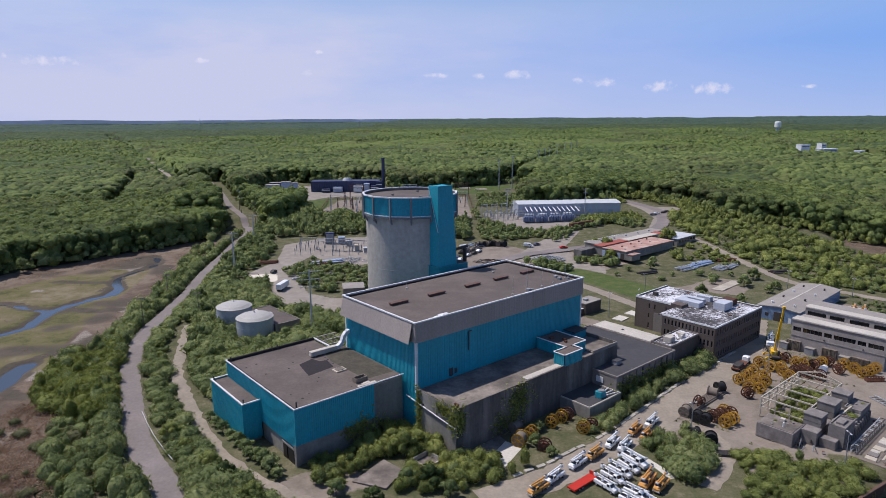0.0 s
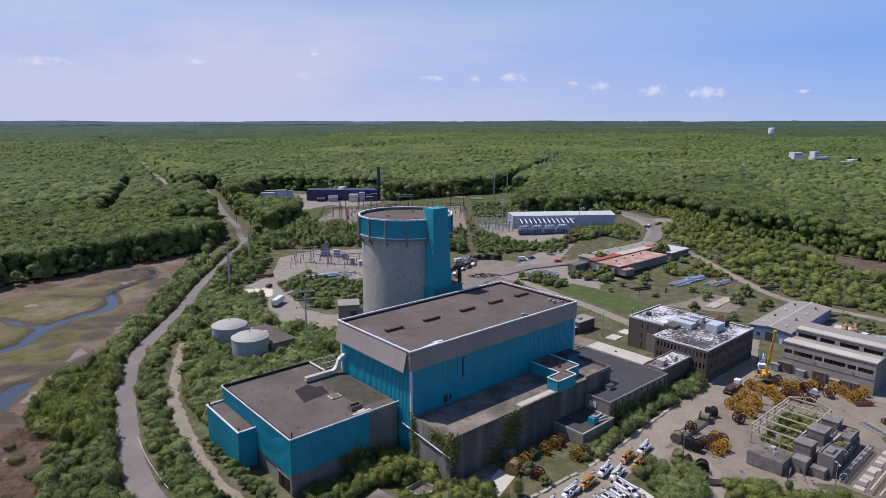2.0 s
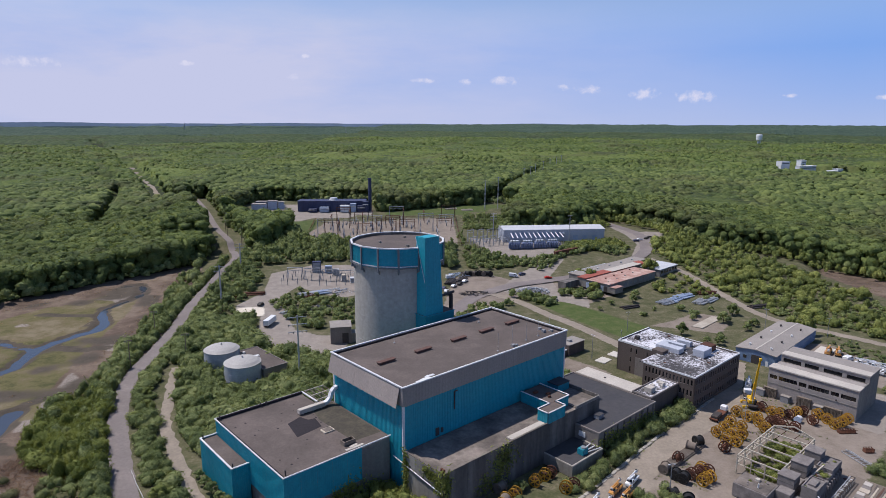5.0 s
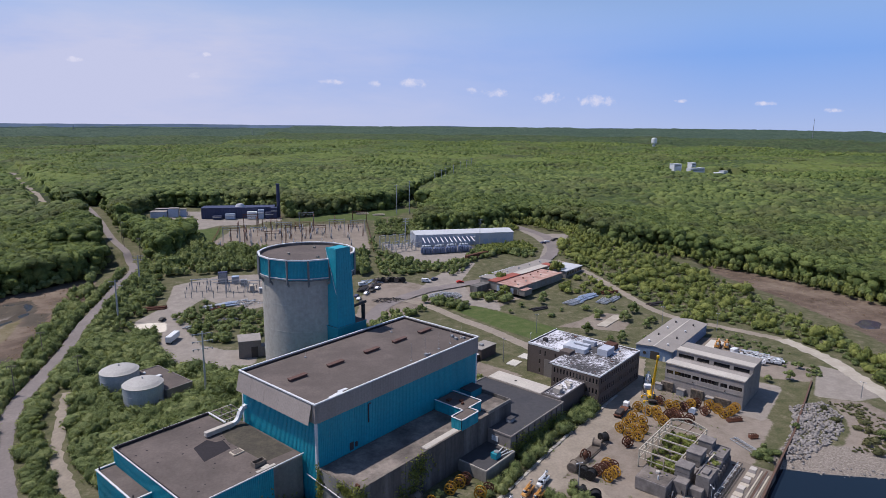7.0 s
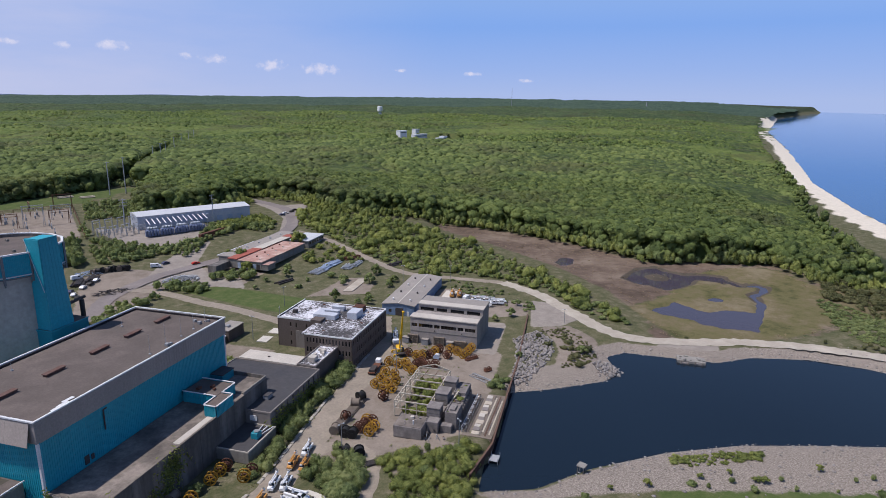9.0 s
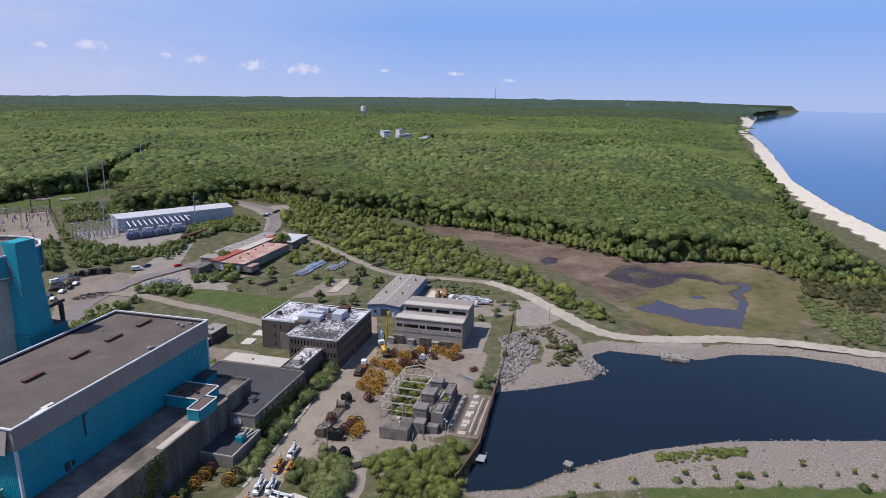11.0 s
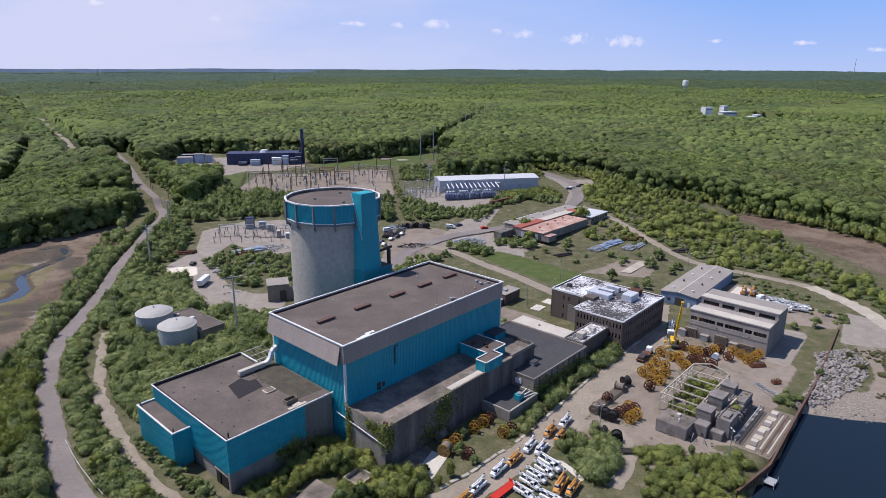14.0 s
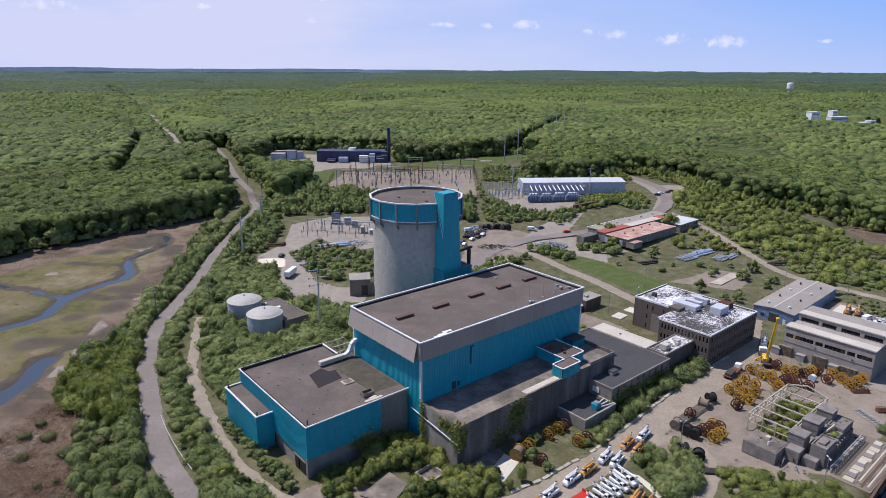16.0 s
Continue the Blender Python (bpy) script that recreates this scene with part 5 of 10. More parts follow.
# concrete annex along the hall
XZ = 11.3
annex = empty("concrete_annex", here(0, 0), TURN, "long dark stained concrete annex with a dirty flat roof", "industrial building")
part("body", boxes((0.1, 61.9, -14.6, -0.4, 0, XZ - 0.5)), M["concrete_dark"], annex)
for k in range(8):
    a0 = 62.0 * k / 8
    part("wall_panel", boxes((a0 + 0.03, a0 + 62 / 8 - 0.03, -14.85, -14.55, 0, XZ)), M["concrete_dark"], annex)
for k in range(3):
    b0 = -14.5 + 14.3 * k / 3
    part("wall_panel", boxes((-0.25, 0.1, b0 + 0.03, b0 + 14.3 / 3 - 0.03, 0, XZ + 0.0)), M["concrete"], annex)
part("end_wall", boxes((61.7, 62.0, -14.5, -0.3, 0, XZ + 0.9)), M["concrete_dark"], annex)
part("roof", boxes((0.15, 61.6, -14.5, -0.35, XZ - 0.5, XZ - 0.25)), M["roof_dirty"], annex, "stained concrete roof")
part("parapet", boxes((50.5, 61.7, -14.84, -14.5, XZ, XZ + 0.9)), M["concrete"], annex)
part("roof_edge", boxes((-0.2, 50.4, -14.84, -14.4, XZ, XZ + 0.12), (-0.2, 0.2, -14.4, -0.4, XZ, XZ + 0.14)), M["roof_dirty"], annex)
part("walkway", boxes((24.0, 37.4, -14.2, -12.4, XZ - 0.25, XZ + 0.05)), M["roof_beige"], annex, "pale concrete walkway strip")
part("roof_slab", boxes((51.5, 61.3, -14.2, -6.0, XZ - 0.24, XZ + 0.0)), M["roof_dirty"], annex)
part("wall_pipe", tube(bmesh.new(), (-0.55, 3.4, 8.6), (-0.55, -14.6, 6.6), 0.14), M["white_trim"], annex, "white pipe along the end wall")
for b in (-3, -8, -13):
    part("pipe_bracket", boxes((-0.6, -0.2, b - 0.08, b + 0.08, 6.4 + (b + 14.6) * 0.11, 7.2 + (b + 14.6) * 0.11)), M["dark_metal"], annex)
for a, b, s in ((0.8, -13.9, 0.3), (0.9, -13.2, 0.22)):
    part("roof_fitting", boxes((a - s, a + s, b - s, b + s, XZ - 0.25, XZ + 0.7)), M["rust"], annex)
# teal rooms on the annex roof
pent = empty("teal_rooftop_room", here(0, 0, XZ - 0.25), TURN, "teal clad rooftop room with a dark roof on the annex", "rooftop room")
part("core", boxes((43.2, 51.2, -11.2, -0.8, 0, 2.9), (38.0, 45.2, -14.6, -11.3, 0, 2.9)), M["concrete_dark"], pent)
part("roof", boxes((43.3, 51.1, -11.1, -0.9, 2.9, 3.05), (38.1, 45.1, -14.5, -11.2, 2.9, 3.04)), M["roof_brown"], pent)
for p, q in (((43.1, -0.7), (43.1, -11.3)), ((43.1, -11.3), (37.9, -11.3)), ((37.9, -11.3), (37.9, -14.75)), ((37.9, -14.75), (45.3, -14.75)), ((45.3, -14.75), (45.3, -11.3)), ((45.3, -11.3), (51.3, -11.3)), ((51.3, -11.3), (51.3, -0.7))):
    clad(pent, p, q, 0.0, 3.2, M["teal"], 3.0)
    v = Vector((q[0] - p[0], q[1] - p[1], 0)).normalized()
    part("coping", beam(bmesh.new(), (p[0] + v.y * 0.15, p[1] - v.x * 0.15, 3.25), (q[0] + v.y * 0.15, q[1] - v.x * 0.15, 3.25), 0.35, 0.16), M["white_trim"], pent)
for a, b, s in ((45.5, -4, 0.7), (47.5, -7, 0.6), (46.2, -8.5, 0.4)):
    part("roof_unit", boxes((a - s, a + s, b - s * 0.7, b + s * 0.7, 3.04, 3.6)), M["rust"], pent)
pent2 = empty("dark_rooftop_room", here(0, 0, XZ - 0.25), TURN, "small dark rooftop room against the hall", "rooftop room")
part("room_wall", boxes((55.5, 61.0, -4.4, -0.5, 0, 2.4)), M["teal_dark"], pent2)
part("roof", boxes((55.3, 61.2, -4.6, -0.45, 2.4, 2.6)), M["roof_dark"], pent2)

# dark low building, pale roof strip, low brick annexes
LZ = 7.2
low = empty("dark_roofed_building", here(0, 0), TURN, "low brown building with a wide black membrane roof", "industrial building")
part("body", boxes((50.2, 80, -22.8, -15.0, 0, LZ - 0.3), (62.1, 80, -15.0, 8, 0, LZ - 0.3)), M["tan_brick"], low)
part("roof", boxes((50.4, 79.9, -22.6, -15.0, LZ - 0.3, LZ - 0.1), (62.1, 79.9, -15.0, 7.9, LZ - 0.3, LZ - 0.105)), M["roof_dark"], low, "black membrane roof")
part("roof_edge", boxes((50.1, 80.1, -23.0, -22.6, LZ - 0.3, LZ + 0.15), (50.1, 50.5, -22.6, -15.0, LZ - 0.3, LZ + 0.15), (79.7, 80.1, -22.6, 8, LZ - 0.3, LZ + 0.15), (62.1, 79.7, 7.7, 8.1, LZ - 0.3, LZ + 0.15)), M["tan_brick"], low)
for k in range(9):
    part("wall_pier", boxes((53 + 3.2 * k, 53.5 + 3.2 * k, -23.05, -22.75, 0, LZ - 0.35)), M["concrete_dark"], low)
unit = part("roof_unit", boxes((57, 59.4, -18.2, -16.4, LZ - 0.1, LZ + 1.1), bevel=0.08), M["grey_paint"], low, "grey air handling unit")
part("unit_lid", boxes((56.9, 59.5, -18.3, -16.3, LZ + 1.1, LZ + 1.2)), M["roof_dark"], unit)
part("sign_board", boxes((50.0, 50.12, -18.6, -16.4, 4.2, 5.8)), M["white_trim"], low, "white notice board")
pale = empty("pale_roofed_wing", here(0, 0), TURN, "low wing with a pale beige roof", "industrial building")
part("wing_wall", boxes((80.2, 86.6, -14.4, 6.6, 0, 7.4)), M["tan_brick"], pale)
part("roof", boxes((80.1, 86.8, -14.5, 6.8, 7.4, 7.65)), M["roof_beige"], pale, "pale beige roof")
part("roof_drain", boxes((82.8, 83.4, -3, -2.4, 7.65, 7.9)), M["dark_metal"], pale)
oan = empty("brick_link_building", here(0, 0), TURN, "low brown brick link with machinery on its roof", "building")
part("link_wall", boxes((80.4, 97.2, -21.2, -14.6, 0, 7.4)), M["brick"], oan)
part("roof", boxes((80.6, 97.0, -21.0, -14.8, 7.4, 7.55)), M["mottled_roof"], oan)
part("parapet", rim(bmesh.new(), 80.3, 97.3, -21.3, -14.5, 7.4, 7.95, 0.3), M["tan_brick"], oan)
for a, b, s, h in ((85, -18, 1.3, 1.6), (88.5, -17, 0.6, 1.0), (91.5, -18.5, 0.8, 1.3), (93, -16.5, 0.5, 0.8), (89.8, -19.4, 0.45, 1.2)):
    part("roof_machine", boxes((a - s, a + s, b - s, b + s, 7.55, 7.55 + h), bevel=0.06), M["roof_beige"], oan)
lowa = empty("low_concrete_annex", here(0, 0), TURN, "low concrete pump room with a dark roof and white edging", "building")
part("room_wall", boxes((36.5, 50, -24.4, -14.9, 0, 3.1)), M["concrete"], lowa)
part("roof", boxes((36.7, 49.8, -24.2, -14.9, 3.1, 3.25)), M["roof_dark"], lowa)
part("roof_edge", boxes((36.5, 50.1, -24.5, -24.1, 3.1, 3.5), (49.7, 50.1, -24.1, -18, 3.1, 3.5), (36.5, 36.8, -24.1, -15, 3.1, 3.4)), M["kerb"], lowa)
bu = part("blue_cooling_unit", boxes((42.8, 45.0, -23.2, -21.2, 3.25, 5.0), bevel=0.08), M["teal_dark"], lowa, "weathered teal cooling unit")
part("fan_ring", tube(bmesh.new(), (44, -22.4, 5.0), (44, -22.4, 5.3), 0.8, 0.8, 14), M["grey_paint"], bu)
for k in range(3):
    part("roof_pipe", tube(bmesh.new(), (45.5, -23 + 0.8 * k, 3.6), (49.5, -24 + 1.6 * k, 3.7), 0.14), M["white_trim"], lowa)

# reactor tower
TC = (-11.2, 214.0)
tower = empty("reactor_tower", (*TC, -0.85), TURN, "round concrete reactor building with a teal collar under its roof", "reactor building")
tower.scale = (1.053, 1.053, 1.0)
bm = bmesh.new()
lathe(bm, [(14.5, -1), (14.5, 44.9)], 96)
part("shaft", bm, M["tower_concrete"], tower, "weathered cast concrete shaft")
for z in (9, 18, 27, 36):
    bm = bmesh.new()
    lathe(bm, [(14.5, z - 0.06), (14.54, z - 0.05), (14.54, z + 0.05), (14.5, z + 0.06)], 96)
    part("pour_joint", bm, M["tower_concrete"], tower)
SIDES = 15
A0 = radians(-TURN - 90 + 4.0) - math.tau / SIDES * 0
ring_a = [A0 + math.tau * k / SIDES for k in range(SIDES)]
R1 = 15.4
for k in range(SIDES):
    a, b = ring_a[k], ring_a[(k + 1) % SIDES]
    p, q = (R1 * math.cos(a), R1 * math.sin(a)), (R1 * math.cos(b), R1 * math.sin(b))
    clad(tower, p, q, 44.7, 51.0, M["teal"], 7.0, "collar_panel", 0.0, 0.42)
    d = Vector((q[0] - p[0], q[1] - p[1], 0)).normalized()
    o = Vector((d.y, -d.x, 0))
    for z, h, mt, w in ((51.25, 0.4, "white_trim", 0.6), (44.6, 0.35, "rib", 0.5)):
        part("collar_rail", beam(bmesh.new(), Vector((*p, z)) + o * 0.05, Vector((*q, z)) + o * 0.05, w, h), M[mt], tower)
    part("collar_sill", beam(bmesh.new(), Vector((*p, 45.2)) + o * 0.22, Vector((*q, 45.2)) + o * 0.22, 0.16, 0.3), M["white_trim"], tower)
    c, s = math.cos(a), math.sin(a)
    rb = bmesh.new()
    beam(rb, ((R1 + 0.25) * c, (R1 + 0.25) * s, 43.2), ((R1 + 0.25) * c, (R1 + 0.25) * s, 51.2), 0.5, 0.4)
    beam(rb, (14.4 * c, 14.4 * s, 42.4), ((R1 + 0.2) * c, (R1 + 0.2) * s, 44.2), 0.4, 0.5)
    part("collar_rib", rb, M["rib"], tower, "grey steel rib")
bm = bmesh.new()
lathe(bm, [(14.5, 44.6), (14.95, 44.6), (14.95, 51.2), (14.7, 51.2), (14.7, 50.2), (0.01, 50.3)], 60)
part("collar_wall", bm, M["concrete_dark"], tower)
bm = bmesh.new()
lathe(bm, [(14.85, 50.35), (0.01, 50.42)], 60)
part("roof", bm, M["roof_brown"], tower, "brown felt roof inside a raised rim")
for a, q in ((-5, 3), (4, -6), (-2, -8), (7, 5)):
    part("roof_fitting", boxes((a - 0.35, a + 0.35, q - 0.35, q + 0.35, 50.4, 51.0)), M["concrete"], tower)
# teal stair block on the tower's side
stair = empty("teal_stair_tower", (*TC, 0), TURN, "tall teal clad stair tower against the round reactor building", "stair tower")
y0, y1, xa, xb, zb, zt = -19.5, -14.6, -3.4, 2.2, 27.9, 54.0
bm = bmesh.new()
lo = [bm.verts.new(c) for c in ((xa - 0.2, y0 - 0.1, zb), (xb + 1.9, y0 - 0.1, zb), (xb + 1.9, y1, zb), (xa - 0.2, y1, zb))]
hi = [bm.verts.new(c) for c in ((xa, y0, zt), (xb, y0, zt + 0.1), (xb, y1, zt + 0.1), (xa, y1, zt))]
for k in range(4):
    bm.faces.new((lo[k], lo[(k + 1) % 4], hi[(k + 1) % 4], hi[k]))
bm.faces.new(hi)
part("stair_body", bm, M["teal"], stair)
bm = bmesh.new()
for dx in (0.0, -0.35):
    [bm.verts.new(c) for c in ((xa + dx - 0.02, y0 - 0.02, zt), (xa + dx - 0.02, y1, zt), (xa + dx - 0.13, y0 - 0.06, 39.4))]
bm.verts.ensure_lookup_table()
for q in ((0, 1, 2), (5, 4, 3), (0, 3, 4, 1), (1, 4, 5, 2), (2, 5, 3, 0)):
    bm.faces.new([bm.verts[i] for i in q])
part("slanted_cheek", bm, M["teal"], stair, "slanting teal cheek panel")
part("cheek_edge", beam(bmesh.new(), (xa - 0.4, y1, zt), (xa - 0.52, y0, 39.3), 0.12), M["white_trim"], stair)
for k in range(1, 6):
    f = k / 6
    part("cladding_seam", beam(bmesh.new(), (xa - 0.2 + (xb - xa + 2.2) * f, y0 - 0.11, zb), (xa + (xb - xa) * f, y0 - 0.01, zt - 0.1), 0.05), M["teal"], stair)
part("stair_base", boxes((xa - 0.6, xb + 6.5, y0 - 0.4, -8, 0, zb - 0.2)), M["teal_dark"], stair)
part("base_roof", boxes((xa - 0.7, xb + 6.6, y0 - 0.5, -8, zb - 0.2, zb)), M["roof_brown"], stair)
part("base_coping", boxes((xa - 0.8, xb + 6.7, y0 - 0.65, y0 - 0.5, zb - 0.2, zb + 0.1), (xa - 0.85, xa - 0.7, y0 - 0.5, -12, zb - 0.2, zb + 0.1)), M["teal"], stair)
part("top_edge", boxes((xa - 0.12, xb + 0.12, y0 - 0.12, y0 + 0.1, zt + 0.02, zt + 0.25), (xa - 0.12, xa + 0.1, y0 + 0.1, y1, zt + 0.0, zt + 0.22)), M["teal"], stair)
part("edge_flashing", beam(bmesh.new(), (xa - 0.2, y0 - 0.12, zb), (xa, y0 - 0.03, zt), 0.14), M["teal"], stair)
# vent stack behind the hall
stk = empty("vent_stack", here(59, 47), TURN, "dark steel vent stack with a T-shaped head", "stack")
part("stack_pipe", tube(bmesh.new(), (0, 0, 0), (0, 0, 30.5), 0.7, 0.7, 12), M["dark_metal"], stk)
part("stack_head", tube(bmesh.new(), (-4.2, 0.3, 30.6), (1.2, -0.1, 31.2), 0.5, 0.5, 10), M["dark_metal"], stk)


# ---- buildings round the plant ----
office = empty("office_building", here(0, 0), 0, "burnt out brown brick office block with peeling white roof", "office building")
office.matrix_world = pose(*here(97.5, -26.5), 0, 0, TURN)
OH = 11.2


def windows(parent, x0, n, step, w, rows, depth_y, turn, ox, oy, broken=0.0, seed=0):
    """Single panes set back in their openings along a wall."""
    rr = random.Random(seed)
    pane = mesh_of("window", boxes((0, w, 0.12, 0.18, 0, rows[0][1] - rows[0][0])), M["glass"])
    sill = mesh_of("window_sill", boxes((-0.05, w + 0.05, -0.06, 0.25, -0.1, 0.0)), M["tan_brick"])
    for z0, z1 in rows:
        for k in range(n):
            if rr.random() < broken:
                continue
            o = part("window", pane, None, parent)
            o.matrix_local = pose(ox, oy, 0, 0, 0, turn) @ pose(x0 + k * step, 0, z0)
            s = part("window_sill", sill, None, o)


ROWS = [(1.0, 2.8), (4.6, 6.4), (8.2, 10.0)]


def holes(x0, n, step, w, rows):
    return [(x0 + k * step, x0 + k * step + w, a, b) for a, b in rows for k in range(n)]


# near wing: front wall (towards -b), end wall (towards -a)
bm = wall_open(bmesh.new(), 33.0, OH, 0.35, holes(1.2, 19, 1.66, 0.62, ROWS))
part("front_wall", bm, M["brick"], office)
windows(office, 1.2, 19, 1.66, 0.62, ROWS, 0, 0, 0, 0, 0.25, 1)
bm = wall_open(bmesh.new(), 18.3, OH, 0.35, holes(0.9, 14, 1.24, 0.55, ROWS))
w = part("end_wall", bm, M["brick"], office)
w.matrix_local = pose(0, 18.3, 0, 0, 0, -90)
windows(office, 0.9, 14, 1.24, 0.55, ROWS, 0, -90, 0, 18.3, 0.1, 2)
part("wing_core", boxes((0.8, 32.6, 0.8, 18.2, 0, OH - 0.6)), M["black"], office)
part("wing_roof", boxes((0.3, 32.7, 0.3, 20.0, OH - 0.6, OH - 0.35)), M["mottled_roof"], office, "peeling white and black roof coating")
part("far_wall", boxes((32.65, 33.0, 0.35, 35.5, 0, OH)), M["brick"], office)
# taller rear wing
bm = wall_open(bmesh.new(), 16.0, OH + 0.6, 0.35, [(3.0 + 2.2 * k, 3.5 + 2.2 * k, a, b) for a, b in ROWS for k in (1, 2, 4)])
w = part("rear_end_wall", bm, M["brick"], office)
w.matrix_local = pose(11.5, 35.5, 0, 0, 0, -90)
windows(office, 5.2, 2, 2.2, 0.5, ROWS, 0, -90, 11.5, 35.5, 0, 3)
part("rear_core", boxes((11.85, 32.6, 18.3, 35.2, 0, OH - 0.1)), M["brick"], office)
part("rear_wall", boxes((11.5, 33.0, 35.2, 35.55, 0, OH + 0.5)), M["brick"], office)
part("rear_roof", boxes((11.8, 32.8, 20.0, 35.3, OH - 0.1, OH + 0.1)), M["mottled_roof"], office, "peeling white roof coating")
part("stair_head", boxes((11.4, 15.4, 17.6, 21.8, 0, OH + 0.7)), M["brick"], office)
part("parapet", boxes((-0.05, 33.05, -0.05, 0.3, OH - 0.36, OH + 0.12), (-0.05, 0.3, 0.3, 18.35, OH - 0.36, OH + 0.12), (32.7, 33.05, 0.3, 35.5, OH - 0.36, OH + 0.14), (11.45, 33.05, 35.25, 35.6, OH, OH + 0.65), (11.45, 11.8, 21.8, 35.25, OH, OH + 0.65)), M["white_trim"], office)
part("roof_house", boxes((19, 25, 6.5, 10.5, OH - 0.35, OH + 2.2), bevel=0.05), M["white_wall"], office, "pale rooftop plant room")
part("roof_house", boxes((26.5, 30.5, 7.5, 11.5, OH - 0.35, OH + 1.8), bevel=0.05), M["rust"], office, "brown rooftop box")
for x0, x1, yb0, yb1, h in ((16, 19.5, 14, 21, 1.4), (21, 23, 15, 22, 1.5), (16, 23, 20.5, 23, 1.3), (26, 28, 15, 20, 1.4)):
    part("roof_duct", boxes((x0, x1, yb0, yb1, OH - 0.35, OH + h), bevel=0.06), M["white_wall"], office)
rr = random.Random(8)
for k in range(34):
    x, y, s = rr.uniform(1, 31), rr.uniform(1, 33), rr.uniform(0.15, 0.55)
    if y > 18 and x < 13:
        continue
    zz = OH - 0.35 if y < 20 else OH + 0.1
    o = part("roof_debris", boxes((-s, s, -s * 0.5, s * 0.5, 0, s * 0.5)), M["rust"] if k % 3 == 0 else M["white_trim"], office)
    placed(o, x, y, zz, rr.uniform(0, 180))
part("roof_hatch", boxes((17.5, 19, 31, 32.5, OH + 0.1, OH + 1.4)), M["dark_metal"], office)
part("entrance_panel", boxes((11.3, 11.55, 24, 28, 0.2, 7)), M["tan_brick"], office)

# concrete workshop with strip windows
shop = empty("concrete_workshop", (here(128.5, -63.5)[0] - 0.6, here(128.5, -63.5)[1] - 1.2, 0), TURN, "grey concrete block workshop with high strip windows", "workshop")
SH = 10.6
shop.scale = (1.0, 0.935, 1.0)
# long wall faces the hall side; x runs along it from the far end
strips = [(0.5, 3.0, 6.6, 8.0), (3.6, 9.6, 6.6, 8.0), (10.2, 12.6, 6.6, 8.0), (13.2, 19.6, 6.6, 8.0), (20.2, 22.6, 6.6, 8.0), (23.2, 27.6, 6.6, 8.0)]
bm = wall_open(bmesh.new(), 28.2, SH - 0.4, 0.35, strips)
w = part("long_wall", bm, M["grey_block"], shop)
w.matrix_local = pose(0, 28.2, 0, 0, 0, -90)
for x0, x1, z0, z1 in strips:
    g = part("window", boxes((x0, x1, 0.2, 0.26, z0, z1)), M["glass"], shop)
    g.matrix_local = pose(0, 28.2, 0, 0, 0, -90)
    n = max(1, int((x1 - x0) / 1.2))
    for k in range(1, n):
        xx = x0 + (x1 - x0) * k / n
        part("mullion", boxes((xx - 0.05, xx + 0.05, 0.12, 0.3, z0, z1)), M["dark_metal"], g)
part("front_core", boxes((0.6, 8.6, 0.35, 27.9, 0, 6.0), (1.6, 8.6, 0.35, 27.9, 6.0, SH - 0.4)), M["grey_block"], shop)
part("side_wall", boxes((0.35, 21.5, 0.0, 0.35, 0, SH - 0.5)), M["concrete"], shop)
part("front_roof", boxes((-0.25, 4.4, -0.2, 28.4, SH - 0.4, SH)), M["roof_beige"], shop, "pale roof edge slab")
part("valley_roof", boxes((4.4, 10.5, 0.1, 28.2, SH - 1.6, SH - 1.2)), M["roof_grey"], shop)
part("rear_wall_low", boxes((21.2, 21.5, 0.35, 28.2, 0, SH - 0.5)), M["concrete"], shop)
RZ = SH + 1.7
part("rear_core", boxes((10.8, 21.2, 0.35, 28.0, 0, RZ - 0.2)), M["grey_block"], shop)
clear = [(0.8, 6.8, SH - 0.9, SH + 0.5), (8.0, 12.6, SH - 0.9, SH + 0.5), (14.2, 20.0, SH - 0.9, SH + 0.5), (21.4, 27.0, SH - 0.9, SH + 0.5)]
w = part("rear_wall", wall_open(bmesh.new(), 28.2, RZ - 0.2, 0.3, clear), M["grey_block"], shop)
w.matrix_local = pose(10.45, 28.2, 0, 0, 0, -90)
for x0, x1, z0, z1 in clear:
    g = part("clerestory_window", boxes((x0, x1, 0.18, 0.24, z0, z1)), M["glass"], shop)
    g.matrix_local = pose(10.45, 28.2, 0, 0, 0, -90)
part("rear_roof", boxes((10.2, 14.4, -0.2, 28.4, RZ - 0.2, RZ + 0.2)), M["roof_beige"], shop, "pale roof slab")
part("rear_roof_low", boxes((14.4, 21.6, -0.2, 28.4, RZ - 0.4, RZ - 0.05)), M["roof_grey"], shop)
part("rear_gable_wall", boxes((10.5, 21.5, 0.0, 0.34, SH - 0.5, RZ - 0.4)), M["concrete"], shop)
part("string_course", boxes((-0.12, 0.0, 0, 28.2, 4.9, 5.1)), M["concrete"], shop)
for b in (6.0, 17.5):
    part("wall_lamp", boxes((-0.5, 0, b, b + 0.3, 5.4, 5.8)), M["dark_metal"], shop)
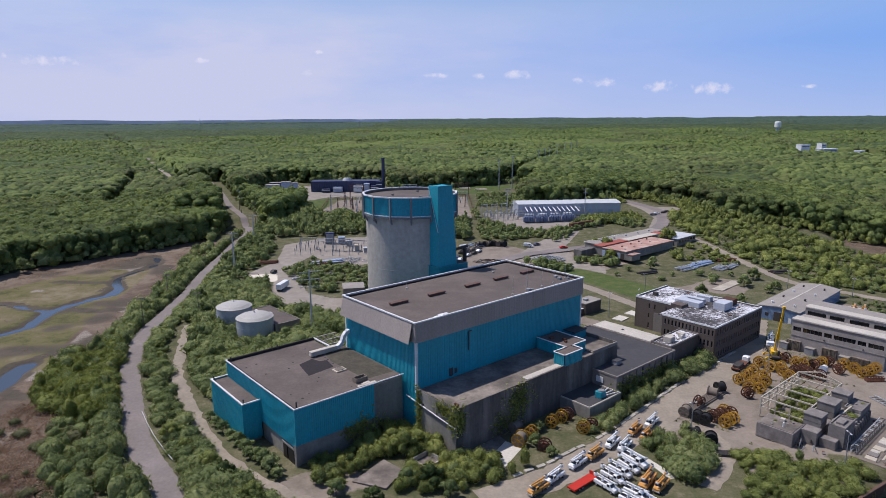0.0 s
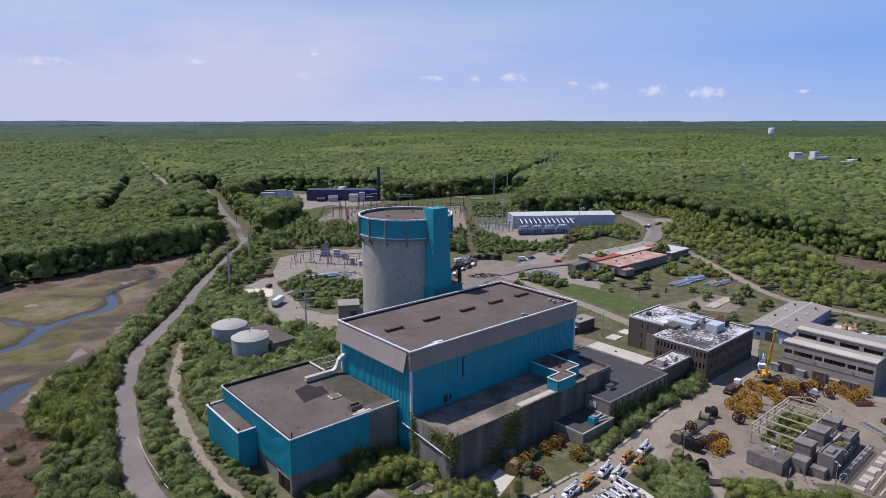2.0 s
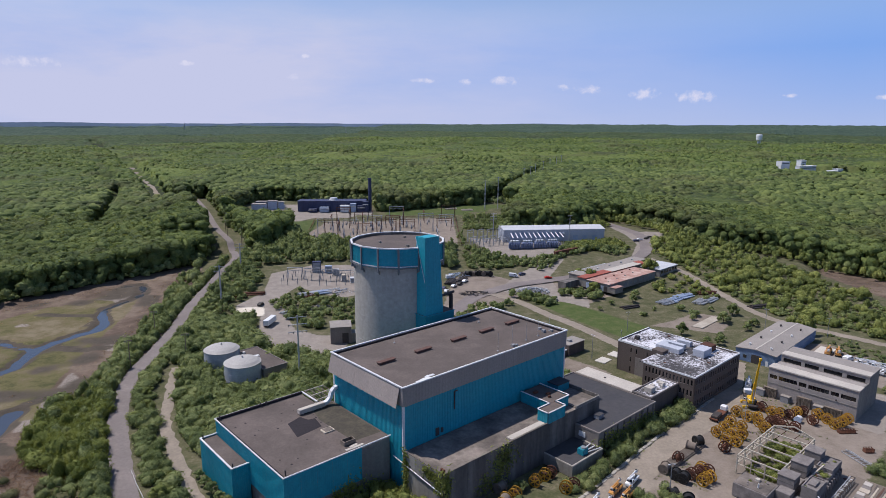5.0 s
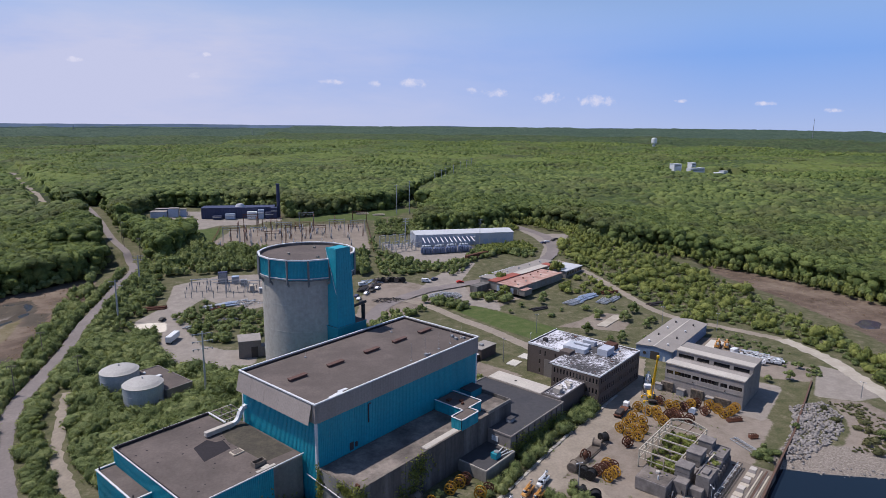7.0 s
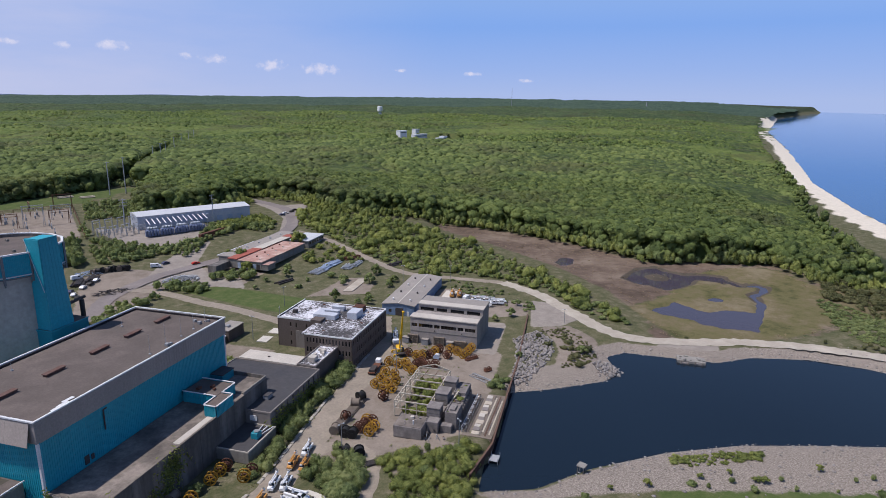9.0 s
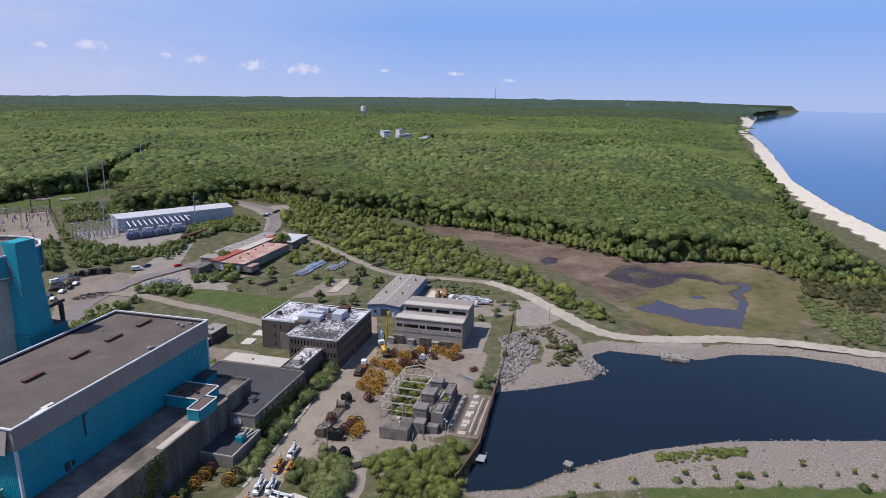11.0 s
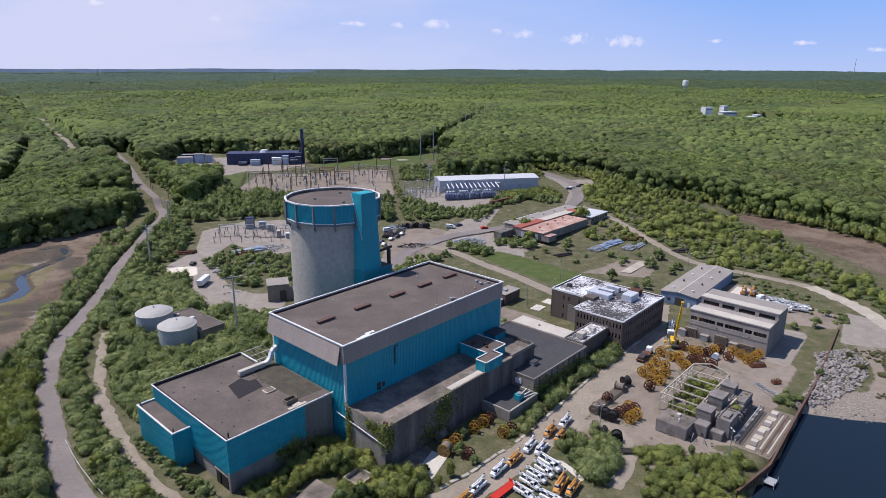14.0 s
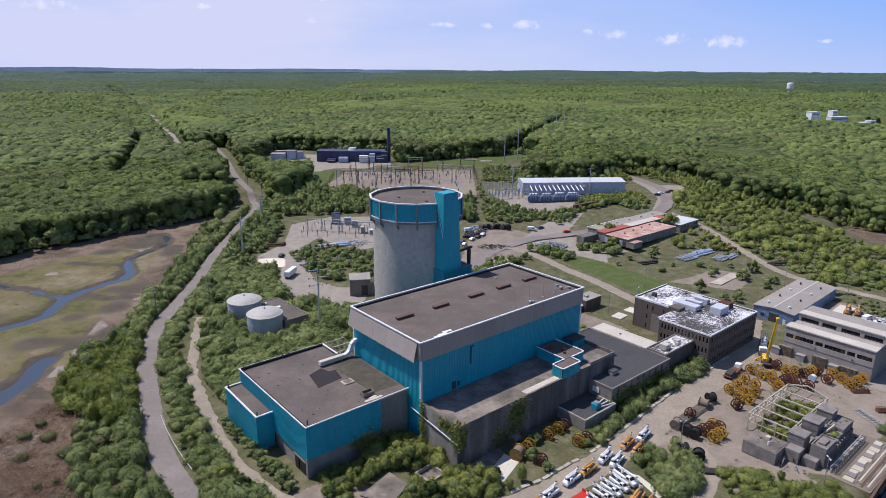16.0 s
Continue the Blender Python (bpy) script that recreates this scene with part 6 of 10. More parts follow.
for b, wd, h, mt in ((3.2, 5.0, 3.0, "wood"), (12.0, 4.2, 3.6, "wood"), (22.5, 4.2, 3.6, "wood")):
    cr = empty("timber_crate_stack", here(126.9, -63.5 + b), TURN, "stack of grey timber pallets against the workshop wall", "pallet stack", "pallet stacks")
    for k in range(int(h / 0.32)):
        part("pallet", boxes((-0.6, 0.6, 0, wd, k * 0.32 + 0.06, k * 0.32 + 0.16), (-0.6, 0.6, 0, 0.2, k * 0.32 - 0.06, k * 0.32 + 0.06), (-0.6, 0.6, wd - 0.2, wd, k * 0.32 - 0.06, k * 0.32 + 0.06), (-0.6, 0.6, wd / 2 - 0.1, wd / 2 + 0.1, k * 0.32 - 0.06, k * 0.32 + 0.06)), M[mt], cr)
for b in (8.4, 18.2, 26.0):
    cb = empty("steel_skip", here(126.4, -63.5 + b), TURN, "pale grey steel box standing by the workshop", "steel box", "steel boxes")
    part("box", boxes((-0.9, 0.9, 0, 2.6, 0, 2.2), bevel=0.08), M["grey_paint"], cb)
    part("lid", boxes((-1.0, 1.0, -0.1, 2.7, 2.2, 2.35)), M["roof_grey"], cb)

# blue shed
shed = empty("blue_shed", (130.2, 218.0, 0), 42.0, "blue corrugated metal shed with a low grey roof", "shed")
SL, SW, SZ = 46.5, 14.6, 4.7
for p, q in (((0, SW), (0, 0)), ((0, 0), (SL, 0)), ((SL, 0), (SL, SW)), ((SL, SW), (0, SW))):
    clad(shed, p, q, 0, SZ, M["blue_wall"], 4.7, "wall_panel", 0.0, 0.4)
part("core", boxes((0.3, SL - 0.3, 0.3, SW - 0.3, 0, SZ - 0.05)), M["blue_wall"], shed)
for y0_, y1_, nm in ((-0.4, SW / 2, 0), (SW / 2, SW + 0.4, 1)):
    bm = bmesh.new()
    za, zb = (SZ, SZ + 0.9) if nm == 0 else (SZ + 0.9, SZ)
    v = [bm.verts.new(c) for c in ((-0.4, y0_, za), (SL + 0.4, y0_, za), (SL + 0.4, y1_, zb), (-0.4, y1_, zb), (-0.4, y0_, za + 0.2), (SL + 0.4, y0_, za + 0.2), (SL + 0.4, y1_, zb + 0.2), (-0.4, y1_, zb + 0.2))]
    for f in ((3, 2, 1, 0), (4, 5, 6, 7), (0, 1, 5, 4), (1, 2, 6, 5), (2, 3, 7, 6), (3, 0, 4, 7)):
        bm.faces.new([v[i] for i in f])
    part("roof_sheet", bm, M["roof_grey"], shed)
part("ridge_cap", boxes((-0.4, SL + 0.4, SW / 2 - 0.25, SW / 2 + 0.25, SZ + 1.08, SZ + 1.14)), M["roof_beige"], shed)
part("gable", prism(bmesh.new(), [(0, 0), (SW, 0), (SW / 2, 0.9)], 0, 0.1), M["blue_wall"], shed).matrix_local = Matrix(((0, 0, 1, -0.05), (1, 0, 0, 0), (0, 1, 0, SZ), (0, 0, 0, 1)))
for k in range(4):
    for y in (3.4, 11.2):
        v = part("roof_vent", tube(bmesh.new(), (5 + 11 * k, y, SZ + 0.5), (5 + 11 * k, y, SZ + 1.35), 0.35, 0.35, 10), M["dark_metal"] if k % 2 else M["white_trim"], shed)
        part("vent_cap", tube(bmesh.new(), (5 + 11 * k, y, SZ + 1.35), (5 + 11 * k, y, SZ + 1.5), 0.5, 0.3, 10), M["dark_metal"] if k % 2 else M["white_trim"], v)
part("roller_door", boxes((-0.12, 0.05, 5.0, 8.6, 0, 3.4)), M["dark_metal"], shed, "dark grey roller door")
part("side_door", boxes((-0.12, 0.05, 2.4, 3.4, 0, 2.1)), M["white_trim"], shed)
part("window", boxes((-0.12, 0.05, 10.4, 11.6, 1.4, 2.6)), M["glass"], shed)
flat_patch("shed_apron", [(135, 216), (163, 242), (167, 238), (140, 212)], M["slab"], "pale concrete apron beside the blue shed")

# small buildings
sb = empty("small_pump_house", here(105.5, 28.5), TURN, "small brown pump house with a pale roof", "small building")
part("wall_block", boxes((0, 10, 0, 6, 0, 4.6)), M["brick"], sb)
part("roof", boxes((-0.2, 10.2, -0.2, 6.2, 4.6, 4.85)), M["roof_grey"], sb)
part("front_room", boxes((-4, 0, 1, 5.5, 0, 2.6)), M["brick"], sb)
part("front_roof", boxes((-4.1, 0, 0.9, 5.6, 2.6, 2.8)), M["white_trim"], sb)
part("roof_unit", boxes((3, 4.5, 2, 3.5, 4.85, 5.6), bevel=0.05), M["grey_paint"], sb)
gate = empty("tower_side_shed", (-41.0, 246.5, 0), 10, "brown metal shed beside the reactor tower", "shed")
part("wall_block", boxes((0, 8.6, 0, 9, 0, 7.0)), M["tan_brick"], gate)
part("roof", boxes((-0.2, 8.8, -0.2, 9.2, 7.0, 7.25)), M["roof_grey"], gate)
part("roller_door", boxes((4.8, 7.4, -0.12, 0.05, 0, 4.6)), M["dark_metal"], gate)
part("lean_to", boxes((8.6, 12, 0.5, 5, 0, 4.2)), M["concrete"], gate)

# tanks
for (x, y), dz in (((-66.0, 208.5), 0.0), ((-77.5, 221.5), 0.2)):
    tk = empty("storage_tank", (x, y, 0), 20, "pale blue-grey steel storage tank with a shallow domed roof", "storage tank", "storage tanks")
    R = 6.3
    bm = bmesh.new()
    lathe(bm, [(R, 0), (R, 7.6)], 48)
    part("shell", bm, M["tank"], tk)
    bm = bmesh.new()
    lathe(bm, [(R + 0.12, 7.55), (R + 0.12, 7.75), (R - 0.2, 7.85), (R * 0.8, 8.5), (R * 0.55, 9.0), (R * 0.25, 9.3), (0.01, 9.35)], 48)
    part("dome", bm, M["tank_roof"], tk, "weathered domed roof")
    for z in (2.5, 5.0):
        bm = bmesh.new()
        lathe(bm, [(R, z - 0.05), (R + 0.05, z - 0.04), (R + 0.05, z + 0.04), (R, z + 0.05)], 48)
        part("weld_band", bm, M["tank"], tk)
    part("vent", tube(bmesh.new(), (0, 0, 9.3), (0, 0, 9.9), 0.25), M["silver"], tk)
    lad = part("ladder", beam(beam(bmesh.new(), (-R - 0.25, 0.25, 0), (-R - 0.25, 0.25, 8.6), 0.08), (-R - 0.25, -0.25, 0), (-R - 0.25, -0.25, 8.6), 0.08), M["silver"], tk)
    for k in range(14):
        part("rung", beam(bmesh.new(), (-R - 0.25, -0.25, 0.5 + 0.6 * k), (-R - 0.25, 0.25, 0.5 + 0.6 * k), 0.05), M["silver"], lad)
ts = empty("tank_pump_house", (-58.6, 208.2, 0), 43, "grey concrete pump house with a flat dark roof beside the tanks", "small building")
part("wall_block", boxes((0, 9.3, 0, 23, 0, 4.6)), M["tan_brick"], ts)
part("roof", boxes((0.2, 9.1, 0.2, 22.8, 4.6, 4.75)), M["roof_brown"], ts)
part("parapet", rim(bmesh.new(), -0.15, 9.45, -0.15, 23.15, 4.55, 4.95, 0.3), M["tan_brick"], ts)
part("roof_unit", boxes((3, 5, 12, 13.5, 4.75, 5.5), bevel=0.05), M["white_trim"], ts)
part("roof_unit", boxes((2, 2.8, 19, 20, 4.75, 5.4), bevel=0.05), M["white_trim"], ts)
part("door", boxes((2.0, 3.2, -0.1, 0.05, 0, 2.2)), M["dark_metal"], ts)


# ---- ruined intake building and quay ----
ruin = empty("ruined_pump_station", here(0, 0), TURN, "grey concrete ruin of stepped blocks beside the basin", "ruin")
# three tall cells, each with coping, dark slab for doorway shade, and formwork lines
for a0, a1, b0, b1, z in ((68.3, 72.2, -66.6, -62.7, 6.1), (76.8, 81.7, -66.6, -62.7, 6.5), (85.4, 89.2, -66.9, -63.1, 6.5)):
    cell = part("concrete_block", boxes((a0, a1, b0, b1, 0, z - 0.3), bevel=0.07), M["concrete_mid"], ruin)
    part("coping", boxes((a0 - 0.12, a1 + 0.12, b0 - 0.12, b1 + 0.12, z - 0.3, z), bevel=0.06), M["concrete_mid"], cell)
    for k in range(3):
        part("form_line", boxes((a0 - 0.05, a1 + 0.05, b0 - 0.05, b1 + 0.05, 1.5 * k + 1.3, 1.5 * k + 1.42)), M["concrete_dark"], cell)
    part("doorway", boxes((a0 - 0.06, a0 + 0.1, b0 + 1.3, b0 + 2.5, 0, 2.2)), M["dark_metal"], cell)
# long lower range in steps, the front hall higher
for d in ((68.4, 75.2, -71.6, -68.1, 0, 5.0), (75.2, 79.4, -71.0, -66.6, 0, 3.2), (79.4, 82.6, -70.8, -66.6, 0, 3.7), (82.6, 90.0, -70.7, -66.9, 0, 4.3), (72.2, 76.8, -66.4, -63.2, 0, 2.6), (81.7, 85.4, -66.6, -63.4, 0, 2.9),
          (65.0, 68.3, -67.0, -63.6, 0, 3.4), (66.2, 68.4, -70.6, -67.2, 0, 2.2)):
    part("concrete_block", boxes(d, bevel=0.07), M["concrete_mid"], ruin)
for a0, a1, b0, b1, z in ((68.4, 75.2, -71.6, -68.1, 5.0), (82.6, 90.0, -70.7, -66.9, 4.3)):
    part("parapet", rim(bmesh.new(), a0, a1, b0, b1, z, z + 0.3, 0.25), M["concrete_mid"], ruin)
part("roof_curb", boxes((70.2, 73.4, -70.6, -69.0, 5.0, 5.5), bevel=0.05), M["concrete_mid"], ruin)
part("leaning_girder", beam(bmesh.new(), (77.5, -67.2, 3.2), (82.4, -68.6, 5.2), 0.35), M["beige_steel"], ruin)
part("leaning_girder", beam(bmesh.new(), (77.0, -69.4, 3.2), (79.2, -68.0, 3.9), 0.25), M["rust"], ruin)
for k in range(13):
    part("wall_pilaster", boxes((68.8 + 1.65 * k, 69.25 + 1.65 * k, -71.95 + 0.06 * k, -70.5, 0, 2.9)), M["concrete_mid"], ruin)
# dark slabs between the pilasters stand for shade in wall openings
for k in range(6):
    part("wall_opening", boxes((69.5 + 3.3 * k, 70.3 + 3.3 * k, -71.75 + 0.1 * k, -70.6, 1.0, 2.3)), M["dark_metal"], ruin)
part("low_room", boxes((60.4, 67.6, -63.5, -55.3, 0, 3.4), bevel=0.06), M["concrete_mid"], ruin)
part("low_room_roof", boxes((60.7, 67.3, -63.2, -55.6, 3.4, 3.52)), M["roof_dirty"], ruin)
part("roof_box", boxes((65.0, 66.0, -59.8, -58.8, 3.5, 4.1)), M["roof_beige"], ruin)
part("roof_pipe", tube(bmesh.new(), (62.6, -61.0, 3.4), (61.6, -62.8, 1.0), 0.25), M["roof_beige"], ruin)
part("roof_pipe", tube(bmesh.new(), (62.4, -60.6, 3.5), (62.4, -60.6, 4.6), 0.2), M["white_trim"], ruin)
rr = random.Random(14)
for k in range(9):
    a, b = rr.uniform(60, 66), rr.uniform(-69, -63)
    part("pipework", tube(bmesh.new(), (a, b, 0), (a + rr.uniform(-0.8, 0.8), b + rr.uniform(-0.8, 0.8), rr.uniform(1.2, 3)), 0.12), M["silver"] if k % 2 else M["dark_metal"], ruin)
for k in range(46):
    a, b = rr.uniform(59.5, 94), rr.uniform(-73.2, -54.4)
    z = 0.0
    for d, top in (((68.4, 75.2, -71.6, -68.1), 5.0), ((75.2, 79.4, -71.0, -66.6), 3.2), ((82.6, 90.0, -70.7, -66.9), 4.3), ((72.2, 76.8, -66.4, -63.2), 2.6), ((81.7, 85.4, -66.6, -63.4), 2.9), ((60.7, 67.3, -63.2, -55.6), 3.5)):
        if d[0] + 0.5 < a < d[1] - 0.5 and d[2] + 0.5 < b < d[3] - 0.5:
            z = top
    if z == 0.0 and (b > -62.4 and a > 67.6 or a > 68 and b > -71.6):
        continue
    w = rr.uniform(0.2, 0.6)
    ob = part("rubble", boxes((-w, w, -w * 0.7, w * 0.7, -0.1, w * 0.7), bevel=0.05), M["concrete_mid"] if k % 3 else M["rust"], ruin)
    placed(ob, a, b, z, rr.uniform(0, 180))
frame_ob = empty("bare_steel_frame", here(0, 0), TURN, "bare beige steel frame of a roofless shed", "steel frame")
FA, FB, FZ = [71.5 + 4.9 * k for k in range(6)], (-51.6, -62.2), 5.0
for k, a in enumerate(FA):
    for b in FB:
        part("column", beam(bmesh.new(), (a, b, 0), (a, b, FZ), 0.3), M["beige_steel"], frame_ob)
    part("rafter", beam(bmesh.new(), (a, FB[0], FZ), (a, FB[1], FZ), 0.3, 0.34), M["beige_steel"], frame_ob)
for b in FB:
    for k in range(5):
        part("purlin", beam(bmesh.new(), (FA[k], b, FZ + 0.05), (FA[k + 1], b, FZ + 0.05), 0.26), M["beige_steel"], frame_ob)
for b in FB:
    for k in range(5):
        part("girt", beam(bmesh.new(), (FA[k], b, 2.6), (FA[k + 1], b, 2.6), 0.2), M["beige_steel"], frame_ob)
        part("brace", beam(bmesh.new(), (FA[k], b, 0.2 if k % 2 else 2.6), (FA[k + 1], b, FZ), 0.14), M["beige_steel"], frame_ob)
        part("girt", beam(bmesh.new(), (FA[k], b, FZ - 1.1), (FA[k + 1], b, FZ - 1.1), 0.16), M["beige_steel"], frame_ob)
for b0, b1 in ((FB[0], -55.2), (-55.2, -58.6), (-58.6, FB[1])):
    part("brace", beam(bmesh.new(), (FA[-1], b0, 0.3), (FA[-1], b1, FZ), 0.16), M["rust"], frame_ob)
    part("girt", beam(bmesh.new(), (FA[0], b0, 2.6), (FA[0], b1, 2.6), 0.2), M["beige_steel"], frame_ob)
    part("stud", beam(bmesh.new(), (FA[0], b1, 0), (FA[0], b1, FZ), 0.2), M["beige_steel"], frame_ob)
part("gable_rafter", beam(bmesh.new(), (FA[-1], FB[0], FZ), (FA[-1], (FB[0] + FB[1]) / 2, FZ + 1.6), 0.28), M["beige_steel"], frame_ob)
part("gable_rafter", beam(bmesh.new(), (FA[-1], FB[1], FZ), (FA[-1], (FB[0] + FB[1]) / 2, FZ + 1.6), 0.28), M["beige_steel"], frame_ob)
# quay
quay = empty("timber_quay", here(0, 0), TURN, "weathered quay with stone slabs and timber baulks beside the ruin", "quay")
part("deck_base", boxes((66.5, 93, -82.2, -73.6, -3.2, 0.15)), M["wood"], quay)
for k in range(7):
    part("timber_baulk", boxes((67.5 + 0.9 * (k % 3), 92 - 1.3 * ((k * 2) % 3), -81.8 + 0.5 * k, -81.4 + 0.5 * k, 0.15, 0.3 + 0.05 * (k % 3))), (M["wood"], M["pale_wood"], M["roof_dirty"], M["sheet_pile"])[k % 4], quay)
for k in range(12):
    part("stone_slab", boxes((67.6 + 2.0 * k, 69.4 + 2.0 * k + 0.3 * (k % 2), -78.2 + 0.25 * (k % 3), -76.0, 0.15, 0.34 + 0.08 * (k % 2))), (M["pale_wood"], M["tan_brick"], M["roof_beige"])[k % 3], quay)
cv = empty("conveyor_truss", here(0, 0), TURN, "rusty white conveyor truss lying along the ruin", "conveyor")
for b in (-73.2, -74.3):
    for z in (0.5, 1.7):
        part("chord", beam(bmesh.new(), (68.0, b, z), (89, b, z), 0.18), M["silver"] if b > -74 else M["dark_metal"], cv)
for k in range(13):
    a = 68.0 + 21.0 * k / 12
    part("upright", beam(bmesh.new(), (a, -73.2, 0.2), (a, -73.2, 1.7), 0.12), M["silver"], cv)
    part("cross_bar", beam(bmesh.new(), (a, -73.2, 1.7), (a, -74.3, 1.7), 0.14), M["white_trim"] if k % 2 else M["dark_metal"], cv)
    part("upright", beam(bmesh.new(), (a, -74.3, 0.2), (a, -74.3, 1.7), 0.12), M["silver"], cv)
# sheet piling along the basin
wallp = empty("sheet_pile_wall", (0, 0, 0), 0, "rusty sheet pile wall along the basin", "retaining wall", kind="structure")
pile = [at(48, -80.5), at(63.6, -83.0), at(94, -81.8), (138, 158), (156, 176), (173, 193)]
PILE_TOP = 0.7
for (x0, y0), (x1, y1) in zip(pile, pile[1:]):
    L2 = math.hypot(x1 - x0, y1 - y0)
    n = max(1, int(L2 / 1.2))
    bm = bmesh.new()
    pv = None
    for k in range(n * 2 + 1):
        s = k / (n * 2)
        off = 0.22 if k % 2 else -0.22
        px, py = x0 + (x1 - x0) * s + (y1 - y0) / L2 * off, y0 + (y1 - y0) * s - (x1 - x0) / L2 * off
        cur = (bm.verts.new((px, py, -3.2)), bm.verts.new((px, py, PILE_TOP)))
        if pv:
            bm.faces.new((pv[0], cur[0], cur[1], pv[1]))
        pv = cur
    part("piling", bm, M["sheet_pile"], wallp)
    part("capping", beam(bmesh.new(), (x0, y0, PILE_TOP), (x1, y1, PILE_TOP), 0.55, 0.25), M["sheet_pile"], wallp)
sl = empty("steel_lattice", here(103, -71.5, 0), TURN + 60, "pale steel lattice frame lying by the wall", "scrap steel")
for k in range(3):
    part("chord", beam(bmesh.new(), (-4.5, -1.3 + 1.3 * k, 0.3 + 0.5 * (k == 1)), (4.5, -1.3 + 1.3 * k, 0.3 + 0.5 * (k == 1)), 0.2), M["silver"], sl)
for k in range(8):
    part("cross_bar", beam(bmesh.new(), (-4.3 + 1.2 * k, -1.3, 0.3), (-3.7 + 1.2 * k, 1.3, 0.3), 0.16), M["silver"], sl)
    part("stay", beam(bmesh.new(), (-4.3 + 1.2 * k, -1.3, 0.3), (-4.0 + 1.2 * k, 0, 0.8), 0.12), M["rib"], sl)
ladder_p = empty("swim_platform", (*at(58, -84.5), -1.2), TURN, "small white steel landing over the water", "landing")
part("deck", boxes((0, 3.2, -1.2, 1.2, 0, 0.12)), M["silver"], ladder_p)
for x in (0, 3.2):
    for y in (-1.2, 1.2):
        part("post", tube(bmesh.new(), (x, y, -2), (x, y, 1.0), 0.08), M["silver"], ladder_p)
# low pier in the basin's far bank
pier = empty("concrete_pier", (193, 131.5, 0), -50, "broken concrete landing on the far bank of the basin", "pier")
part("slab", boxes((0, 10, -3.0, 2.0, -2.6, -1.0), bevel=0.1), M["concrete"], pier)
part("broken_step", boxes((1.0, 4.2, -3.8, -3.0, -2.6, -1.5), (6.5, 9.0, -3.6, -3.0, -2.6, -1.4), bevel=0.08), M["concrete_mid"], pier)
rp = random.Random(19)
for k in range(14):
    sz = rp.uniform(0.2, 0.55)
    placed(part("rubble", boxes((-sz, sz, -sz * 0.7, sz * 0.7, 0, sz), bevel=0.05), M["concrete"], pier), rp.uniform(0.4, 9.6), rp.uniform(-2.6, 1.6), -1.0, rp.uniform(0, 180))
for k in range(4):
    part("pier_post", tube(bmesh.new(), (1.5 + 2.4 * k, -3.9, -3), (1.5 + 2.4 * k, -3.9, -0.7 - 0.3 * (k % 2)), 0.16), M["wood"], pier)
dol = empty("small_outfall_frame", (109.3, 98.6, -1.8), 20, "small grey steel frame on the shingle shore", "frame")
for x in (-0.8, 0.8):
    for y in (-0.8, 0.8):
        part("post", beam(bmesh.new(), (x, y, -0.4), (x, y, 2.2), 0.2), M["concrete_dark"], dol)
part("platform", boxes((-1.1, 1.1, -1.1, 1.1, 2.2, 2.45)), M["concrete"], dol)


# ---- cable reels ----
def make_reel(flange, core, label, r=1.65, w=2.1, full=False):
    """A cable reel standing on its rims, its axle along x."""
    ob = empty("cable_reel", (0, 0, 0), 0, label, "cable reel", "cable reels in the yard")
    for side in (-1, 1):
        bm = bmesh.new()
        x = side * w / 2
        ri = r * 0.8
        n = 28
        ring = []
        for xx, rr in ((x - 0.09, r), (x + 0.09, r), (x + 0.09, ri), (x - 0.09, ri)):
            ring.append([bm.verts.new((xx, rr * math.cos(k * math.tau / n), rr * math.sin(k * math.tau / n) + r)) for k in range(n)])
        for j in range(4):
            for k in range(n):
                bm.faces.new((ring[j][k], ring[j][(k + 1) % n], ring[(j + 1) % 4][(k + 1) % n], ring[(j + 1) % 4][k]))
        f = part("flange", bm, flange, ob)
        for k in range(6):
            a = k * math.tau / 6 + 0.4
            part("spoke", beam(bmesh.new(), (x, 0.2 * math.cos(a), r + 0.2 * math.sin(a)), (x, ri * math.cos(a), r + ri * math.sin(a)), 0.16, 0.26), flange, f)
        part("hub", tube(bmesh.new(), (x - 0.14, 0, r), (x + 0.14, 0, r), 0.34, 0.34, 14), flange, f)
    part("drum", tube(bmesh.new(), (-w / 2 + 0.05, 0, r), (w / 2 - 0.05, 0, r), r * (0.8 if full else 0.5), None, 22), core, ob)
    return ob


reel_y = make_reel(M["yellow"], M["rust"], "yellow steel cable reel with open spokes, empty", 1.6, 1.4)
reel_r = make_reel(M["rust"], M["rust"], "rust brown steel cable reel with open spokes", 1.55, 1.4)
reel_b = make_reel(M["black"], M["black"], "black cable reel wound with cable", 1.5, 1.9, True)
reel_w = make_reel(M["yellow"], M["wood"], "yellow cable reel lagged with grey timber", 1.7, 2.6, True)
reel_s = make_reel(M["wood"], M["wood"], "grey timber cable drum", 1.4, 2.4, True)
BASE = {"y": reel_y, "r": reel_r, "b": reel_b, "w": reel_w, "s": reel_s}
used = set()


def put_reel(kind, x, y, turn, z=None):
    z = land_z(x, y) + 0.02 if z is None else z
    m = pose(x, y, z, 0, 0, turn)
    if kind in used:
        copy_thing(BASE[kind], m)
    else:
        used.add(kind)
        BASE[kind].matrix_world = m


